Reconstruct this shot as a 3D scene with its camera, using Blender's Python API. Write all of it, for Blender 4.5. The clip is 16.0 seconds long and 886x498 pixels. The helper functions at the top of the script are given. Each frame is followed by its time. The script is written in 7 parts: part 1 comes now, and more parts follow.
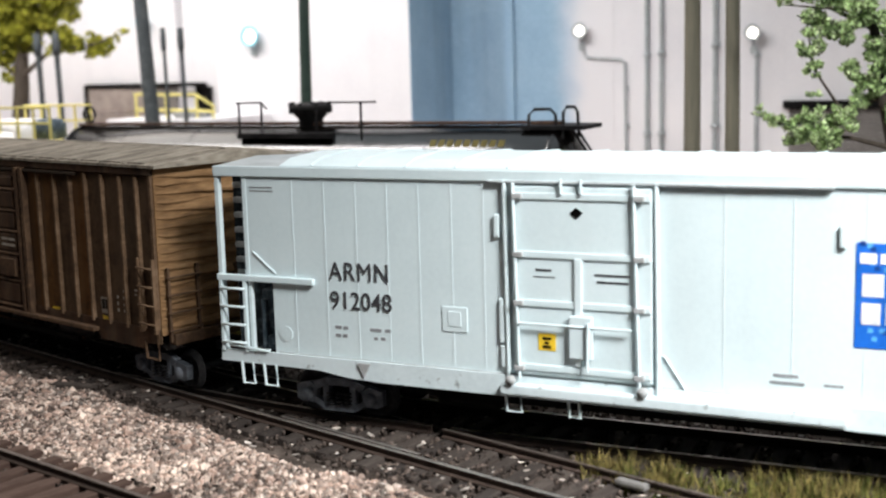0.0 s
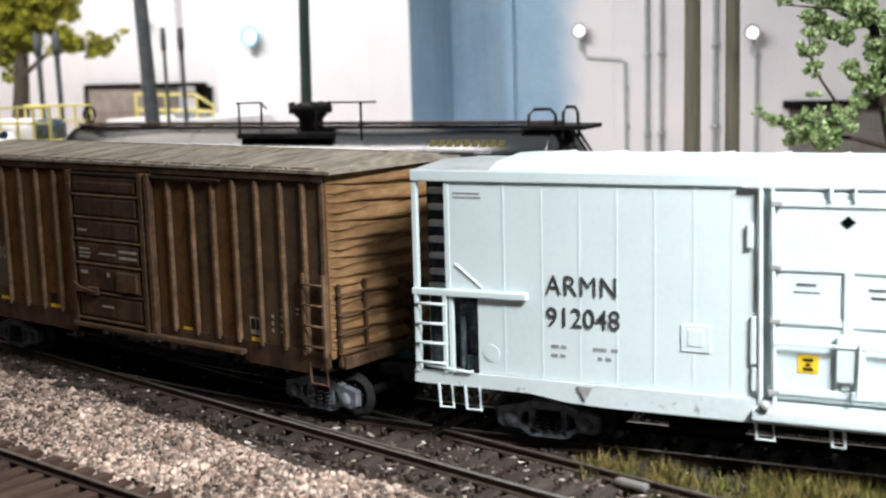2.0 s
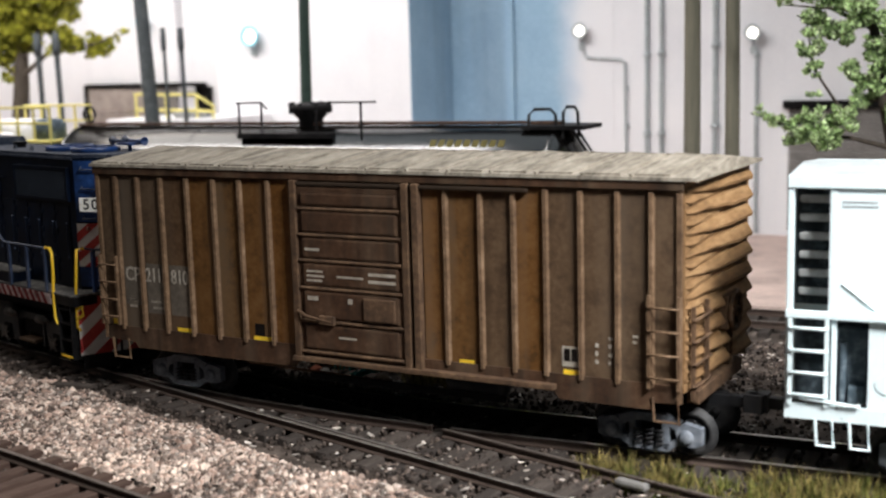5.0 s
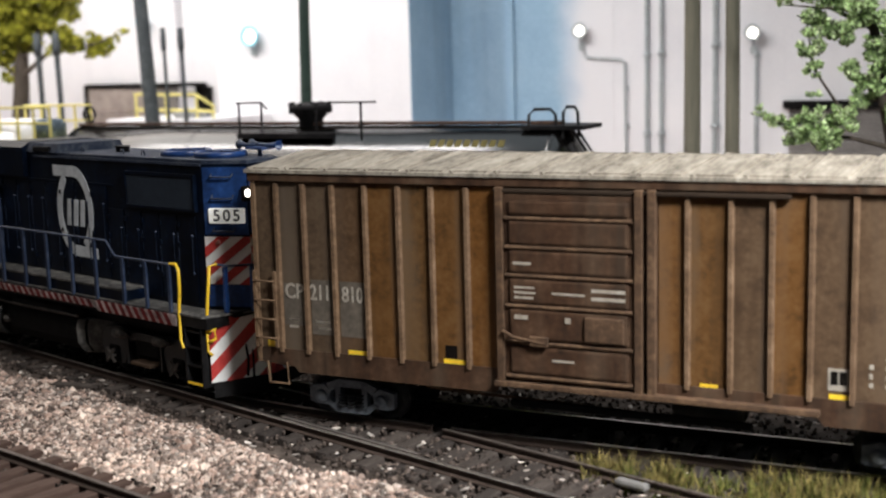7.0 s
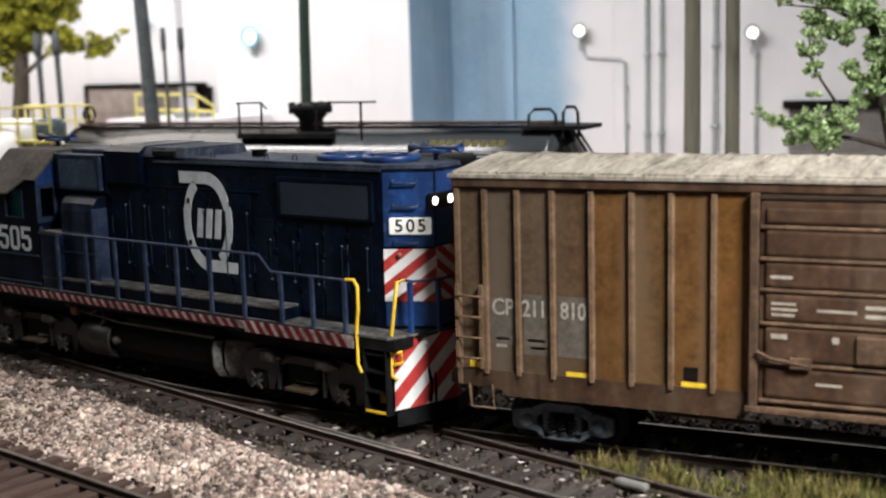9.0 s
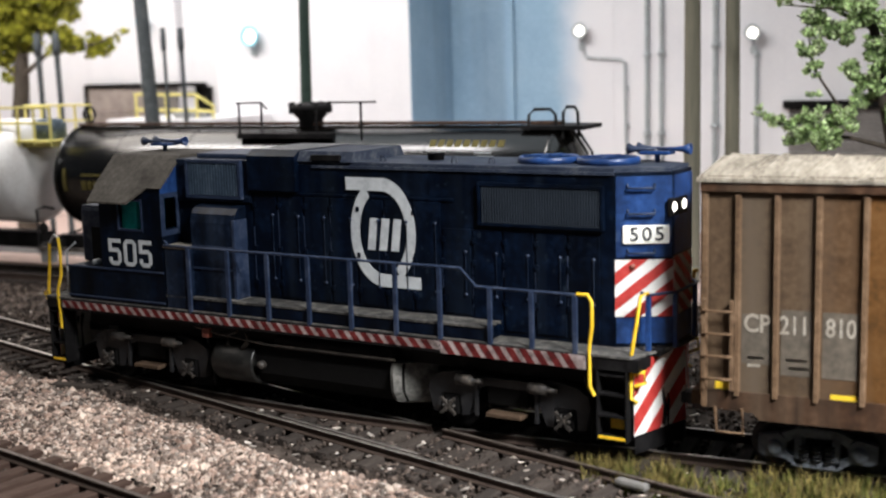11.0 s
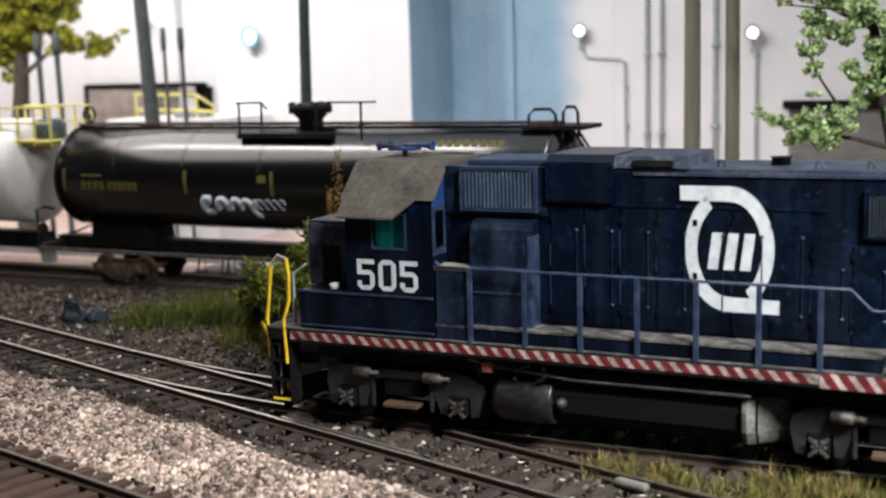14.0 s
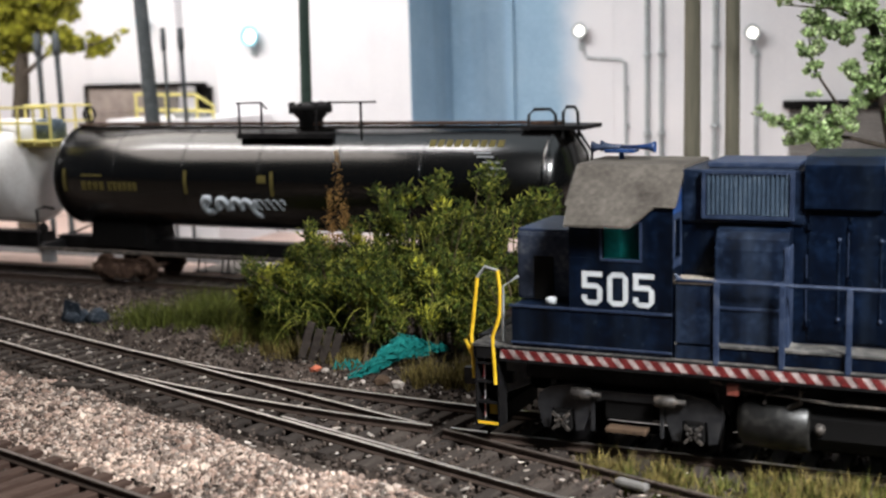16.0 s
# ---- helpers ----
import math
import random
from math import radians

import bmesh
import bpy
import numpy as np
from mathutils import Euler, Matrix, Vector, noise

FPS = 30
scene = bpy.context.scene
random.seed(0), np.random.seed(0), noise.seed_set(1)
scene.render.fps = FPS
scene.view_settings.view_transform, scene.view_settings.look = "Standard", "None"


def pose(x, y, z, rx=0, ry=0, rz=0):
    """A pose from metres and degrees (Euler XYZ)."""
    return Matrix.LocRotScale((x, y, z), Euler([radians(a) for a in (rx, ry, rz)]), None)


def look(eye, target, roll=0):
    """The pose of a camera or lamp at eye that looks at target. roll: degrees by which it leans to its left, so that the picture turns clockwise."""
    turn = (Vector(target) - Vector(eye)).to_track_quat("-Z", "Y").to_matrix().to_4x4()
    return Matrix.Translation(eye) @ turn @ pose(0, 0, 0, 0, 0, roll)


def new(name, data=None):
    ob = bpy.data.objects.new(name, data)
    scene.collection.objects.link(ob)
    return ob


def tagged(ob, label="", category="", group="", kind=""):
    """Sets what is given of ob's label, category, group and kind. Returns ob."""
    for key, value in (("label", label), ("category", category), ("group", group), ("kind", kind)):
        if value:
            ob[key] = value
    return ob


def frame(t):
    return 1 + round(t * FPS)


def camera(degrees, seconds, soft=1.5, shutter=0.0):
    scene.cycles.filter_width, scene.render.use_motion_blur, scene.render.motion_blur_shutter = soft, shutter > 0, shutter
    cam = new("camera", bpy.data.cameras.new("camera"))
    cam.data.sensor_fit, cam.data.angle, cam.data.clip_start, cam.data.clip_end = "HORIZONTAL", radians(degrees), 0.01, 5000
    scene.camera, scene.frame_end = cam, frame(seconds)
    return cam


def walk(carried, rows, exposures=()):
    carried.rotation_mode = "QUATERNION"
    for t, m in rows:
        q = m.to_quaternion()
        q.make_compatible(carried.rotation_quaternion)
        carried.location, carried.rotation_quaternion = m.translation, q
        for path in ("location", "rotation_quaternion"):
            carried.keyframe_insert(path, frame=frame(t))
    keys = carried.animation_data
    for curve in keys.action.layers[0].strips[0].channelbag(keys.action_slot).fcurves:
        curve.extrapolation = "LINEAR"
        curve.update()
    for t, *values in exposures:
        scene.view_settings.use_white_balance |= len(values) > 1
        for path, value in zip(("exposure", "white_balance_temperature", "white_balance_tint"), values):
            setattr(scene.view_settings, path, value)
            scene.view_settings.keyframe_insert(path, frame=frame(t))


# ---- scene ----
# A model railway at 1:87. Plan sizes below are in full-size metres; S brings them to the model's size.
S = 1 / 87.0
EYE = (8.083, -20.950, 6.894)
YAW, PITCH, ROLL = radians(-25.114), radians(8.822), -1.569


def at(x, y, z, rx=0, ry=0, rz=0):
    return pose(x * S, y * S, z * S, rx, ry, rz)


cam = camera(40.125, 16.0, soft=2.15)
aim = [EYE[0] + math.sin(YAW) * math.cos(PITCH), EYE[1] + math.cos(YAW) * math.cos(PITCH), EYE[2] - math.sin(PITCH)]
eye_pose = look([v * S for v in EYE], [v * S for v in aim], ROLL)
walk(cam, [(0.0, eye_pose), (16.0, eye_pose)], [(0.0, 0.0), (16.0, 0.0)])

# ---- light: the layout room's lamps, above and before the scene ----
world = bpy.data.worlds.new("world")
scene.world = world
world.use_nodes = True
world.node_tree.nodes["Background"].inputs["Color"].default_value = (0.62, 0.80, 1.0, 1)
world.node_tree.nodes["Background"].inputs["Strength"].default_value = 0.03


def area_lamp(name, eye, target, sx, sy, watts, colour, spread=180):
    data = bpy.data.lights.new(name, "AREA")
    data.shape, data.size, data.size_y = "RECTANGLE", sx * S, sy * S
    data.energy, data.color = watts * S * S, colour
    data.spread = radians(spread)
    ob = new(name, data)
    ob.matrix_world = look([v * S for v in eye], [v * S for v in target])
    return ob


area_lamp("ceiling_lamp", (22.0, -15, 25), (8.2, -2, 0), 9, 7, 6000, (0.97, 0.98, 0.98), 74)
area_lamp("ceiling_lamp", (-22.5, 5, 24), (-21.5, 26, 5), 36, 3, 5200, (1.0, 0.95, 0.94), 120)
area_lamp("ceiling_lamp", (-12, 10, 34), (-12, 10, 0), 70, 24, 3800, (0.84, 0.94, 1.0), 180)
area_lamp("ceiling_lamp", (-43, 5, 34), (-33, 8, 0), 50, 26, 11800, (1.0, 0.91, 0.83), 170)
cam.data.dof.use_dof, cam.data.dof.focus_distance, cam.data.dof.aperture_fstop = True, 25.0 * S, 24.0


# ---- materials ----
def rgb(c):
    return (*c, 1.0)


def material(name, base, rough=0.6, metal=0.0, dark=None, light=None, scale=6.0, fine=60.0, bump=0.3, spread=0.5,
             stretch=(1, 1, 1), emit=0.0, streak=None, island=0.0, streak2=None, spec=None, pieces=None, tones=None, chips=None, coat=0.0):
    """A painted or worn surface: broad stains between dark and light tones, fine grain and relief. Sizes are full-size metres."""
    m = bpy.data.materials.new(name)
    m.use_nodes = True
    nt = m.node_tree
    N, L = nt.nodes, nt.links
    b = N["Principled BSDF"]
    b.inputs["Metallic"].default_value = metal
    b.inputs["Coat Weight"].default_value, b.inputs["Coat Roughness"].default_value, b.inputs["Coat IOR"].default_value = coat, rough, 1.75
    b.inputs["Specular IOR Level"].default_value = spec if spec is not None else (0.45 if rough < 0.6 else 0.15)
    dark = dark or tuple(v * 0.6 for v in base)
    light = light or tuple(min(1, v * 1.25) for v in base)
    tc = N.new("ShaderNodeTexCoord")
    mp = N.new("ShaderNodeMapping")
    mp.inputs["Scale"].default_value = [v / S for v in stretch]
    L.new(tc.outputs["Object"], mp.inputs["Vector"])
    n1 = N.new("ShaderNodeTexNoise")
    n1.inputs["Scale"].default_value = 1.0 / scale * 6
    n1.inputs["Detail"].default_value = 6
    n1.inputs["Roughness"].default_value = 0.65
    L.new(mp.outputs["Vector"], n1.inputs["Vector"])
    n2 = N.new("ShaderNodeTexNoise")
    n2.inputs["Scale"].default_value = fine / 6
    n2.inputs["Detail"].default_value = 4
    L.new(mp.outputs["Vector"], n2.inputs["Vector"])
    mixn = N.new("ShaderNodeMix")
    mixn.inputs["Factor"].default_value = 0.35
    L.new(n1.outputs["Fac"], mixn.inputs["A"])
    L.new(n2.outputs["Fac"], mixn.inputs["B"])
    ramp = N.new("ShaderNodeValToRGB")
    e = ramp.color_ramp.elements
    e[0].position, e[0].color = 0.5 - spread * 0.4, rgb(dark)
    e[1].position, e[1].color = 0.5 + spread * 0.4, rgb(light)
    mid = e.new(0.5)
    mid.color = rgb(base)
    L.new(mixn.outputs["Result"], ramp.inputs["Fac"])
    col = ramp.outputs["Color"]
    for one in (streak, streak2):
        if not one:
            continue
        tone, amount, sc = one
        mp2 = N.new("ShaderNodeMapping")
        mp2.inputs["Scale"].default_value = [v / S for v in (sc, sc, sc * 0.06)]
        L.new(tc.outputs["Object"], mp2.inputs["Vector"])
        n3 = N.new("ShaderNodeTexNoise")
        n3.inputs["Scale"].default_value = 1.0
        n3.inputs["Detail"].default_value = 5
        L.new(mp2.outputs["Vector"], n3.inputs["Vector"])
        r3 = N.new("ShaderNodeValToRGB")
        r3.color_ramp.elements[0].position, r3.color_ramp.elements[1].position = 0.47, 0.72
        r3.color_ramp.elements[0].color, r3.color_ramp.elements[1].color = (0, 0, 0, 1), (amount, amount, amount, 1)
        L.new(n3.outputs["Fac"], r3.inputs["Fac"])
        mx = N.new("ShaderNodeMix")
        mx.data_type = "RGBA"
        L.new(r3.outputs["Color"], mx.inputs["Factor"])
        L.new(col, mx.inputs["A"])
        mx.inputs["B"].default_value = rgb(tone)
        col = mx.outputs["Result"]
    if pieces:
        # each piece leans towards one of two tones
        info = N.new("ShaderNodeObjectInfo")
        r4 = N.new("ShaderNodeValToRGB")
        r4.color_ramp.elements[0].color, r4.color_ramp.elements[1].color = rgb(pieces[0]), rgb(pieces[1])
        L.new(info.outputs["Random"], r4.inputs["Fac"])
        mx = N.new("ShaderNodeMix")
        mx.data_type = "RGBA"
        L.new(n1.outputs["Fac"], mx.inputs["Factor"])
        L.new(col, mx.inputs["A"])
        L.new(r4.outputs["Color"], mx.inputs["B"])
        col = mx.outputs["Result"]
    if chips:
        # small worn spots where the paint has gone
        tone, amount, sc = chips
        n5 = N.new("ShaderNodeTexNoise")
        n5.inputs["Scale"].default_value, n5.inputs["Detail"].default_value = sc / S, 3
        L.new(tc.outputs["Object"], n5.inputs["Vector"])
        r5 = N.new("ShaderNodeValToRGB")
        r5.color_ramp.elements[0].position, r5.color_ramp.elements[1].position = 0.64, 0.72
        r5.color_ramp.elements[0].color, r5.color_ramp.elements[1].color = (0, 0, 0, 1), (amount, amount, amount, 1)
        L.new(n5.outputs["Fac"], r5.inputs["Fac"])
        mx = N.new("ShaderNodeMix")
        mx.data_type = "RGBA"
        L.new(r5.outputs["Color"], mx.inputs["Factor"])
        L.new(col, mx.inputs["A"])
        mx.inputs["B"].default_value = rgb(tone)
        col = mx.outputs["Result"]
    if tones:
        # every loose piece takes one of several colours
        r6 = N.new("ShaderNodeValToRGB")
        r6.color_ramp.interpolation = "CONSTANT"
        e6 = r6.color_ramp.elements
        e6[0].position, e6[0].color = 0.0, rgb(tones[0])
        e6[1].position, e6[1].color = 1.0 - 1.0 / len(tones), rgb(tones[-1])
        for k in range(1, len(tones) - 1):
            e6.new(k / len(tones)).color = rgb(tones[k])
        L.new(N.new("ShaderNodeNewGeometry").outputs["Random Per Island"], r6.inputs["Fac"])
        mx = N.new("ShaderNodeMix")
        mx.data_type = "RGBA"
        mx.inputs["Factor"].default_value = 0.5
        L.new(col, mx.inputs["A"])
        L.new(r6.outputs["Color"], mx.inputs["B"])
        col = mx.outputs["Result"]
    if island:
        src = N.new("ShaderNodeNewGeometry").outputs["Random Per Island"]
        hsv = N.new("ShaderNodeHueSaturation")
        mr = N.new("ShaderNodeMapRange")
        mr.inputs["To Min"].default_value, mr.inputs["To Max"].default_value = 1 - island, 1 + island
        L.new(src, mr.inputs["Value"])
        L.new(mr.outputs["Result"], hsv.inputs["Value"])
        L.new(col, hsv.inputs["Color"])
        col = hsv.outputs["Color"]
    L.new(col, b.inputs["Base Color"])
    mr2 = N.new("ShaderNodeMapRange")
    mr2.inputs["To Min"].default_value, mr2.inputs["To Max"].default_value = max(0.03, rough - 0.25 * rough), min(1, rough + 0.25 * rough)
    L.new(n2.outputs["Fac"], mr2.inputs["Value"])
    L.new(mr2.outputs["Result"], b.inputs["Roughness"])
    if bump:
        bp = N.new("ShaderNodeBump")
        bp.inputs["Strength"].default_value = bump
        bp.inputs["Distance"].default_value = 0.03 * S
        L.new(mixn.outputs["Result"], bp.inputs["Height"])
        L.new(bp.outputs["Normal"], b.inputs["Normal"])
    if emit:
        b.inputs["Emission Color"].default_value = rgb(light)
        b.inputs["Emission Strength"].default_value = emit
    return m


M = {}
M["soil"] = material("soil", (0.060, 0.046, 0.038), 0.9, dark=(0.020, 0.015, 0.013), light=(0.17, 0.135, 0.115), scale=6, fine=50, bump=1.0)
M["gravel"] = material("gravel", (0.35, 0.255, 0.21), 0.9, dark=(0.055, 0.041, 0.035), light=(0.84, 0.66, 0.55), scale=11, fine=60, bump=0.5, island=0.55, spread=0.26, tones=((0.04, 0.032, 0.029), (0.38, 0.34, 0.305), (0.11, 0.082, 0.069), (0.66, 0.45, 0.355), (0.30, 0.225, 0.19), (0.045, 0.037, 0.033), (0.78, 0.64, 0.54), (0.46, 0.325, 0.265), (0.05, 0.042, 0.038), (0.50, 0.44, 0.39)))
M["pale_ground"] = material("pale_ground", (0.55, 0.42, 0.37), 0.9, scale=8, bump=0.4)
M["asphalt"] = material("asphalt", (0.09, 0.085, 0.085), 0.85, scale=8, bump=0.4)
M["rail_side"] = material("rail_side", (0.06, 0.042, 0.034), 0.75, 0.2, scale=2, bump=0.3)
M["rail_head"] = material("rail_head", (0.58, 0.54, 0.50), 0.42, 1.0, scale=2, bump=0.08)
M["rail_dull"] = material("rail_dull", (0.14, 0.115, 0.10), 0.5, 0.6, scale=2, bump=0.1)
M["tie"] = material("tie", (0.042, 0.034, 0.030), 0.9, dark=(0.012, 0.010, 0.009), light=(0.12, 0.10, 0.088), scale=2, stretch=(3, 0.4, 3), bump=0.6, pieces=((0.022, 0.018, 0.016), (0.085, 0.068, 0.058)))
M["tie_brown"] = material("tie_brown", (0.085, 0.052, 0.040), 0.9, dark=(0.030, 0.019, 0.015), light=(0.19, 0.13, 0.105), scale=2, stretch=(3, 0.4, 3), bump=0.6, pieces=((0.05, 0.030, 0.024), (0.13, 0.085, 0.068)))
M["wall_white"] = material("wall_white", (0.74, 0.74, 0.76), 0.8, dark=(0.66, 0.66, 0.69), light=(0.79, 0.78, 0.79), scale=25, bump=0.08, streak=((0.5, 0.5, 0.52), 0.15, 1.2))
# The soft blue shade on the warehouse is mixed into this colour.
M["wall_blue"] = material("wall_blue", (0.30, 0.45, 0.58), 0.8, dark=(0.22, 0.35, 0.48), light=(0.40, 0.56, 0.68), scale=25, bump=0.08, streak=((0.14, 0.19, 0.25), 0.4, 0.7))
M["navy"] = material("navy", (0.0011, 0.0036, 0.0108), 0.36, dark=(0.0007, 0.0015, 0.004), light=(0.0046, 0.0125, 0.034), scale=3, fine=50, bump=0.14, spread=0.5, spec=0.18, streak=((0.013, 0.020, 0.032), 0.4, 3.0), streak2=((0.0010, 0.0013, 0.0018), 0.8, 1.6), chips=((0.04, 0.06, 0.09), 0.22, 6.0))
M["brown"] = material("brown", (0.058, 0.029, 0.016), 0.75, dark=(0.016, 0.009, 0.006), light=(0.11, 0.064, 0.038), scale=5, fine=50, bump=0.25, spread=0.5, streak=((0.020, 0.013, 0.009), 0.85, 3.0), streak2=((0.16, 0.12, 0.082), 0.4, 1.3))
M["reefer"] = material("reefer", (0.62, 0.72, 0.74), 0.5, dark=(0.57, 0.665, 0.69), light=(0.665, 0.755, 0.775), scale=10, bump=0.06, streak=((0.50, 0.54, 0.54), 0.15, 2.0))
M["black"] = material("black", (0.0012, 0.0011, 0.001), 0.21, dark=(0.0008, 0.0008, 0.0008), light=(0.003, 0.0026, 0.0022), scale=6, bump=0.0, spec=0.7, streak=((0.010, 0.008, 0.006), 0.12, 2.0), coat=0.3)
M["brown_post"] = material("brown_post", (0.14, 0.086, 0.050), 0.75, dark=(0.05, 0.030, 0.018), light=(0.25, 0.165, 0.105), scale=3, bump=0.3, streak=((0.085, 0.052, 0.034), 0.5, 4.0))
M["brown_dark"] = material("brown_dark", (0.085, 0.05, 0.03), 0.75, dark=(0.03, 0.02, 0.014), light=(0.18, 0.11, 0.065), scale=3, bump=0.3)
# Lighter than the sides: the warm light on the end is in it.
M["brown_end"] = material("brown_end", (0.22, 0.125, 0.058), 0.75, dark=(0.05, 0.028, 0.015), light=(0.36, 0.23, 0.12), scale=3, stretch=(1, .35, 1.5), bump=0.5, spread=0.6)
M["roof_dust"] = material("roof_dust", (0.27, 0.235, 0.19), 0.9, dark=(0.05, 0.042, 0.034), light=(0.46, 0.41, 0.34), scale=3, stretch=(1.6, .35, 1), bump=0.35, spread=0.5)
M["brown_black"] = material("brown_black", (0.032, 0.021, 0.014), 0.75, scale=2, bump=0.3)
# Near-black tone that stands for the shade inside the machinery bay.
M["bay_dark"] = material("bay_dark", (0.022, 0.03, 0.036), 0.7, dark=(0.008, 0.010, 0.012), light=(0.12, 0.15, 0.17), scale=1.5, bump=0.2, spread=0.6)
M["roof_navy"] = material("roof_navy", (0.030, 0.038, 0.06), 0.6, dark=(0.008, 0.012, 0.025), light=(0.12, 0.125, 0.135), scale=3, bump=0.2, spread=0.55)
# Much lighter navy: the lit nose end, also fans and horns.
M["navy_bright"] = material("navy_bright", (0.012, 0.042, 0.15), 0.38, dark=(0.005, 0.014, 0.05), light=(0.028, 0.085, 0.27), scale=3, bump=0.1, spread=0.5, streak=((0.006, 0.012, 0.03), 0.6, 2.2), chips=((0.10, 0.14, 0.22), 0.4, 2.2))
M["brown_panel"] = material("brown_panel", (0.076, 0.047, 0.028), 0.75, dark=(0.026, 0.016, 0.011), light=(0.130, 0.092, 0.060), scale=3, bump=0.2, spread=0.3, streak=((0.020, 0.012, 0.008), 0.9, 3.2), streak2=((0.17, 0.132, 0.10), 0.6, 1.6), pieces=((0.095, 0.048, 0.019), (0.093, 0.068, 0.045)))
M["brown_rust"] = material("brown_rust", (0.098, 0.044, 0.013), 0.75, dark=(0.026, 0.013, 0.006), light=(0.15, 0.085, 0.038), scale=3, bump=0.2, spread=0.3, streak=((0.020, 0.011, 0.006), 1.0, 3.4), streak2=((0.20, 0.15, 0.105), 0.75, 1.7), pieces=((0.145, 0.056, 0.009), (0.11, 0.060, 0.022)))
M["navy_edge"] = material("navy_edge", (0.016, 0.028, 0.062), 0.5, dark=(0.006, 0.011, 0.025), light=(0.07, 0.085, 0.125), scale=2, bump=0.1, spread=0.6)
# Scuffed navy, with a grey-blue sheen mixed into its lighter tones.
M["navy_scuffed"] = material("navy_scuffed", (0.0032, 0.0080, 0.021), 0.42, dark=(0.001, 0.002, 0.005), light=(0.020, 0.034, 0.066), scale=2.5, bump=0.12, spread=0.45, spec=0.25, streak=((0.035, 0.048, 0.075), 0.6, 1.6), streak2=((0.001, 0.0014, 0.002), 0.7, 2.6))
M["frame_black"] = material("frame_black", (0.0065, 0.006, 0.0065), 0.6, dark=(0.003, 0.003, 0.003), light=(0.018, 0.017, 0.017), scale=3, bump=0.2)
M["pitch"] = material("pitch", (0.004, 0.0036, 0.0036), 0.85, scale=3, bump=0.2)
M["truck"] = material("truck", (0.015, 0.015, 0.017), 0.5, dark=(0.006, 0.006, 0.007), light=(0.040, 0.038, 0.038), scale=2, bump=0.25, spread=0.6)
M["truck_grey"] = material("truck_grey", (0.15, 0.165, 0.19), 0.7, dark=(0.05, 0.055, 0.064), light=(0.26, 0.27, 0.29), scale=1.5, bump=0.3, spread=0.6)
M["truck_light"] = material("truck_light", (0.042, 0.036, 0.032), 0.55, dark=(0.012, 0.010, 0.010), light=(0.14, 0.115, 0.095), scale=1.2, bump=0.3, spread=0.5)
M["wheel"] = material("wheel", (0.035, 0.034, 0.035), 0.6, 0.1, dark=(0.015, 0.015, 0.016), light=(0.075, 0.072, 0.07), scale=2, bump=0.2)
M["step_rust"] = material("step_rust", (0.085, 0.055, 0.036), 0.8, scale=2, bump=0.3)
M["tank_dusty"] = material("tank_dusty", (0.006, 0.0058, 0.0056), 0.4, dark=(0.003, 0.003, 0.003), light=(0.032, 0.030, 0.027), scale=2.0, bump=0.25, spread=0.5, spec=0.45)
# Dusty grey made paler: the light on the tank end is in it.
M["dust_pale"] = material("dust_pale", (0.14, 0.135, 0.125), 0.8, dark=(0.04, 0.04, 0.04), light=(0.30, 0.285, 0.265), scale=1.6, bump=0.2, spread=0.5, streak=((0.03, 0.03, 0.03), 0.6, 2.0))
M["walkway_dust"] = material("walkway_dust", (0.072, 0.069, 0.066), 0.85, dark=(0.028, 0.028, 0.028), light=(0.20, 0.187, 0.17), scale=2, bump=0.3, spread=0.4)
M["slat_grey"] = material("slat_grey", (0.026, 0.033, 0.045), 0.6, scale=3, bump=0.1)
M["slat_blue"] = material("slat_blue", (0.05, 0.075, 0.11), 0.6, dark=(0.022, 0.034, 0.055), light=(0.10, 0.13, 0.17), scale=3, bump=0.1)
M["steel_grey"] = material("steel_grey", (0.34, 0.35, 0.36), 0.5, 0.3, scale=3, bump=0.1)
M["safety_yellow"] = material("safety_yellow", (0.80, 0.50, 0.02), 0.5, dark=(0.5, 0.30, 0.02), light=(0.88, 0.60, 0.05), scale=2, bump=0.1)
M["reflective_yellow"] = material("reflective_yellow", (0.78, 0.52, 0.03), 0.5, dark=(0.55, 0.34, 0.03), scale=2, bump=0.1)
M["stripe_white"] = material("stripe_white", (0.72, 0.71, 0.69), 0.55, dark=(0.45, 0.43, 0.41), light=(0.80, 0.79, 0.78), scale=3, bump=0.1, spread=0.7)
M["stripe_red"] = material("stripe_red", (0.42, 0.035, 0.03), 0.5, dark=(0.24, 0.025, 0.022), light=(0.52, 0.07, 0.06), scale=3, bump=0.1)
M["letter_white"] = material("letter_white", (0.52, 0.54, 0.56), 0.6, dark=(0.30, 0.32, 0.35), light=(0.64, 0.66, 0.68), scale=2, bump=0.05, spread=0.7)
M["letter_worn"] = material("letter_worn", (0.33, 0.29, 0.24), 0.7, dark=(0.13, 0.11, 0.09), light=(0.52, 0.48, 0.42), scale=.8, bump=0.05, spread=0.8)
M["letter_black"] = material("letter_black", (0.05, 0.05, 0.055), 0.6, scale=2, bump=0.05)
M["letter_grey"] = material("letter_grey", (0.25, 0.26, 0.27), 0.6, scale=2, bump=0.05)
M["patch_grey"] = material("patch_grey", (0.105, 0.088, 0.070), 0.7, dark=(0.06, 0.05, 0.04), light=(0.16, 0.13, 0.10), scale=2, bump=0.1)
M["reefer_dirty"] = material("reefer_dirty", (0.36, 0.37, 0.37), 0.6, dark=(0.14, 0.13, 0.12), light=(0.55, 0.57, 0.58), scale=2, bump=0.1, spread=0.8)
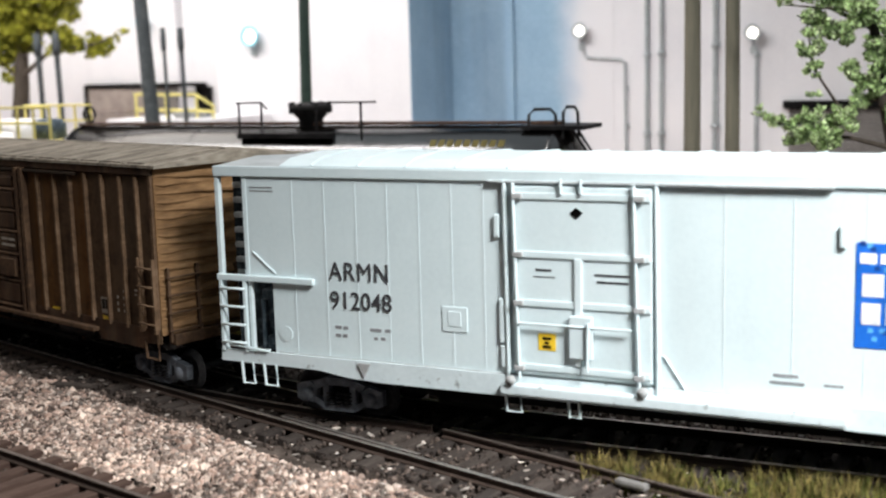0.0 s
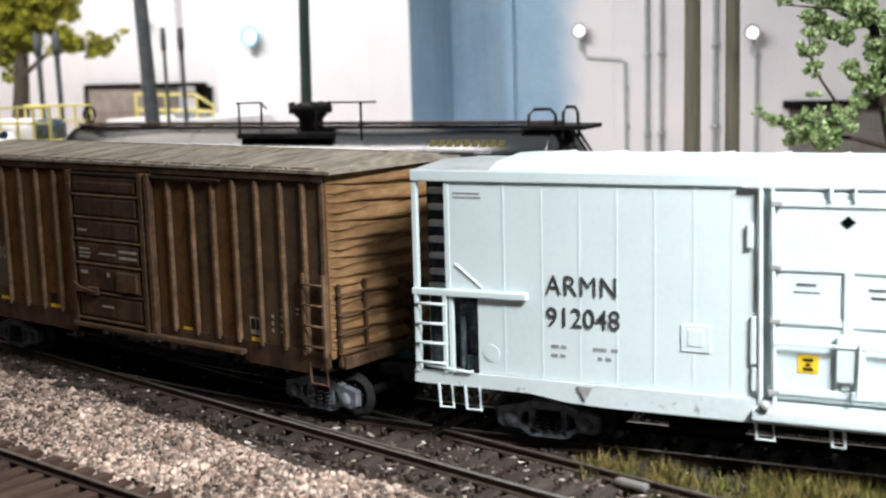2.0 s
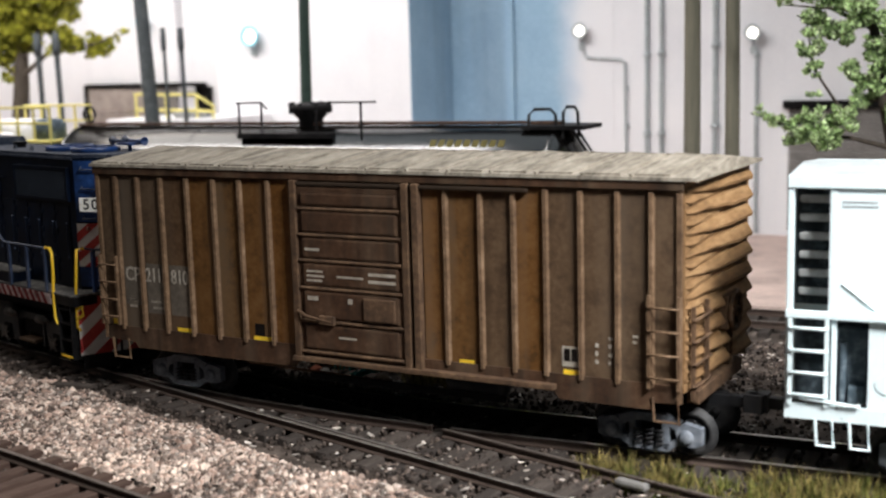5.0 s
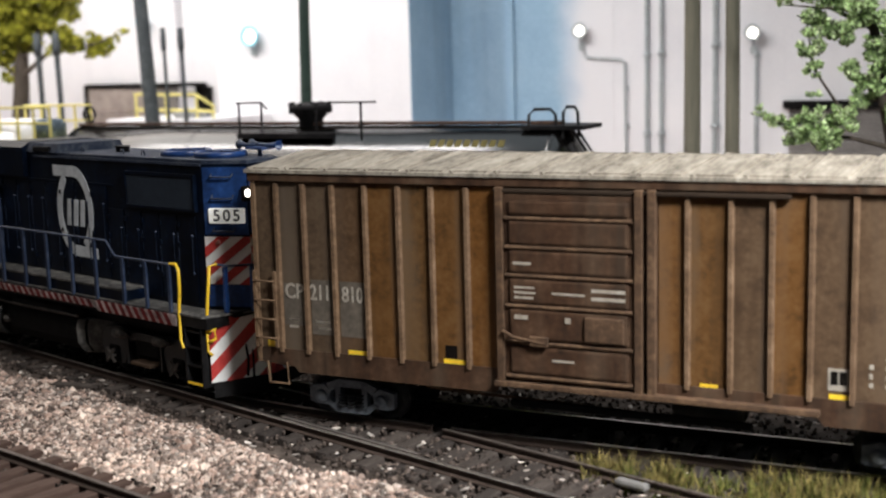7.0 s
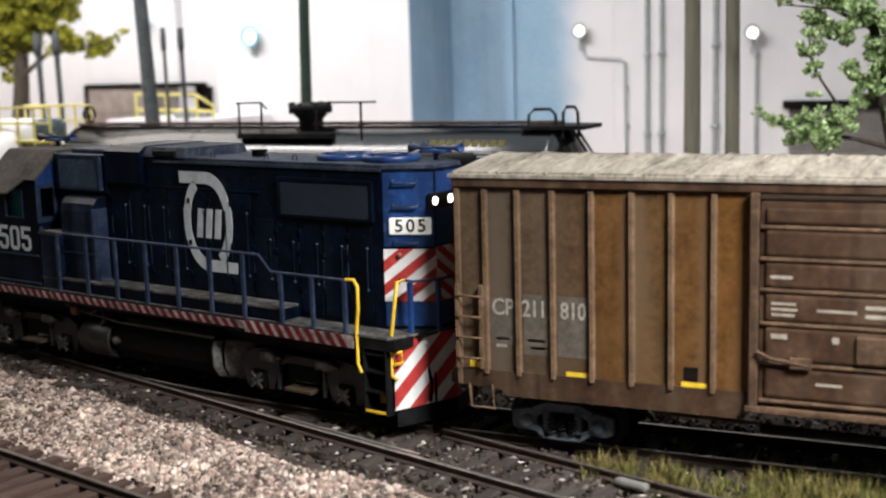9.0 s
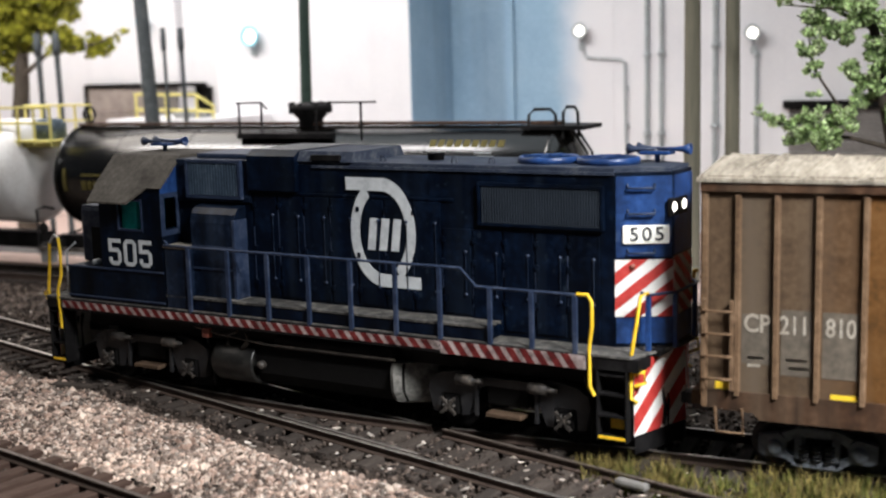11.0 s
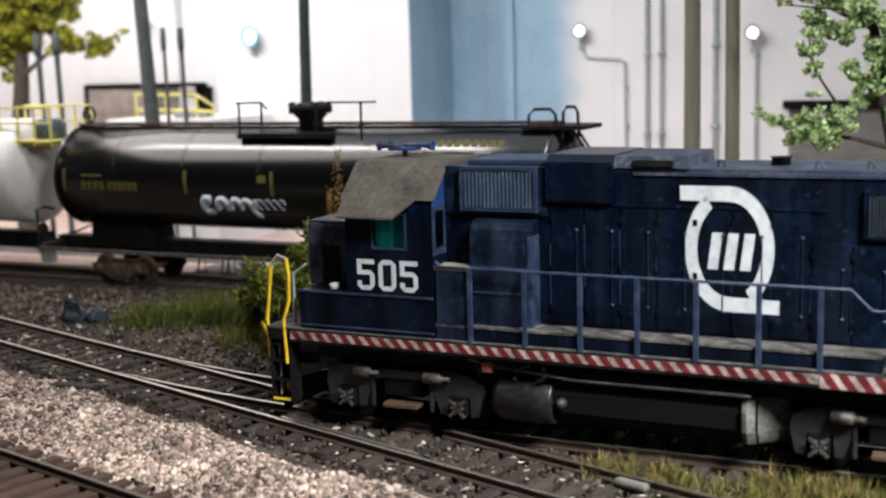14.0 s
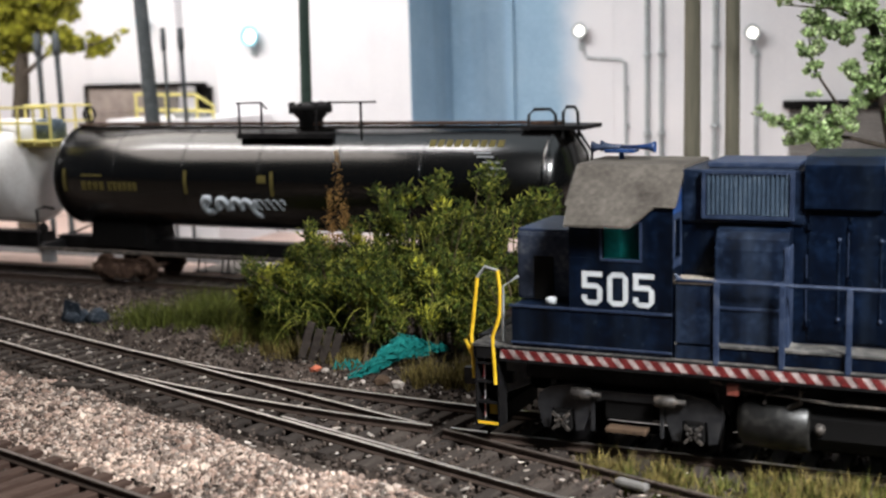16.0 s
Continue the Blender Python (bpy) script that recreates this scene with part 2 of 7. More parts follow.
M["reefer_sill"] = material("reefer_sill", (0.60, 0.68, 0.70), 0.55, dark=(0.50, 0.58, 0.60), light=(0.65, 0.735, 0.755), scale=6, bump=0.08, chips=((0.09, 0.085, 0.08), 0.85, 3.2))
M["reefer_grey"] = material("reefer_grey", (0.40, 0.43, 0.44), 0.6, scale=4, bump=0.1)
M["machine_grey"] = material("machine_grey", (0.07, 0.095, 0.115), 0.6, dark=(0.015, 0.02, 0.026), light=(0.34, 0.4, 0.44), scale=1.5, bump=0.2, spread=0.9)
M["sign_blue"] = material("sign_blue", (0.01, 0.12, 0.52), 0.4, scale=3, bump=0.03)
M["sign_dark"] = material("sign_dark", (0.006, 0.045, 0.22), 0.4, scale=3, bump=0.03)
M["sign_pale"] = material("sign_pale", (0.10, 0.38, 0.75), 0.4, scale=3, bump=0.03)
M["sign_white"] = material("sign_white", (0.72, 0.75, 0.78), 0.5, scale=3, bump=0.03)
M["cab_dust"] = material("cab_dust", (0.082, 0.072, 0.062), 0.9, dark=(0.032, 0.027, 0.023), light=(0.145, 0.13, 0.112), scale=5, bump=0.25, spread=0.5)
M["teal_inside"] = material("teal_inside", (0.02, 0.36, 0.34), 0.6, scale=2, bump=0.05)
M["sill_white"] = material("sill_white", (0.30, 0.24, 0.23), 0.7, dark=(0.07, 0.055, 0.05), light=(0.56, 0.48, 0.46), scale=1.4, bump=0.1, spread=0.45)
M["sill_red"] = material("sill_red", (0.11, 0.014, 0.014), 0.7, dark=(0.03, 0.008, 0.008), light=(0.20, 0.036, 0.034), scale=1.4, bump=0.1, spread=0.5)
M["marker_red"] = material("marker_red", (0.25, 0.07, 0.05), 0.4, scale=2, bump=0.05)
M["board_glow"] = material("board_glow", (0.80, 0.79, 0.74), 0.5, scale=2, bump=0.0, emit=0.25)
M["lamp_glow"] = material("lamp_glow", (0.9, 0.88, 0.82), 0.3, scale=2, bump=0.0, emit=5.0, light=(1.0, 0.95, 0.85))
M["flood_glow"] = material("flood_glow", (0.9, 0.88, 0.82), 0.3, scale=2, bump=0.0, emit=3.0, light=(1.0, 0.93, 0.84))
M["flood_cool"] = material("flood_cool", (0.8, 0.95, 1.0), 0.3, scale=2, bump=0.0, emit=4.0, light=(0.75, 0.97, 1.0))
M["tank_white"] = material("tank_white", (0.76, 0.75, 0.74), 0.42, dark=(0.60, 0.57, 0.55), light=(0.82, 0.81, 0.80), scale=8, bump=0.06, streak=((0.45, 0.42, 0.39), 0.3, 1.5))
M["rust"] = material("rust", (0.060, 0.036, 0.026), 0.8, dark=(0.022, 0.014, 0.011), light=(0.13, 0.085, 0.06), scale=2, bump=0.3)
M["pole_wood"] = material("pole_wood", (0.16, 0.15, 0.115), 0.9, dark=(0.075, 0.072, 0.055), light=(0.25, 0.23, 0.17), scale=2, stretch=(3, 3, .15), bump=0.6, spread=0.8)
M["pole_dark"] = material("pole_dark", (0.035, 0.055, 0.045), 0.8, scale=2, bump=0.3)
M["pole_grey"] = material("pole_grey", (0.07, 0.08, 0.085), 0.8, dark=(0.03, 0.036, 0.04), light=(0.14, 0.155, 0.155), scale=1.5, bump=0.4, spread=0.7)
# Cyan glow of the cool floodlights, put into their rim colour.
M["lamp_rim_cool"] = material("lamp_rim_cool", (0.30, 0.62, 0.72), 0.3, scale=2, bump=0.0)
M["conduit"] = material("conduit", (0.40, 0.44, 0.45), 0.5, 0.3, scale=2, bump=0.1)
M["conduit_dull"] = material("conduit_dull", (0.20, 0.19, 0.18), 0.6, 0.2, scale=1, bump=0.3)
M["shutter"] = material("shutter", (0.20, 0.19, 0.18), 0.7, scale=3, bump=0.1)
M["dock_beige"] = material("dock_beige", (0.38, 0.33, 0.30), 0.8, scale=4, bump=0.1)
M["concrete"] = material("concrete", (0.20, 0.18, 0.165), 0.9, scale=4, bump=0.3)
M["railing_pale"] = material("railing_pale", (0.72, 0.64, 0.22), 0.6, scale=2, bump=0.1)
M["leaf"] = material("leaf", (0.040, 0.062, 0.011), 0.6, dark=(0.010, 0.017, 0.004), light=(0.11, 0.14, 0.022), scale=2.5, bump=0.1, island=0.8, spread=0.4)
M["leaf_bright"] = material("leaf_bright", (0.38, 0.52, 0.22), 0.5, dark=(0.05, 0.095, 0.03), light=(0.78, 0.85, 0.56), scale=1.6, bump=0.1, island=0.75, spread=0.36)
M["leaf_yellow"] = material("leaf_yellow", (0.30, 0.30, 0.035), 0.6, dark=(0.08, 0.10, 0.016), light=(0.52, 0.50, 0.07), scale=4, bump=0.1, island=0.7)
M["leaf_olive"] = material("leaf_olive", (0.13, 0.14, 0.022), 0.6, dark=(0.028, 0.038, 0.008), light=(0.38, 0.36, 0.07), scale=2.5, bump=0.1, island=0.75, spread=0.4)
M["leaf_rust"] = material("leaf_rust", (0.20, 0.11, 0.035), 0.7, dark=(0.10, 0.05, 0.02), light=(0.30, 0.19, 0.06), scale=2, bump=0.1, island=0.4)
M["twig"] = material("twig", (0.13, 0.10, 0.06), 0.85, scale=2, bump=0.3)
M["bark"] = material("bark", (0.09, 0.075, 0.06), 0.9, dark=(0.04, 0.033, 0.028), scale=2, stretch=(2, 2, .4), bump=0.7)
M["grass"] = material("grass", (0.08, 0.088, 0.018), 0.75, dark=(0.028, 0.032, 0.008), light=(0.20, 0.18, 0.05), scale=2, bump=0.0, island=0.7)
M["weed"] = material("weed", (0.085, 0.10, 0.020), 0.7, dark=(0.026, 0.034, 0.009), light=(0.20, 0.21, 0.05), scale=2, bump=0.0, island=0.7)
M["grass_dry"] = material("grass_dry", (0.15, 0.115, 0.038), 0.8, dark=(0.05, 0.038, 0.015), light=(0.30, 0.24, 0.09), scale=2, bump=0.0, island=0.65)
M["clod"] = material("clod", (0.056, 0.042, 0.035), 0.95, dark=(0.014, 0.011, 0.009), light=(0.21, 0.165, 0.14), scale=4, bump=0.4, island=0.85, spread=0.4)
M["litter"] = material("litter", (0.38, 0.33, 0.29), 0.85, dark=(0.28, 0.24, 0.21), light=(0.66, 0.62, 0.57), scale=2, bump=0.2, island=0.5)
M["netting"] = material("netting", (0.008, 0.17, 0.155), 0.7, dark=(0.003, 0.06, 0.056), light=(0.05, 0.36, 0.32), scale=.8, bump=0.5, spread=0.8)
M["junk_blue"] = material("junk_blue", (0.022, 0.030, 0.042), 0.7, dark=(0.008, 0.010, 0.014), light=(0.12, 0.14, 0.165), scale=1, bump=0.4)
M["junk_orange"] = material("junk_orange", (0.55, 0.16, 0.09), 0.7, scale=1, bump=0.2)
M["tank_yellow"] = material("tank_yellow", (0.10, 0.082, 0.024), 0.7, scale=1, bump=0.05)
M["graffiti"] = material("graffiti", (0.42, 0.46, 0.50), 0.6, dark=(0.25, 0.28, 0.31), scale=1, bump=0.05)


def glass_material(name):
    m = bpy.data.materials.new(name)
    m.use_nodes = True
    b = m.node_tree.nodes["Principled BSDF"]
    b.inputs["Base Color"].default_value = (0.9, 0.95, 0.95, 1)
    b.inputs["Roughness"].default_value = 0.05
    b.inputs["Transmission Weight"].default_value = 1.0
    b.inputs["IOR"].default_value = 1.1
    return m


M["glass"] = glass_material("glass")


def fading_shade(name, x0, x1):
    """Blue shade put into the wall's colour, which gives way to bare white render between two places along it."""
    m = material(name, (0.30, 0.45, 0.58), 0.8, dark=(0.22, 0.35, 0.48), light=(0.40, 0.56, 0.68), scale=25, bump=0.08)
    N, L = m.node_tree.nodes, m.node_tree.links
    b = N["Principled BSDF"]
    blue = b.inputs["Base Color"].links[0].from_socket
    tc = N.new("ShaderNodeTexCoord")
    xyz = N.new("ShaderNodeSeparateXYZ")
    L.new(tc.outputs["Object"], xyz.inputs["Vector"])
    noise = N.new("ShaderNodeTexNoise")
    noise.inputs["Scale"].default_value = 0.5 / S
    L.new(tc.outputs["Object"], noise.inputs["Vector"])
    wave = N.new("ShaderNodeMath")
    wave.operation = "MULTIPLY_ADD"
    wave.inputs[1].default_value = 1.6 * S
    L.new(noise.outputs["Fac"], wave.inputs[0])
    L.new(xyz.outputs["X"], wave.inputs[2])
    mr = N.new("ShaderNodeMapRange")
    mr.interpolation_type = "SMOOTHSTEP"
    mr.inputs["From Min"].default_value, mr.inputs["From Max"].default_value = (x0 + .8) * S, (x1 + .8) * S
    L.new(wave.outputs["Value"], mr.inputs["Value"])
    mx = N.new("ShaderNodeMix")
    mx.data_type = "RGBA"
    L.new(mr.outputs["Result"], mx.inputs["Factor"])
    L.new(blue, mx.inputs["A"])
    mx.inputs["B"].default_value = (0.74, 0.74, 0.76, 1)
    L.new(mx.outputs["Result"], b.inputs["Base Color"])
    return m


# Painted edge of the bay's shade, from blue to white.
M["wall_wash"] = fading_shade("wall_wash", -9.2, -7.4)


# ---- mesh helpers ----
class Shape:
    """Collects boxes, tubes, prisms and free faces in full-size metres into one mesh."""

    def __init__(self):
        self.v, self.f, self.smooth, self.mi = [], [], [], []

    def add(self, verts, faces, smooth=False, mi=0):
        k = len(self.v)
        self.v += [tuple(p) for p in verts]
        self.f += [tuple(i + k for i in q) for q in faces]
        self.smooth += [smooth] * len(faces)
        self.mi += [mi] * len(faces)
        return self

    def box(self, x0, x1, y0, y1, z0, z1, m=None, bev=0.0, mi=0):
        if bev:
            return self.bevel_box(x0, x1, y0, y1, z0, z1, m, bev, mi)
        p = [Vector((x, y, z)) for z in (z0, z1) for y in (y0, y1) for x in (x0, x1)]
        if m is not None:
            p = [m @ q for q in p]
        return self.add(p, [(0, 2, 3, 1), (4, 5, 7, 6), (0, 1, 5, 4), (2, 6, 7, 3), (0, 4, 6, 2), (1, 3, 7, 5)], mi=mi)

    def bevel_box(self, x0, x1, y0, y1, z0, z1, m, b, mi=0):
        bm = bmesh.new()
        bmesh.ops.create_cube(bm, size=1)
        for v in bm.verts:
            v.co = ((x0 + x1) / 2 + v.co.x * (x1 - x0), (y0 + y1) / 2 + v.co.y * (y1 - y0), (z0 + z1) / 2 + v.co.z * (z1 - z0))
        bmesh.ops.bevel(bm, geom=list(bm.edges), offset=b, segments=2, profile=0.6, affect="EDGES")
        bm.verts.index_update()
        vs = [m @ v.co if m is not None else v.co.copy() for v in bm.verts]
        self.add(vs, [[v.index for v in f.verts] for f in bm.faces], mi=mi)
        bm.free()
        return self

    def tube(self, pts, r, n=8, closed=False, smooth=True, mi=0, caps=True):
        """A round bar along points; r is one radius or one for each point."""
        pts = [Vector(p) for p in pts]
        rs = r if isinstance(r, (list, tuple)) else [r] * len(pts)
        rings, up = [], Vector((0, 0, 1))
        for i, p in enumerate(pts):
            a = pts[i - 1] if (i or closed) else p
            c = pts[(i + 1) % len(pts)] if (i + 1 < len(pts) or closed) else p
            t = (c - a).normalized() if (c - a).length else Vector((0, 0, 1))
            ref = up if abs(t.dot(up)) < 0.9 else Vector((1, 0, 0))
            u = t.cross(ref).normalized()
            w = u.cross(t)
            rings.append([p + (u * math.cos(2 * math.pi * k / n) + w * math.sin(2 * math.pi * k / n)) * rs[i] for k in range(n)])
        faces = []
        m = len(rings)
        for i in range(m if closed else m - 1):
            j = (i + 1) % m
            faces += [(i * n + k, i * n + (k + 1) % n, j * n + (k + 1) % n, j * n + k) for k in range(n)]
        vs = [q for ring in rings for q in ring]
        self.add(vs, faces, smooth, mi)
        if caps and not closed:
            self.add(rings[0], [tuple(range(n))], False, mi)
            self.add(rings[-1], [tuple(reversed(range(n)))], False, mi)
        return self

    def lathe(self, profile, axis, n=24, m=None, smooth=True, mi=0):
        """Turns (radius, along) pairs round the axis 'x', 'y' or 'z'."""
        vs, faces = [], []
        for r, h in profile:
            for k in range(n):
                a = 2 * math.pi * k / n
                c, s = r * math.cos(a), r * math.sin(a)
                p = {"x": (h, c, s), "y": (c, h, s), "z": (c, s, h)}[axis]
                vs.append(m @ Vector(p) if m is not None else Vector(p))
        for i in range(len(profile) - 1):
            faces += [(i * n + k, i * n + (k + 1) % n, (i + 1) * n + (k + 1) % n, (i + 1) * n + k) for k in range(n)]
        faces.append(tuple(range(n)))
        faces.append(tuple((len(profile) - 1) * n + k for k in reversed(range(n))))
        return self.add(vs, faces, smooth, mi)

    def prism(self, outline, y0, y1, plane="xz", m=None, mi=0):
        """Extrudes an outline of (a, b) pairs; plane 'xz' goes along y, 'yz' along x, 'xy' along z."""
        put = {"xz": lambda a, b, h: (a, h, b), "yz": lambda a, b, h: (h, a, b), "xy": lambda a, b, h: (a, b, h)}[plane]
        n = len(outline)
        vs = [Vector(put(a, b, h)) for h in (y0, y1) for a, b in outline]
        if m is not None:
            vs = [m @ q for q in vs]
        faces = [tuple(range(n)), tuple(reversed(range(n, 2 * n)))]
        faces += [(i, i + n, (i + 1) % n + n, (i + 1) % n) for i in range(n)]
        return self.add(vs, faces, mi=mi)

    def mesh(self, name):
        me = bpy.data.meshes.new(name)
        me.from_pydata([(x * S, y * S, z * S) for x, y, z in self.v], [], self.f)
        me.polygons.foreach_set("use_smooth", self.smooth)
        me.polygons.foreach_set("material_index", self.mi)
        bm = bmesh.new()
        bm.from_mesh(me)
        bmesh.ops.recalc_face_normals(bm, faces=bm.faces)
        bm.to_mesh(me)
        bm.free()
        return me


def part(name, shape, mat, parent=None, label="", m=None):
    """Links a shape as one mesh object, under a thing or a part where one is given."""
    me = shape if isinstance(shape, bpy.types.Mesh) else shape.mesh(name)
    if not me.materials:
        for one in mat if isinstance(mat, (list, tuple)) else [mat]:
            me.materials.append(M[one])
    ob = new(name, me)
    if parent is not None:
        ob.parent = parent
    if m is not None:
        ob.matrix_basis = m
    return tagged(ob, label)


def thing(name, label, category, m=None, group="", kind=""):
    ob = new(name)
    ob.empty_display_size = 0.01
    if m is not None:
        ob.matrix_basis = m
    return tagged(ob, label, category, group, kind)


def letters(text, size, mat, parent, m, width=None, shear=0.0, spacing=1.0, name="lettering", label="", bold=0.015):
    """Flat lettering in the built-in font, in the plane of m, centred on it, thin as paint."""
    cu = bpy.data.curves.new(name, "FONT")
    cu.body, cu.size, cu.align_x, cu.align_y = text, size * S, "CENTER", "CENTER"
    cu.shear, cu.space_character, cu.extrude, cu.offset = shear, spacing, 0.004 * S, bold * size * S
    cu.resolution_u = 4
    ob = bpy.data.objects.new(name, cu)
    me = bpy.data.meshes.new_from_object(ob)
    bpy.data.objects.remove(ob)
    bpy.data.curves.remove(cu)
    me.materials.clear()
    if width:
        xs = [v.co.x for v in me.vertices]
        k = width * S / max(1e-6, max(xs) - min(xs))
        for v in me.vertices:
            v.co.x *= k
    return part(name, me, mat, parent, label, m)


# ---- the track plan ----
TH, RADIUS, GAUGE = radians(17.941), 41.259, 1.505
ARC = RADIUS * TH


def track(s):
    """Place and heading on the line that the train follows: straight, a curve of the switch, straight."""
    a = min(max(-s, 0), ARC) / RADIUS
    over, on = max(-s - ARC, 0), max(s, 0)
    x = -RADIUS * math.sin(a) - over * math.cos(TH) + on
    y = RADIUS * (1 - math.cos(a)) + over * math.sin(TH)
    return x, y, -a


def main_line(s):
    """The straight leg of the switch, on the same count of metres."""
    x, y, _ = track(-ARC)
    q = s + ARC
    return x + q * math.cos(TH), y - q * math.sin(TH), -TH


def yard_line(s):
    return s, 11.15, 0.0


def front_line(s):
    return -8.66 + s * math.cos(radians(14.6)), -4.83 - 0.7525 - s * math.sin(radians(14.6)), -radians(14.6)


# ---- rolling stock ----
def wheelset(name, r, back=0.68, width=0.13, axle=0.09):
    """Two flanged wheels on their axle, turned round y."""
    prof = lambda s: [(0.10, s * (back - 0.02)), (r * 0.72, s * (back + 0.01)), (r + 0.05, s * back), (r + 0.05, s * (back + 0.03)), (r, s * (back + 0.04)),
                      (r - 0.01, s * (back + width)), (r * 0.80, s * (back + width)), (r * 0.74, s * (back + width - 0.06)), (r * 0.30, s * (back + width - 0.04)),
                      (r * 0.26, s * (back + width + 0.03)), (0.06, s * (back + width + 0.03))]
    sh = Shape().lathe([(axle, -back), (axle, back)], "y", 10)
    for s in (-1, 1):
        sh.lathe(prof(s), "y", 28)
        for k in range(5):
            a = 2 * math.pi * k / 5
            sh.lathe([(0.035, s * (back + width - 0.05)), (0.035, s * (back + width - 0.02))], "y", 8, Matrix.Translation((r * 0.52 * math.cos(a), 0, r * 0.52 * math.sin(a))))
    return sh.mesh(name)


WHEELS = []


def put_wheelset(mesh, mat, parent, x, r):
    ob = part("wheelset", mesh, mat, parent, "steel wheels on an axle", at(x, 0, r))
    WHEELS.append((ob, x, r))
    return ob


def freight_truck(car, x0, base, r, mesh):
    """A cast three-piece truck with roller bearings and springs; its wheelsets turn under the car."""
    for s in (-1, 1):
        y0, y1 = sorted((s * 0.90, s * 1.06))
        h = base / 2
        sh = Shape()
        for k in (-1, 1):
            # pedestal over the bearing, sloping top member, tension member below, column beside the springs
            for o in ([(k * (h + .27), r + .17), (k * (h + .27), r - .12), (k * (h + .15), r - .17), (k * (h - .15), r - .17), (k * (h - .20), r + .12), (k * (h - .05), r + .24)],
                      [(k * (h - .10), r + .25), (k * (h - .20), r + .10), (k * .30, r + .21), (k * .30, r + .36)],
                      [(k * (h - .15), r - .05), (k * (h - .15), r - .17), (k * .34, r - .30), (k * .26, r - .20)],
                      [(k * .36, r + .24), (k * .24, r + .24), (k * .24, r - .24), (k * .36, r - .24)]):
                sh.prism([(x0 + a_, b_) for a_, b_ in o], y0, y1)
        sh.prism([(x0 - .30, r + .36), (x0 + .30, r + .36), (x0 + .30, r + .21), (x0 - .30, r + .21)], y0, y1)
        sh.prism([(x0 - .32, r - .19), (x0 + .32, r - .19), (x0 + .34, r - .30), (x0 - .34, r - .30)], y0, y1)
        frame_ob = part("side_frame", sh, "truck_grey", car, "cast grey truck side frame")
        for k in (-1, 1):
            part("bearing_cap", Shape().lathe([(0.13, y0 - .02), (0.13, y1 + .05), (0.09, y1 + .08)] if s > 0 else [(0.09, y0 - .08), (0.13, y0 - .05), (0.13, y1)], "y", 14, Matrix.Translation((x0 + k * h, 0, r))), "truck_grey", frame_ob)
        for k in (-.2, 0, .2):
            pts = [(x0 + k + .075 * math.cos(a), (y0 + y1) / 2 + s * .06 + .075 * math.sin(a), r - .22 + .30 * i / 36) for i, a in enumerate([2 * math.pi * j / 9 for j in range(37)])]
            part("spring", Shape().tube(pts, 0.022, 5), "truck", frame_ob)
        part("brake_shoe", Shape().box(x0 - h + r + .02, x0 - h + r + .1, y0 - s * .25, y1 - s * .22, r - .2, r + .2, bev=.02), "truck_grey", frame_ob)
    part("bolster", Shape().box(x0 - .2, x0 + .2, -.95, .95, r - .05, r + .3, bev=.03), "pitch", car)
    for k in (-1, 1):
        put_wheelset(mesh, ["wheel"], car, x0 + k * base / 2, r)


def coupler(car, x, s, z=0.85):
    sh = Shape().box(min(x - s * .25, x + s * .45), max(x - s * .25, x + s * .45), -.1, .1, z - .1, z + .1, bev=.02)
    sh.prism([(x + s * .4, -.16), (x + s * .72, -.18), (x + s * .74, -.02), (x + s * .56, .02), (x + s * .62, .16), (x + s * .4, .16)], z - .16, z + .16, "xy")
    return part("coupler", sh, "truck", car, "rusty steel knuckle coupler")


def bars(parent, rows, mat, y, name="small_print", label="", depth=.006, side=-1):
    """Unreadable small print: one thin plate for each line (x0, x1, z0, z1)."""
    for x0, x1, z0, z1 in rows:
        part(name, Shape().box(x0, x1, min(y, y + side * depth), max(y, y + side * depth), z0, z1), mat, parent, label)


def ladder(parent, x0, x1, z0, z1, n, y, mat, r=.022, s=-1, rails=True):
    for x in (x0, x1) if rails else ():
        part("ladder_rail", Shape().box(x - .03, x + .03, min(y, y + s * .08), max(y, y + s * .08), z0, z1), mat, parent)
    for i in range(n):
        z = z0 + (z1 - z0) * (i + .5) / n
        part("rung", Shape().tube([(x0, y + s * .02, z), (x0, y + s * .1, z), (x1, y + s * .1, z), (x1, y + s * .02, z)], r, 6), mat, parent)


def stirrup(parent, x0, x1, z0, z1, y, mat):
    part("stirrup_step", Shape().tube([(x0, y, z1), (x0 + .03, y, z0), (x1 + .03, y, z0), (x1, y, z1)], .03, 6, smooth=False), mat, parent, "bent steel stirrup step")


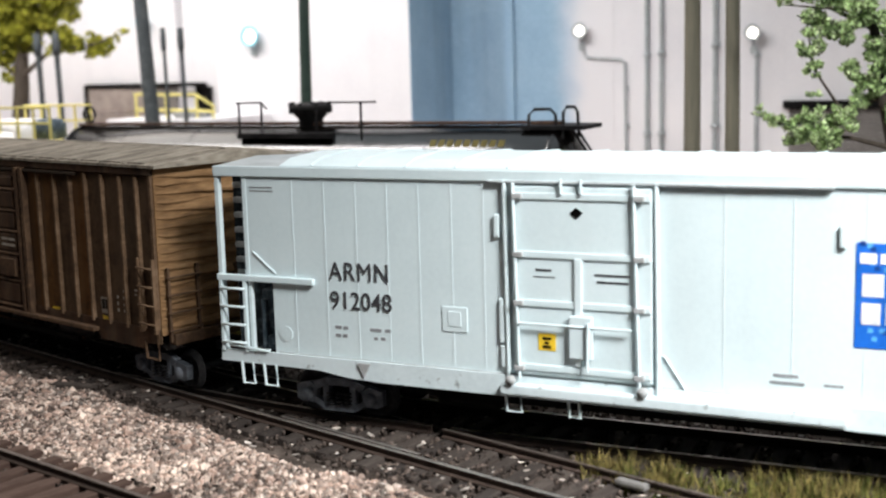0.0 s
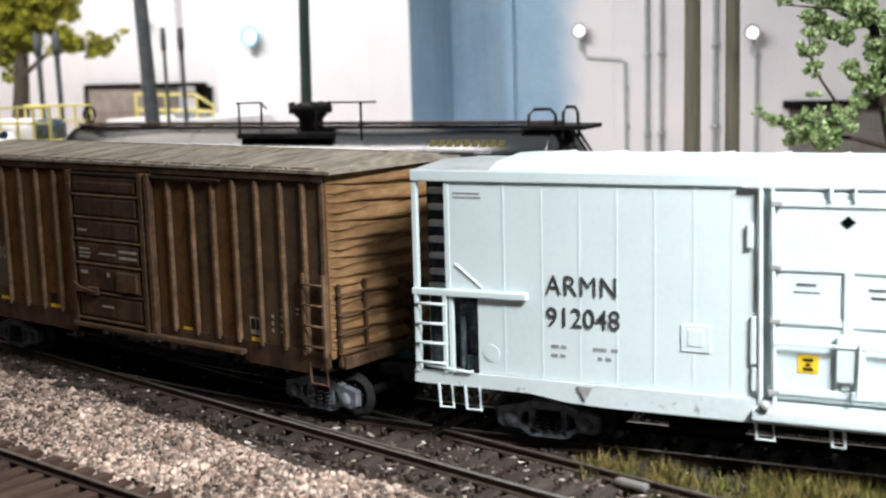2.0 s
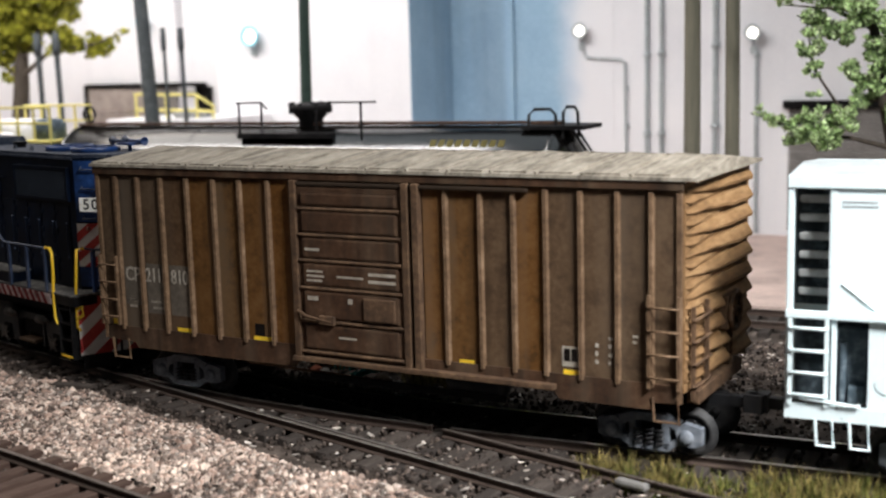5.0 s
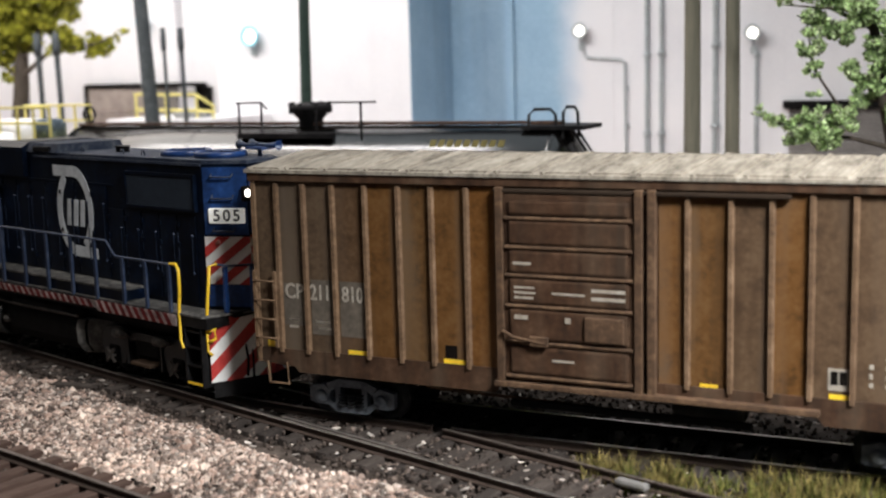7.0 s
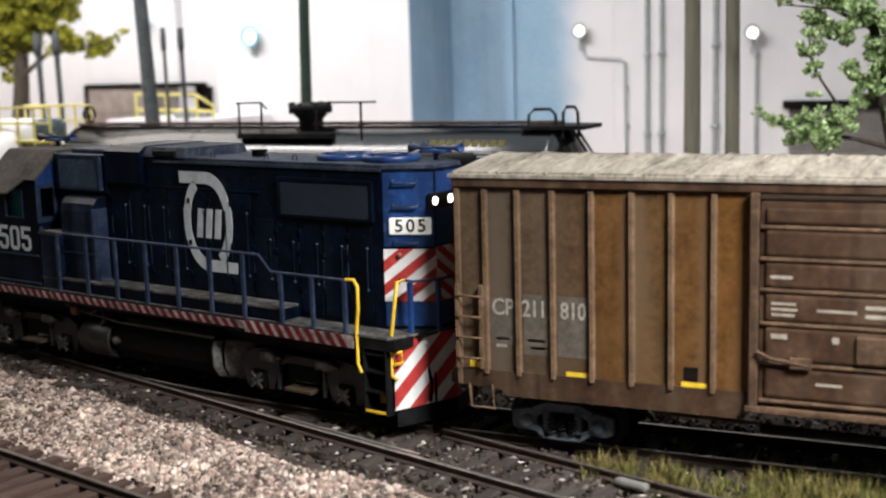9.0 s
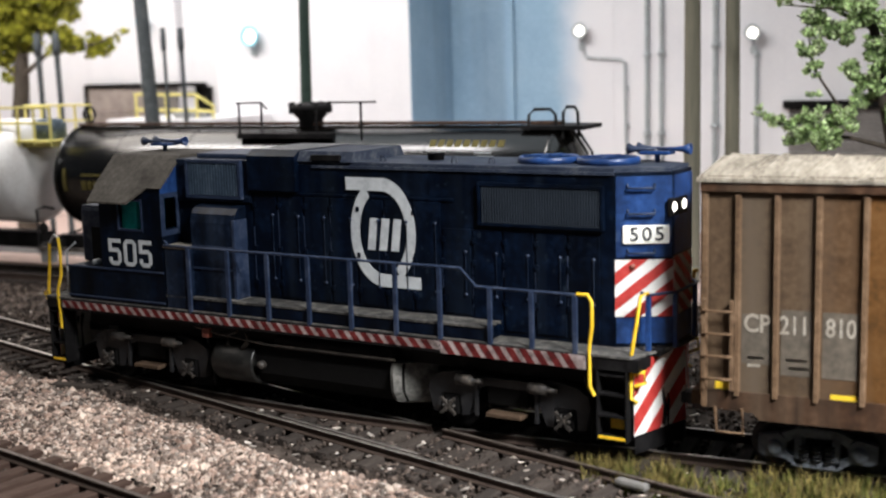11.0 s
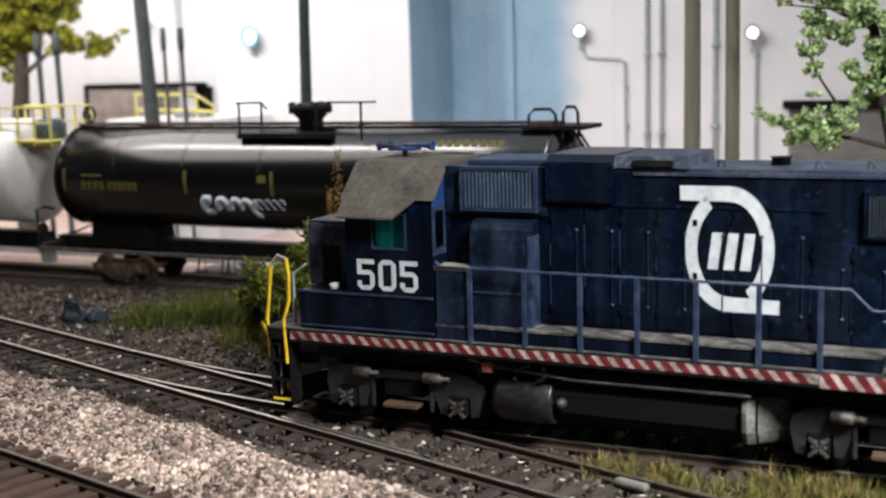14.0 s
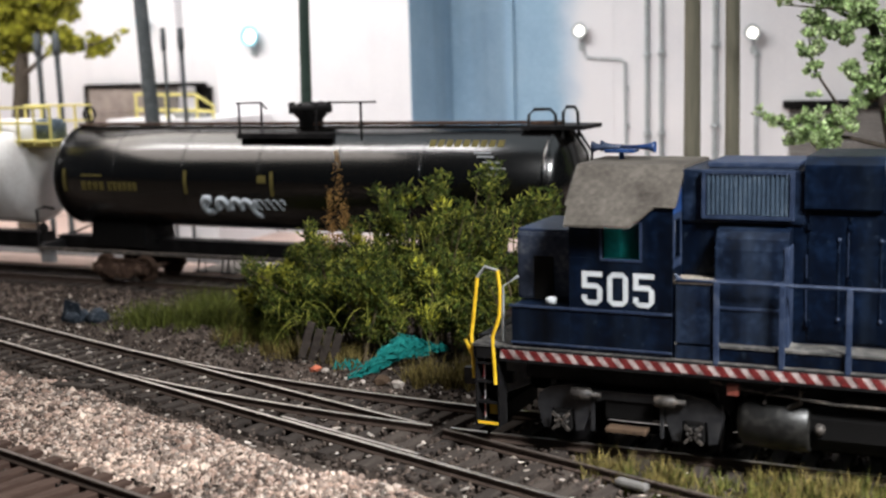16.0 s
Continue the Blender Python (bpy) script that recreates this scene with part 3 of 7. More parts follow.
def boxcar():
    car = thing("boxcar", "weathered brown steel boxcar with ribbed sides", "boxcar")
    X0, X1, Y, ZB, ZE = -6.85, 6.17, 1.5, 1.3, 4.86
    FAR, MID = 2.3, .4
    part("body", Shape().box(X0, X1, -Y, FAR, ZB, ZE), "brown", car)
    # side sill, deeper over the trucks
    for s in (-1, 1):
        Y = 1.5 if s < 0 else FAR
        y0, y1 = sorted((s * Y, s * (Y + .05)))
        sill = [(X0 + .1, 1.42), (X0 + .1, 1.12), (-6.0, 1.08), (-5.9, .97), (-1.75, .97), (-1.6, 1.16), (3.8, 1.16), (3.95, .97), (X1 - .55, .97), (X1 - .5, 1.1), (X1, 1.12), (X1, 1.42)]
        part("side_sill", Shape().prism(sill, y0, y1), "brown", car)
        part("eave", Shape().box(X0 - .03, X1 + .03, *sorted((s * Y, s * (Y + .09))), ZE - .16, ZE + .02, bev=.015), "brown", car)
        for x in (-6.27, -5.66, -5.02, -4.32, -3.62, -2.95, -2.25, 1.74, 2.45, 3.1, 3.72, 4.37, 5.04, 5.64):
            ribm = [(x - .055, s * Y), (x - .032, s * (Y + .09)), (x + .032, s * (Y + .09)), (x + .055, s * Y)]
            lean = Shape().prism(ribm, 1.36, ZE - .2, "xy")
            part("side_post", lean, "brown_post", car)
        stops = [X0, -6.27, -5.66, -5.02, -4.32, -3.62, -2.95, -2.25, -1.62, 1.22, 1.74, 2.45, 3.1, 3.72, 4.37, 5.04, 5.64, X1]
        for k, (a, b) in enumerate(zip(stops, stops[1:])):
            if not (a < 0 < b):
                rusty = k in (4, 5, 6, 7, 9, 10, 12)
                part("side_panel", Shape().box(a + .03, b - .03, *sorted((s * Y, s * (Y + .012))), 1.40, ZE - .18), "brown_rust" if rusty else "brown_panel", car)
        for x in (X0 + .05, X1 - .05):
            part("corner_post", Shape().box(x - .05, x + .05, *sorted((s * (Y - .02), s * (Y + .06))), 1.12, ZE - .1, bev=.015), "brown_post", car)
    # sliding door in its frame
    Y = 1.5
    y = -Y - .012
    door = part("door", Shape().box(-1.5, .86, y - .1, y - .01, 1.28, 4.58, bev=.02), "brown", car, "panelled brown sliding door")
    for z0, z1 in ((4.22, 4.48), (3.70, 4.12), (3.20, 3.60), (2.66, 3.10), (2.02, 2.56), (1.40, 1.90)):
        part("door_panel", Shape().box(-1.40, .76, y - .15, y - .08, z0, z1, bev=.05), "brown", door)
    for z in (4.16, 3.65, 3.15, 2.61, 1.96, 1.34):
        part("door_rib", Shape().tube([(-1.48, y - .12, z), (.84, y - .12, z)], .04, 6), "brown_dark", door)
    for x in (-1.58, .94, 1.16):
        part("door_post", Shape().box(x - .07, x + .07, y - .16, y, 1.12, 4.7, bev=.02), "brown_dark", car)
    part("door_track", Shape().box(-1.7, 3.4, y - .12, y - .02, 4.60, 4.67, bev=.02), "brown_black", car)
    part("door_rail", Shape().box(-1.7, 3.9, y - .2, y, 1.14, 1.24, bev=.02), "brown_dark", car)
    part("door_handle", Shape().tube([(-1.52, y - .2, 2.16), (-1.3, y - .22, 2.06), (-.7, y - .22, 1.98)], .035, 6).box(-1.0, -.66, y - .24, y - .15, 1.92, 2.1, bev=.02), "brown_dark", door)
    part("lock_box", Shape().box(.0, .7, y - .2, y - .12, 2.06, 2.5, bev=.03), "brown_dark", door)
    # lettering and small print on the side
    part("paint_patch", Shape().box(-5.58, -5.10, y - .006, y, 1.75, 2.82).box(-4.94, -4.40, y - .006, y, 1.75, 2.82).box(-6.2, -5.74, y - .006, y, 1.9, 2.72), "patch_grey", car, "faded grey paint patch")
    for txt, x, w in (("CP", -5.96, .42), ("211", -5.37, .40), ("810", -4.66, .46)):
        letters(txt, .42, "letter_worn", car, at(x, y - .012, 2.56, 90, 0, 0), width=w)
    bars(car, [(-5.5, -5.18, 1.98, 2.03), (-5.45, -5.15, 1.85, 1.9), (-6.1, -5.85, 1.98, 2.03), (-6.1, -5.9, 1.85, 1.9), (4.62, 4.68, 1.95, 2.02), (4.62, 4.67, 1.80, 1.88), (4.62, 4.68, 1.66, 1.73), (4.86, 4.94, 2.1, 2.15), (4.86, 4.92, 1.95, 2.02), (4.86, 4.94, 1.80, 1.86), (4.86, 4.91, 1.66, 1.72), (5.3, 5.4, 2.18, 2.22), (5.3, 5.38, 2.08, 2.12)], "letter_worn", y)
    bars(door, [(-1.3, -.92, 2.93, 2.97), (-1.3, -.9, 2.84, 2.88), (-1.3, -.94, 2.75, 2.79), (-.6, .0, 2.85, 2.89), (.12, .72, 2.93, 2.99), (.12, .72, 2.79, 2.85), (-1.32, -.98, 3.35, 3.40),
                (-1.3, -1.05, 2.38, 2.46), (-.36, -.26, 2.36, 2.46), (-.6, -.2, 1.66, 1.70)], "letter_worn", y - .15)
    bars(car, [(-4.80, -4.40, 1.40, 1.50), (-2.78, -2.34, 1.38, 1.50), (4.02, 4.32, 1.42, 1.50), (1.95, 2.25, 1.40, 1.48), (-6.62, -6.34, 1.44, 1.56)], "reflective_yellow", y, "reflector", "yellow reflective strip")
    part("placard", Shape().box(4.0, 4.33, y - .01, y, 1.56, 1.92), "letter_worn", car, "white placard with dark panels")
    bars(car, [(4.04, 4.15, 1.66, 1.88), (4.18, 4.29, 1.66, 1.88)], "black", y - .012, "placard_panel")
    part("dark_placard", Shape().box(-2.74, -2.5, y - .008, y, 1.52, 1.76), "black", car)
    # ends: pressed horizontal ribs
    for s, xe in ((1, X1), (-1, X0)):
        # End sheet, ribs and top plate carry painted light in their brown.
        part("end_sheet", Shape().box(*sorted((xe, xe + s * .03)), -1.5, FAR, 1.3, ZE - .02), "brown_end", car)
        for i in range(19):
            # long darts from the far corner, short ones between them from the near corner
            long = i % 2 == 0
            zc = 1.50 + i * .177
            prof = [(-.02, zc - .17), (.02, zc - .165), (.15, zc - .12), (.165, zc - .06), (.06, zc + .12), (-.02, zc + .17)]
            vs, fs, n = [], [], 16
            for k in range(n + 1):
                u = k / n
                q = -1.47 + (FAR + 1.44) * u
                if long:
                    g = max(.02, min(1, .12 + u * 1.35)) * min(1, (1 - u) / .05 + .1)
                else:
                    g = max(.02, .45 - u * 1.0) * min(1, u / .04 + .1)
                for a_, b_ in prof:
                    vs.append((xe + s * (a_ if a_ < 0 else .03 + a_ * g), q, zc + (b_ - zc) * (.12 + .88 * g) + .014 * math.sin(2 * q + i * 1.7) + .008 * math.sin(7 * q + i * 2.3)))
            for k in range(n):
                fs += [(k * 6 + j, k * 6 + j + 1, (k + 1) * 6 + j + 1, (k + 1) * 6 + j) for j in range(5)]
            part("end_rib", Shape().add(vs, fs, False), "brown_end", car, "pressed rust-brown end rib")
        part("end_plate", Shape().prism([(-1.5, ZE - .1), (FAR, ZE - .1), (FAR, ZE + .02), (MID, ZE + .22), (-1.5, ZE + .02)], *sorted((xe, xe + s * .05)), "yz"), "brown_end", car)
        part("end_sill", Shape().box(*sorted((xe, xe + s * .22)), -1.3, 1.3, 1.08, 1.32, bev=.02), "brown_dark", car)
        coupler(car, xe + s * .25, s)
    # hand brake on the leading end
    xb = X1 + .16
    wheel_pts = [(xb + .08, .75 + .34 * math.cos(2 * math.pi * k / 20), 2.32 + .34 * math.sin(2 * math.pi * k / 20)) for k in range(20)]
    bw = part("brake_wheel", Shape().tube(wheel_pts, .05, 6, closed=True), "brown_dark", car, "spoked hand brake wheel")
    for k in range(6):
        a = math.pi * k / 3
        part("spoke", Shape().tube([(xb + .05, .75, 2.32), (xb + .08, .75 + .34 * math.cos(a), 2.32 + .34 * math.sin(a))], .03, 5), "brown_dark", bw)
    part("brake_housing", Shape().box(X1, xb + .04, .4, 1.06, 2.0, 2.62, bev=.05).box(X1, xb - .02, .67, .83, 1.2, 2.1).tube([(xb, .75, 2.0), (xb, .75, 1.0)], .03).lathe([(.14, xb - .04), (.14, xb + .04)], "x", 12, Matrix.Translation((0, .75, 1.35))), "brown_dark", car)
    for (ya, yb) in ((-1.35, -.6),):
        for yy in (ya, yb):
            part("ladder_rail", Shape().box(X1 + .1, X1 + .17, yy - .03, yy + .03, 1.15, 2.75), "brown_dark", car)
        for i in range(4):
            z = 1.4 + i * .38
            part("rung", Shape().tube([(X1 + .14, ya - .05, z), (X1 + .2, ya - .05, z), (X1 + .2, yb + .05, z), (X1 + .14, yb + .05, z)], .025, 6), "brown_dark", car)
    ladder(car, 5.62, 6.14, 1.35, 2.95, 4, y - .05, "brown_post")
    ladder(car, -6.8, -6.34, 1.45, 2.95, 4, y - .05, "brown_post")
    stirrup(car, 5.66, 6.1, .78, 1.2, y - .04, "brown_dark")
    stirrup(car, -6.62, -6.18, .72, 1.15, y - .04, "brown_post")
    # roof: low pitch with raised panels and seams
    roof = part("roof", Shape().prism([(-1.62, ZE + .0), (-1.62, ZE + .06), (MID, ZE + .26), (FAR + .12, ZE + .06), (FAR + .12, ZE)], X0 - .08, X1 + .26, "yz"), "roof_dust", car, "dusty grey boxcar roof")
    n = 15
    w = (X1 - X0) / n
    for i in range(n):
        x = X0 + i * w
        for s in (-1, 1):
            skew = .16
            a = Matrix.Translation((0, MID, ZE + .26)) @ Matrix.Rotation(-s * math.atan2(.20, 2.02), 4, "X")
            o = [(x + .08, s * .08), (x + w - .05, s * .08), (x + w - .05 - skew, s * 1.92), (x + .08 - skew * (i > 0), s * 1.92)]
            part("roof_panel", Shape().prism(o, .0, .03, "xy", a), "roof_dust", roof)
        part("roof_seam", Shape().tube([(x, -1.6, ZE + .08), (x + .1, MID, ZE + .28), (x, FAR + .1, ZE + .08)], .03, 5), "roof_dust", roof)
    part("underframe", Shape().box(X0 + .3, X1 - .3, -.35, .35, .75, 1.3).box(-2.2, 3.0, -1.2, 1.2, 1.0, 1.3).box(-1.5, 2.8, -1.42, -1.34, .72, .84), "pitch", car)
    part("brake_rod", Shape().tube([(-3.4, -1.0, .78), (2.6, -1.1, .7)], .03, 6), "brown_dark", car)
    part("air_reservoir", Shape().lathe([(.1, 1.3), (.26, 1.4), (.26, 2.5), (.1, 2.6)], "x", 16, Matrix.Translation((0, -.8, .85))), "truck", car)
    me = wheelset("wheelset", .40)
    freight_truck(car, -5.05, 1.35, .40, me)
    freight_truck(car, 5.42, 1.35, .40, me)
    return car


def reefer():
    car = thing("refrigerator_car", "white steel refrigerator car with plug door and clean paint", "freight car")
    X0, X1, Y, ZB, ZE = -8.84, 8.68, 1.5, 1.12, 4.92
    # the body leaves an open machinery bay at the trailing corner
    part("body", Shape().box(-7.58, X1, -Y, Y, ZB + .1, ZE).box(-8.15, -7.58, -Y, Y, 2.74, ZE).box(X0 + .02, -7.58, -Y + .6, Y, ZB + .1, ZE), "reefer", car)
    for s in (-1, 1):
        y0, y1 = sorted((s * Y, s * (Y + .06)))
        part("side_sill", Shape().prism([(X0, 1.32), (X0, 1.08), (-6.6, 1.06), (-5.9, .96), (-5.2, .93), (8.3, .93), (X1, 1.05), (X1, 1.32)], y0, y1), "reefer_sill", car)
        part("eave", Shape().box(X0, X1, *sorted((s * (Y - .01), s * (Y + .05))), ZE - .14, ZE + .06, bev=.02), "reefer", car)
    y = -Y
    part("corner_post", Shape().box(X0, X0 + .1, y - .02, y + .1, 1.1, ZE, bev=.02), "reefer", car)
    part("corner_post", Shape().box(-8.2, -8.1, y - .012, y + .05, 2.84, ZE, bev=.015), "reefer", car)
    # Dark sheets added in the open bay to paint its shade.
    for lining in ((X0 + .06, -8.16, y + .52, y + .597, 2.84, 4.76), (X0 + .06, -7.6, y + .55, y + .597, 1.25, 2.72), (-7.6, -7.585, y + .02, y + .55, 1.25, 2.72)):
        part("bay_lining", Shape().box(*lining), "bay_dark", car, "dark sheet standing for the shade in the machinery bay")
    part("bay_beam", Shape().box(X0, -6.62, y - .1, y + .02, 2.72, 2.84, bev=.02), "reefer", car)
    part("bay_post", Shape().box(-8.14, -8.06, y - .04, y + .06, 1.2, 2.74, bev=.015), "reefer", car)
    for i in range(6):
        part("end_rib", Shape().box(X0 + .12, -8.18, y + .40, y + .54, 3.0 + i * .3, 3.12 + i * .3, bev=.04), "reefer_dirty", car)
    part("machinery", Shape().box(-8.1, -7.62, y + .35, y + .6, 1.3, 2.5, bev=.05).box(-7.9, -7.65, y + .2, y + .4, 1.3, 1.6, bev=.03).tube([(-8.0, y + .3, 1.3), (-8.0, y + .3, 2.3)], .07), "machine_grey", car)
    part("brace", Shape().tube([(-8.0, y - .01, 3.3), (-7.5, y - .01, 2.9)], .02, 5), "reefer", car)
    ladder(car, X0 + .08, -8.2, 1.3, 2.75, 4, y - .02, "reefer", r=.03)
    part("grab_iron", Shape().tube([(-8.6, y - .02, 1.42), (-8.6, y - .1, 1.42), (-7.7, y - .1, 1.36), (-7.7, y - .02, 1.36)], .025, 6), "reefer", car)
    for x in (-7.07, -6.36, -5.68, -5.02, -4.37, -3.71, -3.08):
        part("panel_seam", Shape().box(x - .022, x + .022, y - .006, y, 1.32, ZE - .15), "reefer", car)
    for x in (1.2, 2.3, 3.4, 4.5, 5.6, 6.7, 7.8):
        part("panel_seam", Shape().box(x - .012, x + .012, y - .006, y, 1.32, ZE - .15), "reefer", car)
    part("lower_seam", Shape().box(-7.5, X1, y - .012, y, 1.30, 1.335), "reefer_dirty", car)
    # plug door with locking bars
    door = part("plug_door", Shape().box(-2.5, .02, y - .09, y - .01, 1.38, 4.72, bev=.03), "reefer", car, "white plug door with locking bars")
    for z in (4.55, 3.53, 2.67, 1.52):
        part("door_rib", Shape().box(-2.48, .0, y - .12, y - .08, z - .06, z + .06, bev=.018), "reefer", door)
    part("door_rib", Shape().box(-1.34, -1.2, y - .14, y - .08, 1.6, 3.5, bev=.025), "reefer", door)
    for x, xt in ((-2.36, -2.44), (-.18, -.28)):
        part("lock_rod", Shape().tube([(x, y - .16, 1.32), (xt, y - .16, 4.78)], .032, 8), "reefer", door)
        for z in (1.5, 2.67, 3.53, 4.55):
            part("rod_bracket", Shape().box(x - .09, x + .09, y - .2, y - .11, z - .045, z + .045, bev=.015), "reefer_dirty", door)
    for x in (-2.6, .12):
        part("door_post", Shape().tube([(x, y - .06, 1.2), (x - .04, y - .06, 4.82)], .045, 8), "reefer", car)
    part("lock_plate", Shape().box(-1.42, -1.0, y - .2, y - .12, 1.75, 2.5, bev=.02), "reefer", door)
    part("lever", Shape().tube([(-1.06, y - .24, 2.4), (-1.08, y - .24, 1.55)], .03, 6).tube([(-2.34, y - .2, 2.32), (-.3, y - .2, 2.32)], .025, 6), "reefer", door)
    part("door_latch", Shape().tube([(-1.56, y - .14, 4.6), (-1.56, y - .16, 4.85)], .03, 6).tube([(-1.2, y - .14, 4.6), (-1.2, y - .16, 4.85)], .03, 6), "reefer", door)
    part("diamond_mark", Shape().prism([(-1.42, 4.27), (-1.3, 4.17), (-1.18, 4.27), (-1.3, 4.37)], y - .105, y - .088), "black", door)
    part("door_track", Shape().box(-2.95, 2.9, y - .10, y - .02, 4.76, 4.81, bev=.02), "reefer_grey", car)
    part("door_sill", Shape().box(-2.7, 3.2, y - .26, y - .02, 1.02, 1.2, bev=.03), "reefer_sill", car)
    for x in (-2.5, -.1):
        part("roller", Shape().lathe([(.09, y - .3), (.09, y - .2)], "y", 12, Matrix.Translation((x, 0, 1.28))), "reefer_dirty", car)
    part("door_stop", Shape().tube([(.2, y - .02, 1.9), (.6, y - .02, 1.3)], .02, 5), "reefer", car)
    part("inspection_hatch", Shape().box(-3.92, -3.42, y - .02, y, 2.02, 2.48, bev=.008).box(-3.8, -3.54, y - .03, y - .015, 2.12, 2.4, bev=.006), "reefer", car)
    part("round_cap", Shape().prism([(-7.32 + .15 * math.cos(math.pi * k / 12), 1.72 + .15 * math.sin(math.pi * k / 12)) for k in range(24)], y - .014, y), "reefer", car)
    for x, z0, z1 in ((-2.8, 3.8, 4.2), (-2.72, 1.9, 2.7), (-2.7, 1.45, 1.85), (3.05, 3.85, 4.2)):
        part("door_guide", Shape().box(x - .05, x + .05, y - .07, y, z0, z1, bev=.02), "reefer", car)
    letters("ARMN", .50, "letter_black", car, at(-5.64, y - .018, 3.0, 90, 0, 0), width=1.27, bold=0.0, spacing=1.1)
    letters("912048", .48, "letter_black", car, at(-5.62, y - .018, 2.44, 90, 0, 0), width=1.32, bold=0.006)
    bars(car, [(-8.02, -7.5, 4.56, 4.585), (-8.02, -7.48, 4.49, 4.515)], "letter_grey", y - .002)
    bars(car, [(-6.2, -6.06, 1.90, 1.96), (-6.02, -5.92, 1.90, 1.96), (-6.2, -6.08, 1.74, 1.80), (-6.04, -5.94, 1.74, 1.8), (-5.44, -5.2, 1.90, 1.96), (-5.12, -5.0, 1.9, 1.96), (-5.36, -5.28, 1.74, 1.8), (-5.22, -5.12, 1.74, 1.8),
               (2.0, 2.4, 1.70, 1.75), (1.95, 2.5, 1.58, 1.63), (2.8, 3.1, 1.6, 1.64)], "letter_grey", y - .002)
    bars(door, [(-2.06, -1.76, 3.24, 3.28), (-2.1, -1.7, 3.13, 3.15), (-.98, -.36, 3.20, 3.24), (-.94, -.38, 3.08, 3.12)], "letter_black", y - .09)
    part("warning_label", Shape().box(-2.02, -1.7, y - .1, y - .086, 1.84, 2.14), "reflective_yellow", door, "yellow square warning label")
    bars(door, [(-1.94, -1.78, 2.03, 2.08), (-1.9, -1.82, 1.95, 2.0), (-1.94, -1.78, 1.88, 1.93)], "black", y - .1)
    sign = part("sign_panel", Shape().box(3.24, 5.9, y - .012, y, 2.28, 3.94), "sign_blue", car, "blue sign panel with white shapes")
    bars(sign, [(3.3, 3.55, 3.62, 3.78), (3.6, 3.85, 3.62, 3.78), (3.34, 3.66, 3.1, 3.46), (3.74, 4.06, 3.1, 3.46), (3.34, 3.62, 2.66, 3.0), (3.7, 4.02, 2.66, 3.0)], "sign_white", y - .014, "sign_shape")
    rnd = random.Random(7)
    for k in range(26):
        x, z = rnd.uniform(3.28, 4.6), rnd.choice((rnd.uniform(3.78, 3.92), rnd.uniform(2.32, 2.6), rnd.uniform(3.46, 3.6)))
        part("sign_spot", Shape().box(x, x + .08, y - .016, y - .011, z, z + .07), "sign_pale" if k % 2 else "sign_dark", sign)
    # roof: raised crown that stops short of the trailing end
    part("roof", Shape().prism([(-1.52, ZE), (-1.52, ZE + .08), (-1.1, ZE + .2), (0, ZE + .26), (1.1, ZE + .2), (1.52, ZE + .08), (1.52, ZE)], -7.3, X1, "yz"), "reefer", car, "white ribbed steel roof")
    part("end_roof", Shape().prism([(-1.5, ZE - .05), (-1.5, ZE + .05), (0, ZE + .14), (1.5, ZE + .05), (1.5, ZE - .05)], X0, -7.3, "yz"), "reefer_grey", car)
    for i in range(16):
        x = -6.6 + i * 1.0
        part("roof_seam", Shape().tube([(x, -1.5, ZE + .09), (x, -1.1, ZE + .205), (x, 0, ZE + .265), (x, 1.1, ZE + .205), (x, 1.5, ZE + .09)], .025, 5), "reefer", car)
    for x0, x1 in ((-8.36, -8.1), (-7.84, -7.56), (-2.68, -2.4), (-1.5, -1.3)):
        stirrup(car, x0, x1, .66, 1.1, y - .06, "reefer")
    part("bracket", Shape().prism([(-5.7, 1.28), (-5.42, 1.28), (-5.56, 1.02)], y - .1, y - .05), "reefer_dirty", car)
    part("underframe", Shape().box(X0 + .3, X1 - .3, -.4, .4, .7, 1.12).box(-4.6, 5, -1.3, 1.3, .72, 1.1), "pitch", car)
    part("fuel_tank", Shape().box(-4.2, -2.9, -1.3, -.6, .55, 1.0, bev=.1), "pitch", car)
    for s, xe in ((1, X1), (-1, X0)):
        coupler(car, xe + s * .1, s)
    me = wheelset("wheelset", .42)
    freight_truck(car, -6.45, 1.4, .42, me)
    freight_truck(car, 6.45, 1.4, .42, me)
    return car


def stripe_band(parent, x0, x1, y, z0, z1, pitch, lean, s=-1):
    """Red chevron bars on a white band along a side."""
    part("white_band", Shape().box(x0, x1, min(y, y + s * .008), max(y, y + s * .008), z0, z1), "sill_white", parent)
    x = x0
    while x + pitch * .5 + abs(lean) < x1:
        a = x + max(0, -lean)
        part("red_stripe", Shape().prism([(a, z0), (a + pitch * .55, z0), (a + pitch * .55 + lean, z1), (a + lean, z1)], min(y + s * .006, y + s * .014), max(y + s * .006, y + s * .014)), "sill_red", parent)
        x += pitch


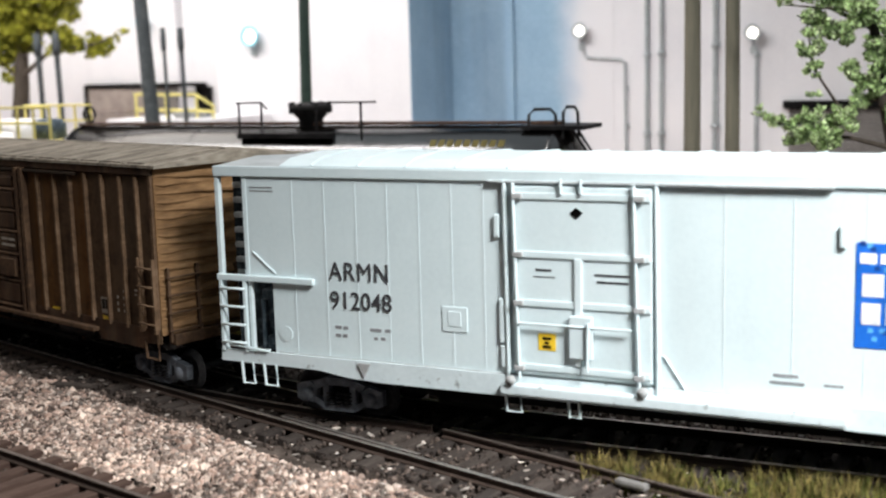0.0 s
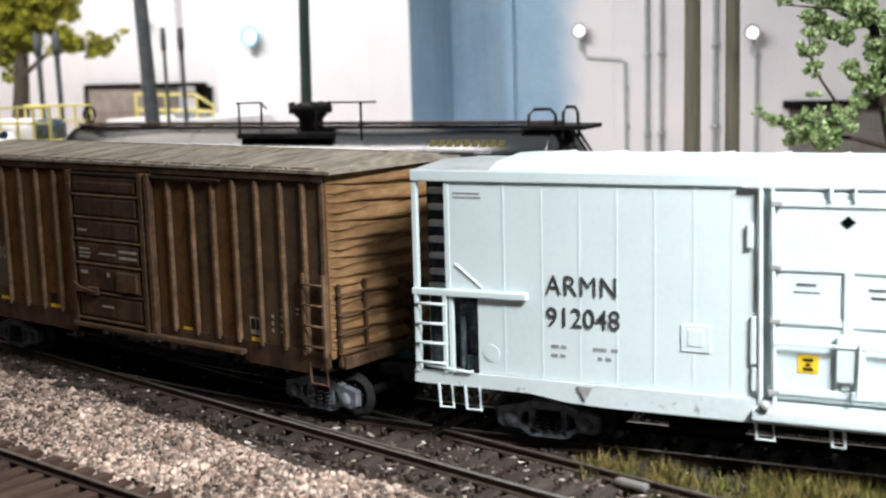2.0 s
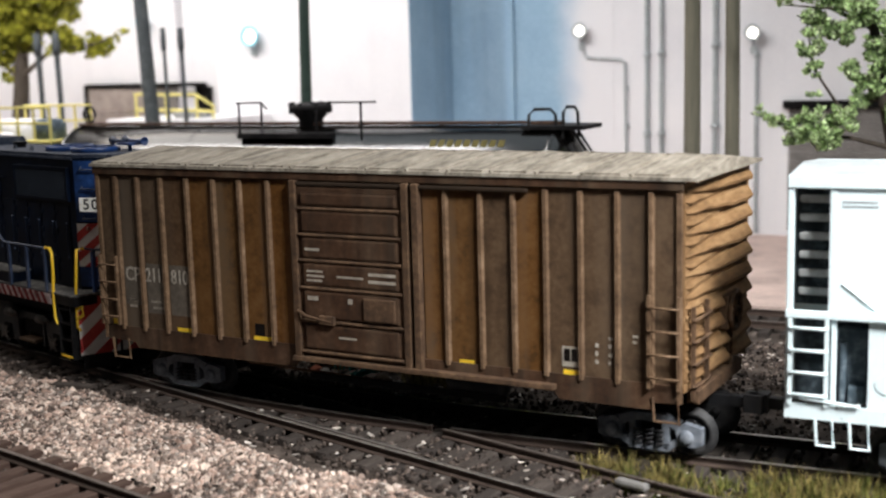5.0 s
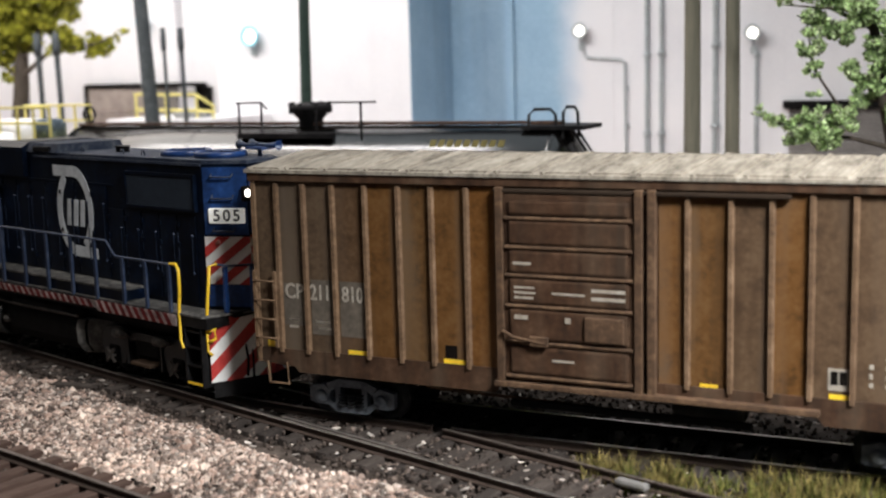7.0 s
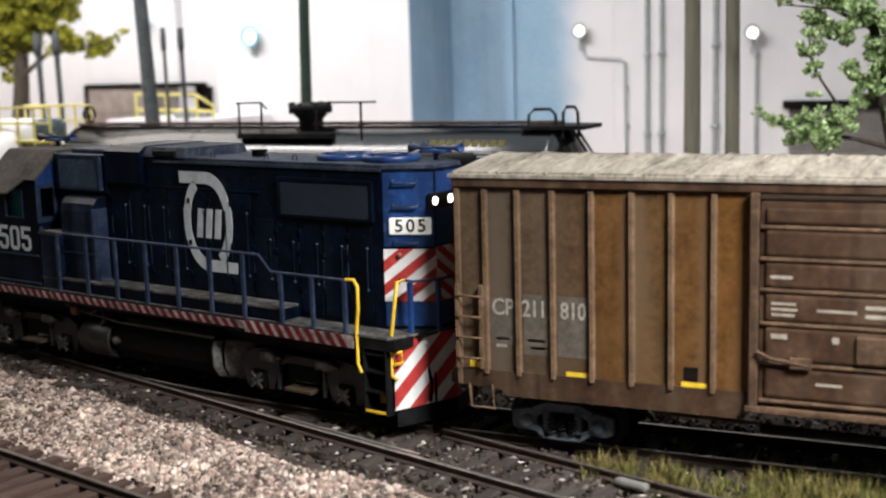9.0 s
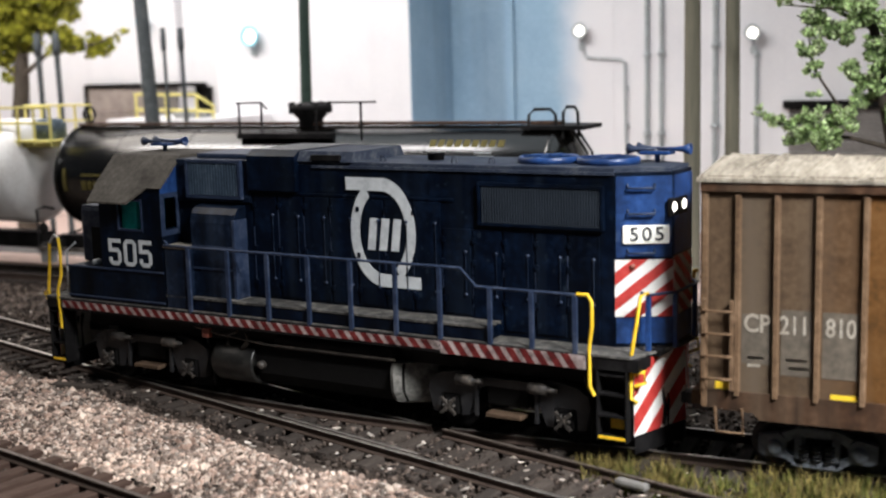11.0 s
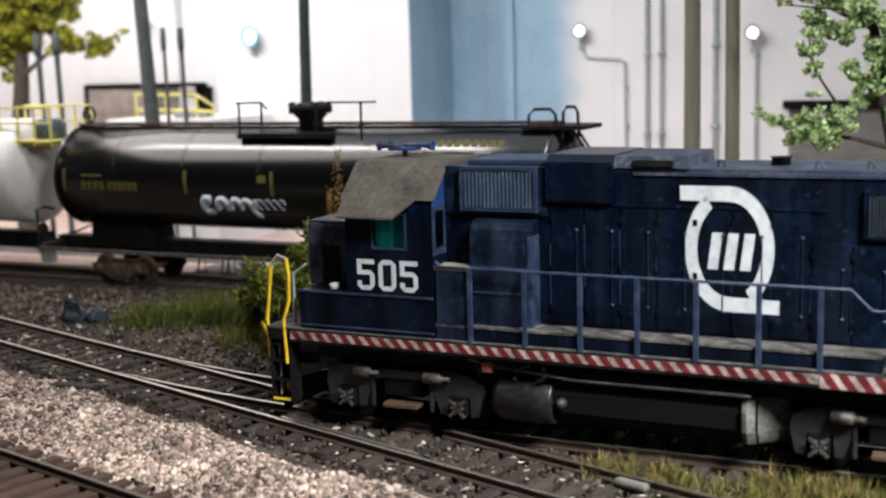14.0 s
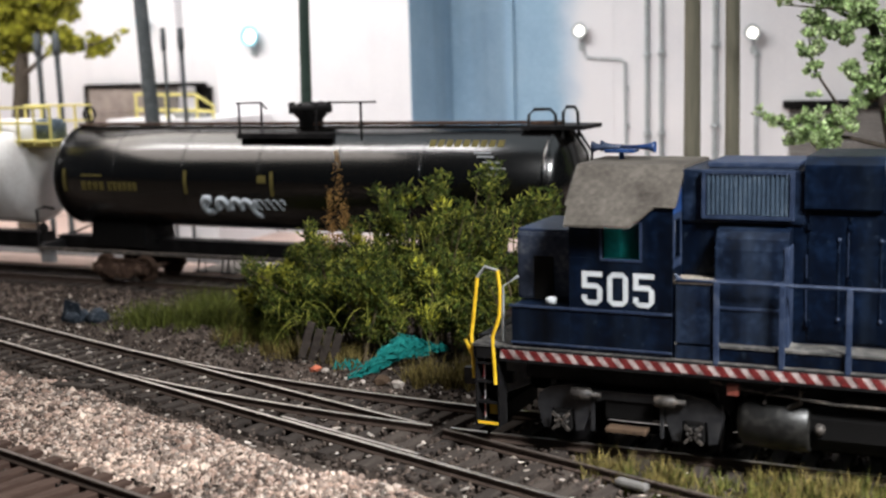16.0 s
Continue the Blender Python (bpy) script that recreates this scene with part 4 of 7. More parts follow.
def slanted_face(parent, p, q, z0, z1, n, rise, name, flip=1):
    """Diagonal red bars on a white plate that stands between the plan points p and q."""
    px_, py_ = p
    dx, dy = q[0] - px_, q[1] - py_
    ln = math.hypot(dx, dy)
    m = Matrix.Translation((px_, py_, 0)) @ Matrix.Rotation(math.atan2(dy, dx), 4, "Z")
    plate = part(name, Shape().box(0, ln, -.012, 0, z0, z1, m), "stripe_white", parent, "white plate with red diagonal stripes")
    step = (z1 - z0 + rise) / n
    for i in range(-1, n):
        a = z0 - rise + i * step + (0 if flip > 0 else 0)
        lo, hi = a, a + step * .5
        left, right = (0, rise) if flip > 0 else (rise, 0)
        poly = [(0, lo + left), (ln, lo + right), (ln, hi + right), (0, hi + left)]
        # clip to the plate's height
        cut = []
        for lim, keep in ((z0, 1), (z1, -1)):
            src, cut = (poly if lim == z0 else cut), []
            for k in range(len(src)):
                a1, b1 = src[k], src[(k + 1) % len(src)]
                ia, ib = (a1[1] - lim) * keep >= 0, (b1[1] - lim) * keep >= 0
                if ia:
                    cut.append(a1)
                if ia != ib:
                    t = (lim - a1[1]) / (b1[1] - a1[1])
                    cut.append((a1[0] + (b1[0] - a1[0]) * t, lim))
            if not cut:
                break
        if len(cut) >= 3:
            part("red_stripe", Shape().prism(cut, -.022, -.010, "xz", m), "stripe_red", plate)
    return plate


def loco_truck(loco, x0, mesh):
    base, r, h = 2.36, .50, 1.18
    for s in (-1, 1):
        y0, y1 = sorted((s * .98, s * 1.16))
        half = [(.42, .96), (.62, .86), (.80, .36), (.94, .34), (.97, .72), (1.39, .72), (1.42, .34), (1.56, .36), (1.66, .78), (1.62, .98), (1.4, 1.12), (.9, 1.20), (.55, 1.12)]
        out = [(-a, b) for a, b in half] + half[::-1]
        fr = part("side_frame", Shape().prism([(a + x0, b) for a, b in out], y0, y1), "truck", loco, "cast black truck side frame")
        for k in (-1, 1):
            xc = x0 + k * h
            part("journal_box", Shape().box(xc - .17, xc + .17, y0 - .03, y1 + .03, .34, .74, bev=.04).lathe([(.11, y0 - .1), (.13, y0 - .05), (.13, y1 + .05), (.11, y1 + .1)], "y", 14, Matrix.Translation((xc, 0, .52))), "pitch", fr)
            for q in range(6):
                a = math.pi * q / 3
                part("bolt", Shape().lathe([(.03, s * 1.22), (.03, s * 1.30)] if s > 0 else [(.03, -1.30), (.03, -1.22)], "y", 6, Matrix.Translation((xc + .1 * math.cos(a), 0, .52 + .1 * math.sin(a)))), "truck_light", fr)
            part("brake_cylinder", Shape().lathe([(.07, x0 + k * .75 - .25), (.11, x0 + k * .75 - .22), (.11, x0 + k * .75 + .1), (.05, x0 + k * .75 + .14), (.05, x0 + k * .75 + .3)], "x", 12, Matrix.Translation((0, s * 1.26, 1.06))), "truck_light", fr)
            for da in (.8, -.8):
                part("journal_strap", Shape().box(-.22, .22, *sorted((s * 1.26, s * 1.30)), -.028, .028, Matrix.Translation((xc, 0, .52)) @ Matrix.Rotation(da, 4, "Y")), "truck_light", fr)
            part("hanger", Shape().box(x0 + k * .62 - .03, x0 + k * .62 + .03, *sorted((s * 1.14, s * 1.2)), .38, 1.1), "truck", fr)
        part("swing_step", Shape().box(x0 - .36, x0 + .36, *sorted((s * 1.0, s * 1.32)), .42, .50, bev=.02), "step_rust", fr)
        part("spring_plank", Shape().box(x0 - .42, x0 + .42, *sorted((s * 1.0, s * 1.12)), .60, .98, bev=.04), "pitch", fr)
        part("sand_pipe", Shape().tube([(x0 + 1.5, s * 1.0, 1.3), (x0 + 1.62, s * .95, .6), (x0 + 1.55, s * .82, .12)], .03, 6), "truck", fr)
    part("truck_frame", Shape().box(x0 - 1.5, x0 + 1.5, -.6, .6, .5, 1.3), "pitch", loco)
    for k in (-1, 1):
        put_wheelset(mesh, ["frame_black"], loco, x0 + k * h, r)


def horn(loco, x, y, z, s):
    h = part("horn", Shape().lathe([(.05, 0), (.05, .3), (.08, .34)], "z", 10, Matrix.Translation((x, y, z - .28))).box(x - .28, x + .28, y - .18, y + .18, z + .02, z + .08, bev=.02), "navy_bright", loco, "blue air horn cluster")
    for k, (dy, ln) in enumerate(((-.14, .5), (.0, .62), (.14, .42))):
        d = s if k != 1 else -s
        part("bell", Shape().lathe([(.03, 0), (.035, d * ln * .5), (.06, d * ln * .8), (.105, d * ln), (.09, d * ln), (.03, d * ln * .7)], "x", 14, Matrix.Translation((x, y + dy, z + .12))), "navy_bright" if k == 1 else "navy_edge", h)
    return h


def fan(loco, x, y, z, r):
    f = part("roof_fan", Shape().lathe([(r, z), (r, z + .10), (r - .03, z + .12), (r - .07, z + .12), (r - .07, z + .07), (.02, z + .07)], "z", 32, Matrix.Translation((x, y, 0))), "navy_bright", loco, "round blue radiator fan")
    for k in range(8):
        a = math.pi * k / 4
        part("fan_blade", Shape().box(.06, r - .1, -.05, .05, z + .075, z + .09, Matrix.Translation((x, y, 0)) @ Matrix.Rotation(a, 4, "Z")), "navy", f)
    part("fan_grid", Shape().box(x - r + .04, x + r - .04, y - .02, y + .02, z + .10, z + .13).box(x - .02, x + .02, y - r + .04, y + r - .04, z + .10, z + .13), "navy_bright", f)


def block_digit(digit, x, z, y, parent):
    """A squared painted numeral with cut corners, centred on (x, z)."""
    w, h, t, c = .18, .29, .088, .088
    if digit == "0":
        strokes = [[(-w, -h + c), (-w + c, -h), (w - c, -h), (w - c, -h + t), (-w + t, -h + t), (-w + t, -h + c)], [(w - c, -h), (w, -h + c), (w, h - c), (w - t, h - t), (w - t, -h + t), (w - c, -h + t)],
                   [(w, h - c), (w - c, h), (-w + c, h), (-w + c, h - t), (w - t, h - t)], [(-w + c, h), (-w, h - c), (-w, -h + c), (-w + t, -h + c), (-w + t, h - t), (-w + c, h - t)]]
    else:
        strokes = [[(-w, h - t), (w, h - t), (w, h), (-w, h)], [(-w, .0), (-w + t, .0), (-w + t, h - t), (-w, h - t)], [(-w, .0), (w - t, .0), (w - c, t), (-w + t, t), (-w + t, .0)],
                   [(w - t, .0), (w - t, -h + t), (w - c, -h), (w, -h + c), (w, t - c), (w - c, t)], [(-w + c, -h), (w - c, -h), (w - t, -h + t), (-w + t, -h + t)], [(-w, -h + .17), (-w, -h + c), (-w + c, -h), (-w + t, -h + t), (-w + t, -h + .17)]]
    sh = Shape()
    for o in strokes:
        sh.prism([(x + a, z + b) for a, b in o], y, y + .012)
    part("numeral", sh, "letter_white", parent, "white painted numeral")


def locomotive():
    loco = thing("locomotive", "dark blue diesel locomotive with striped ends and yellow handrails", "locomotive")
    # frame and walkway
    part("underframe", Shape().box(-7.4, 6.86, -1.52, 1.52, 1.62, 1.84).box(-6.6, 6.4, -1.0, 1.0, 1.2, 1.64), "frame_black", loco)
    part("walkway", Shape().prism([(-7.42, -1.54), (6.72, -1.54), (7.16, -.3), (7.16, .3), (6.72, 1.54), (-7.42, 1.54)], 1.84, 1.88, "xy"), "walkway_dust", loco, "dusty grey walkway")
    for s in (-1, 1):
        sill = part("side_sill", Shape().box(-6.88, 5.93, *sorted((s * 1.5, s * 1.56)), 1.60, 1.86, bev=.01), "frame_black", loco)
        stripe_band(sill, -6.86, 3.0, s * 1.56, 1.66, 1.82, .27, -.13, s)
        stripe_band(sill, 3.02, 5.92, s * 1.562, 1.60, 1.84, .27, -.17, s)
    # raised duct along the walkway
    for s in (-1, 1):
        part("side_duct", Shape().box(-3.75, 3.95, *sorted((s * .9, s * 1.48)), 1.88, 2.12, bev=.02), "navy", loco)
        part("duct_top", Shape().box(-3.75, 3.96, *sorted((s * .93, s * 1.5)), 2.12, 2.16), "walkway_dust", loco, "dusty tread plate")
    # long hood with the bevelled nose
    plan = [(-3.8, -.93), (6.2, -.93), (7.08, -.45), (7.08, .45), (6.2, .93), (-3.8, .93)]
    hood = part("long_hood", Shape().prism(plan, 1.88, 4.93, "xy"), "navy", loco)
    part("hood_roof", Shape().prism([(-1.2, -.90), (6.18, -.90), (7.04, -.43), (7.04, .43), (6.18, .90), (-1.2, .90)], 4.93, 5.0, "xy"), "roof_navy", loco, "dusty blue hood roof")
    part("hood_gutter", Shape().box(-.2, 6.2, -.965, -.93, 4.88, 4.93), "roof_navy", loco)
    # dynamic brake hatch
    part("brake_hatch", Shape().prism([(-1.05, 4.40), (-1.05, 5.1), (-.85, 5.22), (.85, 5.22), (1.05, 5.1), (1.05, 4.40)], -1.76, -.55, "yz"), "navy", loco)
    part("hatch_cover", Shape().prism([(-.95, 5.0), (-.85, 5.2), (.85, 5.2), (.95, 5.0)], -.55, .75, "yz"), "roof_navy", loco)
    part("hatch_vent", Shape().box(-.2, .5, -.98, -.9, 5.02, 5.14, bev=.02), "frame_black", loco)
    # engine room doors with hinges and seams
    for s in (-1, 1):
        y = s * .93
        part("door_header", Shape().box(-1.76, 3.0, *sorted((y, y + s * .03)), 4.33, 4.37), "navy", loco)
        for i in range(12):
            x = -1.72 + i * .64
            hi = 4.30 if x < 2.6 else 3.82
            if x > 5.9:
                break
            d = part("hood_door", Shape().box(x + .02, x + .60, *sorted((y, y + s * .025)), 2.22 if x < 3.4 else 1.98, hi, bev=.008), "navy", loco)
            rw = random.Random(i * 7 + s)
            for q in range(2):
                za = rw.uniform(2.3, hi - .8)
                part("worn_edge", Shape().box(x - .008, x + .008, *sorted((y + s * .02, y + s * .03)), za, za + rw.uniform(.25, .9)), "navy_edge", d, "chipped paint edge")
            for z in (2.5, 3.2, hi - .2):
                part("hinge", Shape().box(x + .0, x + .07, *sorted((y + s * .02, y + s * .05)), z - .05, z + .05), "navy", d)
            part("latch", Shape().tube([(x + .5, y + s * .04, 2.6), (x + .5, y + s * .04, 3.9 if hi > 4 else 3.4)], .010, 5), "navy_scuffed", d)
            for z in (2.6, 3.9 if hi > 4 else 3.4):
                part("latch_knob", Shape().lathe([(.032, y), (.032, y + s * .045), (.014, y + s * .06)], "y", 8, Matrix.Translation((x + .5, 0, z))), "navy_edge", d)
        # radiator shutters
        g = part("radiator_grille", Shape().box(3.58, 6.0, *sorted((y, y + s * .04)), 3.94, 4.68), "frame_black", loco, "black radiator grille with upright slats")
        part("grille_frame", Shape().box(3.56, 6.02, *sorted((y, y + s * .09)), 4.64, 4.70).box(3.56, 6.02, *sorted((y, y + s * .09)), 3.92, 3.97).box(3.56, 3.61, *sorted((y, y + s * .09)), 3.97, 4.64).box(5.97, 6.02, *sorted((y, y + s * .09)), 3.97, 4.64), "navy", g)
        for i in range(44):
            x = 3.64 + i * .053
            part("slat", Shape().box(x, x + .022, *sorted((y + s * .03, y + s * .075)), 3.97, 4.64), "slat_grey", g)
    # engine air intake behind the cab
    y = -.93
    part("intake_housing", Shape().box(-3.76, -1.76, -.98, .98, 4.12, 5.0, bev=.03), "navy_scuffed", loco)
    ig = part("intake_grille", Shape().box(-3.34, -1.98, -1.06, -.97, 4.26, 4.96, bev=.01), "slat_blue", loco, "blue-grey intake grille")
    part("grille_frame", Shape().box(-3.40, -1.92, -1.10, -1.0, 4.94, 5.0).box(-3.40, -1.92, -1.10, -1.0, 4.20, 4.26).box(-3.40, -3.34, -1.10, -1.0, 4.26, 4.94).box(-1.98, -1.92, -1.10, -1.0, 4.26, 4.94), "navy_edge", ig)
    for i in range(18):
        x = -3.31 + i * .074
        part("slat", Shape().box(x, x + .03, -1.085, -1.055, 4.27, 4.93), "slat_blue", ig)
    # blower housing with rounded shoulder
    prof = [(-.9, 2.14), (-1.32, 2.14), (-1.32, 3.72), (-1.28, 3.9), (-1.18, 4.02), (-.9, 4.08)]
    bh = part("blower_housing", Shape().prism(prof, -3.12, -1.95, "yz"), "navy_scuffed", loco, "blue blower housing with rounded top")
    part("housing_edge", Shape().box(-2.02, -1.93, -1.34, -.93, 2.14, 3.8, bev=.02), "navy_edge", bh, "worn grey-blue edge")
    part("housing_band", Shape().box(-3.14, -1.93, -1.345, -1.3, 3.2, 3.24).box(-3.14, -1.93, -1.345, -1.3, 2.74, 2.78), "navy_edge", bh)
    part("battery_box", Shape().box(-3.74, -3.1, -1.5, -1.0, 1.88, 3.16, bev=.03), "navy_scuffed", loco, "dark blue battery box")
    part("box_lid", Shape().box(-3.76, -3.08, -1.52, -.98, 3.16, 3.22, bev=.01), "roof_dust", loco)
    # cab
    W = 1.5
    x0, x1, wx0, wx1, wz0, wz1 = -5.58, -3.78, -4.99, -4.34, 3.52, 4.12
    cab = None
    for s in (-1, 1):
        # a wall sheet with its window hole, in one outline that runs round the hole
        y0, y1 = sorted((s * W, s * (W - .08)))
        outline = [(x0, 1.86), (x1, 1.86), (x1, 4.46), (x0, 4.46), (x0, wz0), (wx0, wz0), (wx0, wz1), (wx1, wz1), (wx1, wz0), (x0, wz0 - .001)]
        one = part("cab_side", Shape().prism(outline, y0, y1), "navy", loco, "dark blue cab side with window opening")
        cab = cab or one
    part("cab_front", Shape().prism([(-W + .08, 1.86), (W - .08, 1.86), (W, 4.46), (.92, 5.02), (-.92, 5.02), (-W, 4.46)], x0, x0 + .08, "yz"), "navy", loco)
    rear = [(-W + .08, 1.86), (W - .08, 1.86), (W - .08, 4.46), (.92, 5.0), (-.92, 5.0), (-1.02, 4.2), (-1.02, 3.55), (-1.36, 3.55), (-1.36, 4.2), (-1.021, 4.2), (-.921, 5.0), (-W + .08, 4.46)]
    part("cab_rear", Shape().prism(rear, x1 - .08, x1, "yz"), "navy", loco)
    part("cab_rear_trim", Shape().prism([(-W + .02, 4.44), (-.92, 5.0), (-.92, 4.3), (-W + .02, 4.3)], x1, x1 + .012, "yz"), "navy_bright", cab)
    part("cab_window_trim", Shape().box(x1, x1 + .012, -W, -1.38, 3.4, 4.3).box(x1, x1 + .012, -1.02, -.94, 3.4, 4.3).box(x1, x1 + .012, -1.38, -1.02, 3.4, 3.52).box(x1, x1 + .012, -1.38, -1.02, 4.2, 4.3), "navy_edge", cab)
    part("cab_roof", Shape().prism([(-1.56, 4.42), (-.92, 5.02), (-.86, 5.06), (.86, 5.06), (.92, 5.02), (1.56, 4.42), (1.50, 4.40), (.88, 4.98), (-.88, 4.98), (-1.50, 4.40)], x0 - .05, x1 + .05, "yz"), "cab_dust", loco, "dusty grey sloped cab roof")
    shade = [(-5.58, -1.55, 4.45), (-4.08, -1.55, 4.45), (-4.42, -1.84, 4.13), (-5.56, -1.84, 4.13)]
    part("sunshade", Shape().add(shade + [(a, b, c - .04) for a, b, c in shade], [(0, 1, 2, 3), (4, 7, 6, 5), (0, 4, 5, 1), (1, 5, 6, 2), (2, 6, 7, 3), (3, 7, 4, 0)]), "cab_dust", cab, "dusty window sunshade")
    part("window_frame", Shape().box(wx0 - .04, wx1 + .04, -W - .02, -W + .02, wz1, wz1 + .04).box(wx0 - .04, wx1 + .04, -W - .02, -W + .02, wz0 - .04, wz0).box(wx0 - .04, wx0, -W - .02, -W + .02, wz0, wz1).box(wx1, wx1 + .04, -W - .02, -W + .02, wz0, wz1), "navy_edge", cab)
    part("window_pane", Shape().box(wx0, wx1, -W + .05, -W + .06, wz0, wz1), "glass", cab)
    part("window_pane", Shape().box(x1 - .04, x1 - .03, -1.36, -1.02, 3.55, 4.2), "glass", cab)
    part("cab_interior", Shape().box(-5.3, -4.70, -1.28, .9, 1.9, 4.2, bev=.05), "teal_inside", cab, "teal painted cab interior")
    part("cab_ledge", Shape().box(-6.68, -3.78, -1.53, -1.5, 2.60, 2.64).box(-6.68, -3.78, -1.53, -1.5, 1.95, 1.98), "navy_edge", cab)
    for digit, xd in (("5", -5.17), ("0", -4.72), ("5", -4.27)):
        block_digit(digit, xd, 3.0, -W - .014, cab)
    part("arm_rest", Shape().tube([(-3.76, -1.45, 3.3), (-3.4, -1.45, 3.0)], .03, 6), "navy_edge", cab)
    # low nose and end platform
    part("platform_box", Shape().box(-6.66, -5.58, -1.5, 1.5, 1.88, 2.62, bev=.02), "navy", loco)
    nose = part("nose", Shape().box(-6.76, -5.58, -.95, .95, 2.62, 3.86, bev=.08), "roof_navy", loco, "low greyish dark blue nose")
    part("nose_door", Shape().box(-6.42, -6.06, -.97, -.94, 2.64, 3.42), "pitch", nose)
    part("nose_cap", Shape().box(-6.74, -5.6, -.92, .92, 3.85, 3.90, bev=.02), "navy_edge", nose)
    part("gas_can", Shape().lathe([(.1, 2.64), (.1, 2.74), (.04, 2.76)], "z", 12, Matrix.Translation((-6.0, -1.25, 0))), "letter_white", nose)
    for yy in (-1.3, 1.3):
        part("grab_rail", Shape().tube([(-6.9, yy, 1.9), (-6.9, yy, 2.9), (-6.6, yy, 3.1)], .03, 6), "steel_grey", nose)
    # ends: pilots, steps, anticlimber
    for s, xe in ((1, 6.88), (-1, -7.42)):
        # the striped pilot is swept back on both sides of the coupler
        tip, out_ = xe + s * .24, xe - s * .17
        for w in (-1, 1):
            ends = ((out_, -1.36), (tip, 0)) if s * w < 0 else ((tip, 0), (out_, 1.36))
            ends = ends if s > 0 else tuple((a_, -b_) for a_, b_ in ends)
            slanted_face(loco, *ends, .46, 1.80, 4, 1.25, "pilot", -s * w)
        part("plow", Shape().prism([(xe - s * .17, -1.3), (xe + s * .26, -.05), (xe + s * .26, .05), (xe - s * .17, 1.3)], .12, .45, "xy"), "frame_black", loco)
        part("anticlimber", Shape().box(*sorted((xe - s * .05, xe + s * .14)), -.9, .9, 1.78, 1.90, bev=.02), "frame_black", loco)
        coupler(loco, xe + s * .05, s, .88)
        part("air_hose", Shape().tube([(xe + s * .04, -.45, 1.25), (xe + s * .12, -.47, .9), (xe + s * .1, -.46, .45)], .03, 6).tube([(xe + s * .04, -.6, 1.2), (xe + s * .12, -.6, .85), (xe + s * .1, -.62, .5)], .03, 6), "pitch", loco)
        for w in (-1, 1):
            sx0, sx1 = (6.12, 6.62) if s > 0 else (-7.34, -6.94)
            steps = part("step_well", Shape().box(sx0, sx1, *sorted((w * 1.12, w * 1.18)), .38, 1.84).box(sx0 - .03, sx0, *sorted((w * 1.15, w * 1.52)), .36, 1.84).box(sx1, sx1 + .03, *sorted((w * 1.15, w * 1.52)), .36, 1.84), "frame_black", loco)
            for z in (.40, .78, 1.16, 1.5):
                part("step", Shape().box(sx0, sx1, *sorted((w * 1.16, w * 1.50)), z, z + .04), "frame_black", steps)
                if z < .6:
                    part("step_edge", Shape().box(sx0, sx1, *sorted((w * 1.50, w * 1.52)), z + .0, z + .05), "safety_yellow", steps, "yellow step edge")
            part("step_riser", Shape().box(sx0 + .1, sx1 - .15, *sorted((w * 1.17, w * 1.2)), .5, .68), "safety_yellow", steps)
    # handrails
    for s in (-1, 1):
        y = s * 1.52
        rail_pts = [(-3.72, y, 3.22), (3.46, y, 3.20), (3.78, y, 2.88), (5.78, y, 2.88)]
        part("handrail", Shape().tube(rail_pts, .028, 8), "navy_edge", loco, "grey-blue handrail")
        for x in (-3.05, -2.0, -.98, .03, 1.03, 2.05, 3.01, 4.05, 4.88, 5.71):
            part("stanchion", Shape().box(x - .045, x + .045, *sorted((s * 1.50, s * 1.56)), 1.64, 3.21 if x < 3.5 else 2.88, bev=.012), "navy_edge", loco)
        part("yellow_rail", Shape().tube([(5.74, y, 2.89), (5.94, y, 2.90), (6.02, y, 2.78), (6.02, y, 2.35), (5.97, y, 2.0), (5.97, y, 1.3), (6.06, y, 1.14)], .034, 8), "safety_yellow", loco, "yellow grab rail")
        yf = s * 1.36
        part("yellow_rail", Shape().tube([(6.92, yf * .9, 2.94), (6.84, yf, 2.92), (6.74, yf, 2.3), (6.66, yf, 1.8), (6.66, yf, 1.12), (6.78, yf, 1.06)], .034, 8).tube([(6.72, yf, 1.55), (6.9, yf, 1.62), (6.92, yf, 1.42), (6.74, yf, 1.34)], .035, 6), "safety_yellow", loco, "yellow grab rail")
        part("yellow_rail", Shape().tube([(-6.9, y, 3.22), (-6.86, y, 2.9), (-6.88, y, 2.4), (-7.02, y, 2.02), (-6.98, y, 1.15)], .034, 8), "safety_yellow", loco, "yellow grab rail")
        part("yellow_rail", Shape().tube([(-7.36, yf, 3.05), (-7.44, yf, 2.4), (-7.5, yf, 2.0), (-7.46, yf, 1.2)], .034, 8).tube([(-7.5, yf, 2.0), (-7.62, yf, 1.9), (-7.5, yf, 1.65)], .035, 6), "safety_yellow", loco, "yellow grab rail")
        part("handrail", Shape().tube([(-6.9, y, 3.22), (-7.2, yf, 3.25), (-7.36, yf, 3.05)], .03, 6), "steel_grey", loco)
    part("end_rail", Shape().tube([(6.80, -1.22, 2.94), (6.86, -.93, 2.86), (7.18, -.5, 2.86), (7.18, .5, 2.86), (6.86, .93, 2.86), (6.8, 1.22, 2.94)], .028, 6), "navy_edge", loco)
    for xx, yy in ((6.82, -.95), (7.14, -.5), (7.14, .5), (6.82, .95)):
        part("stanchion", Shape().box(xx - .04, xx + .04, yy - .045, yy + .045, 1.88, 2.84, bev=.012), "navy_bright", loco)
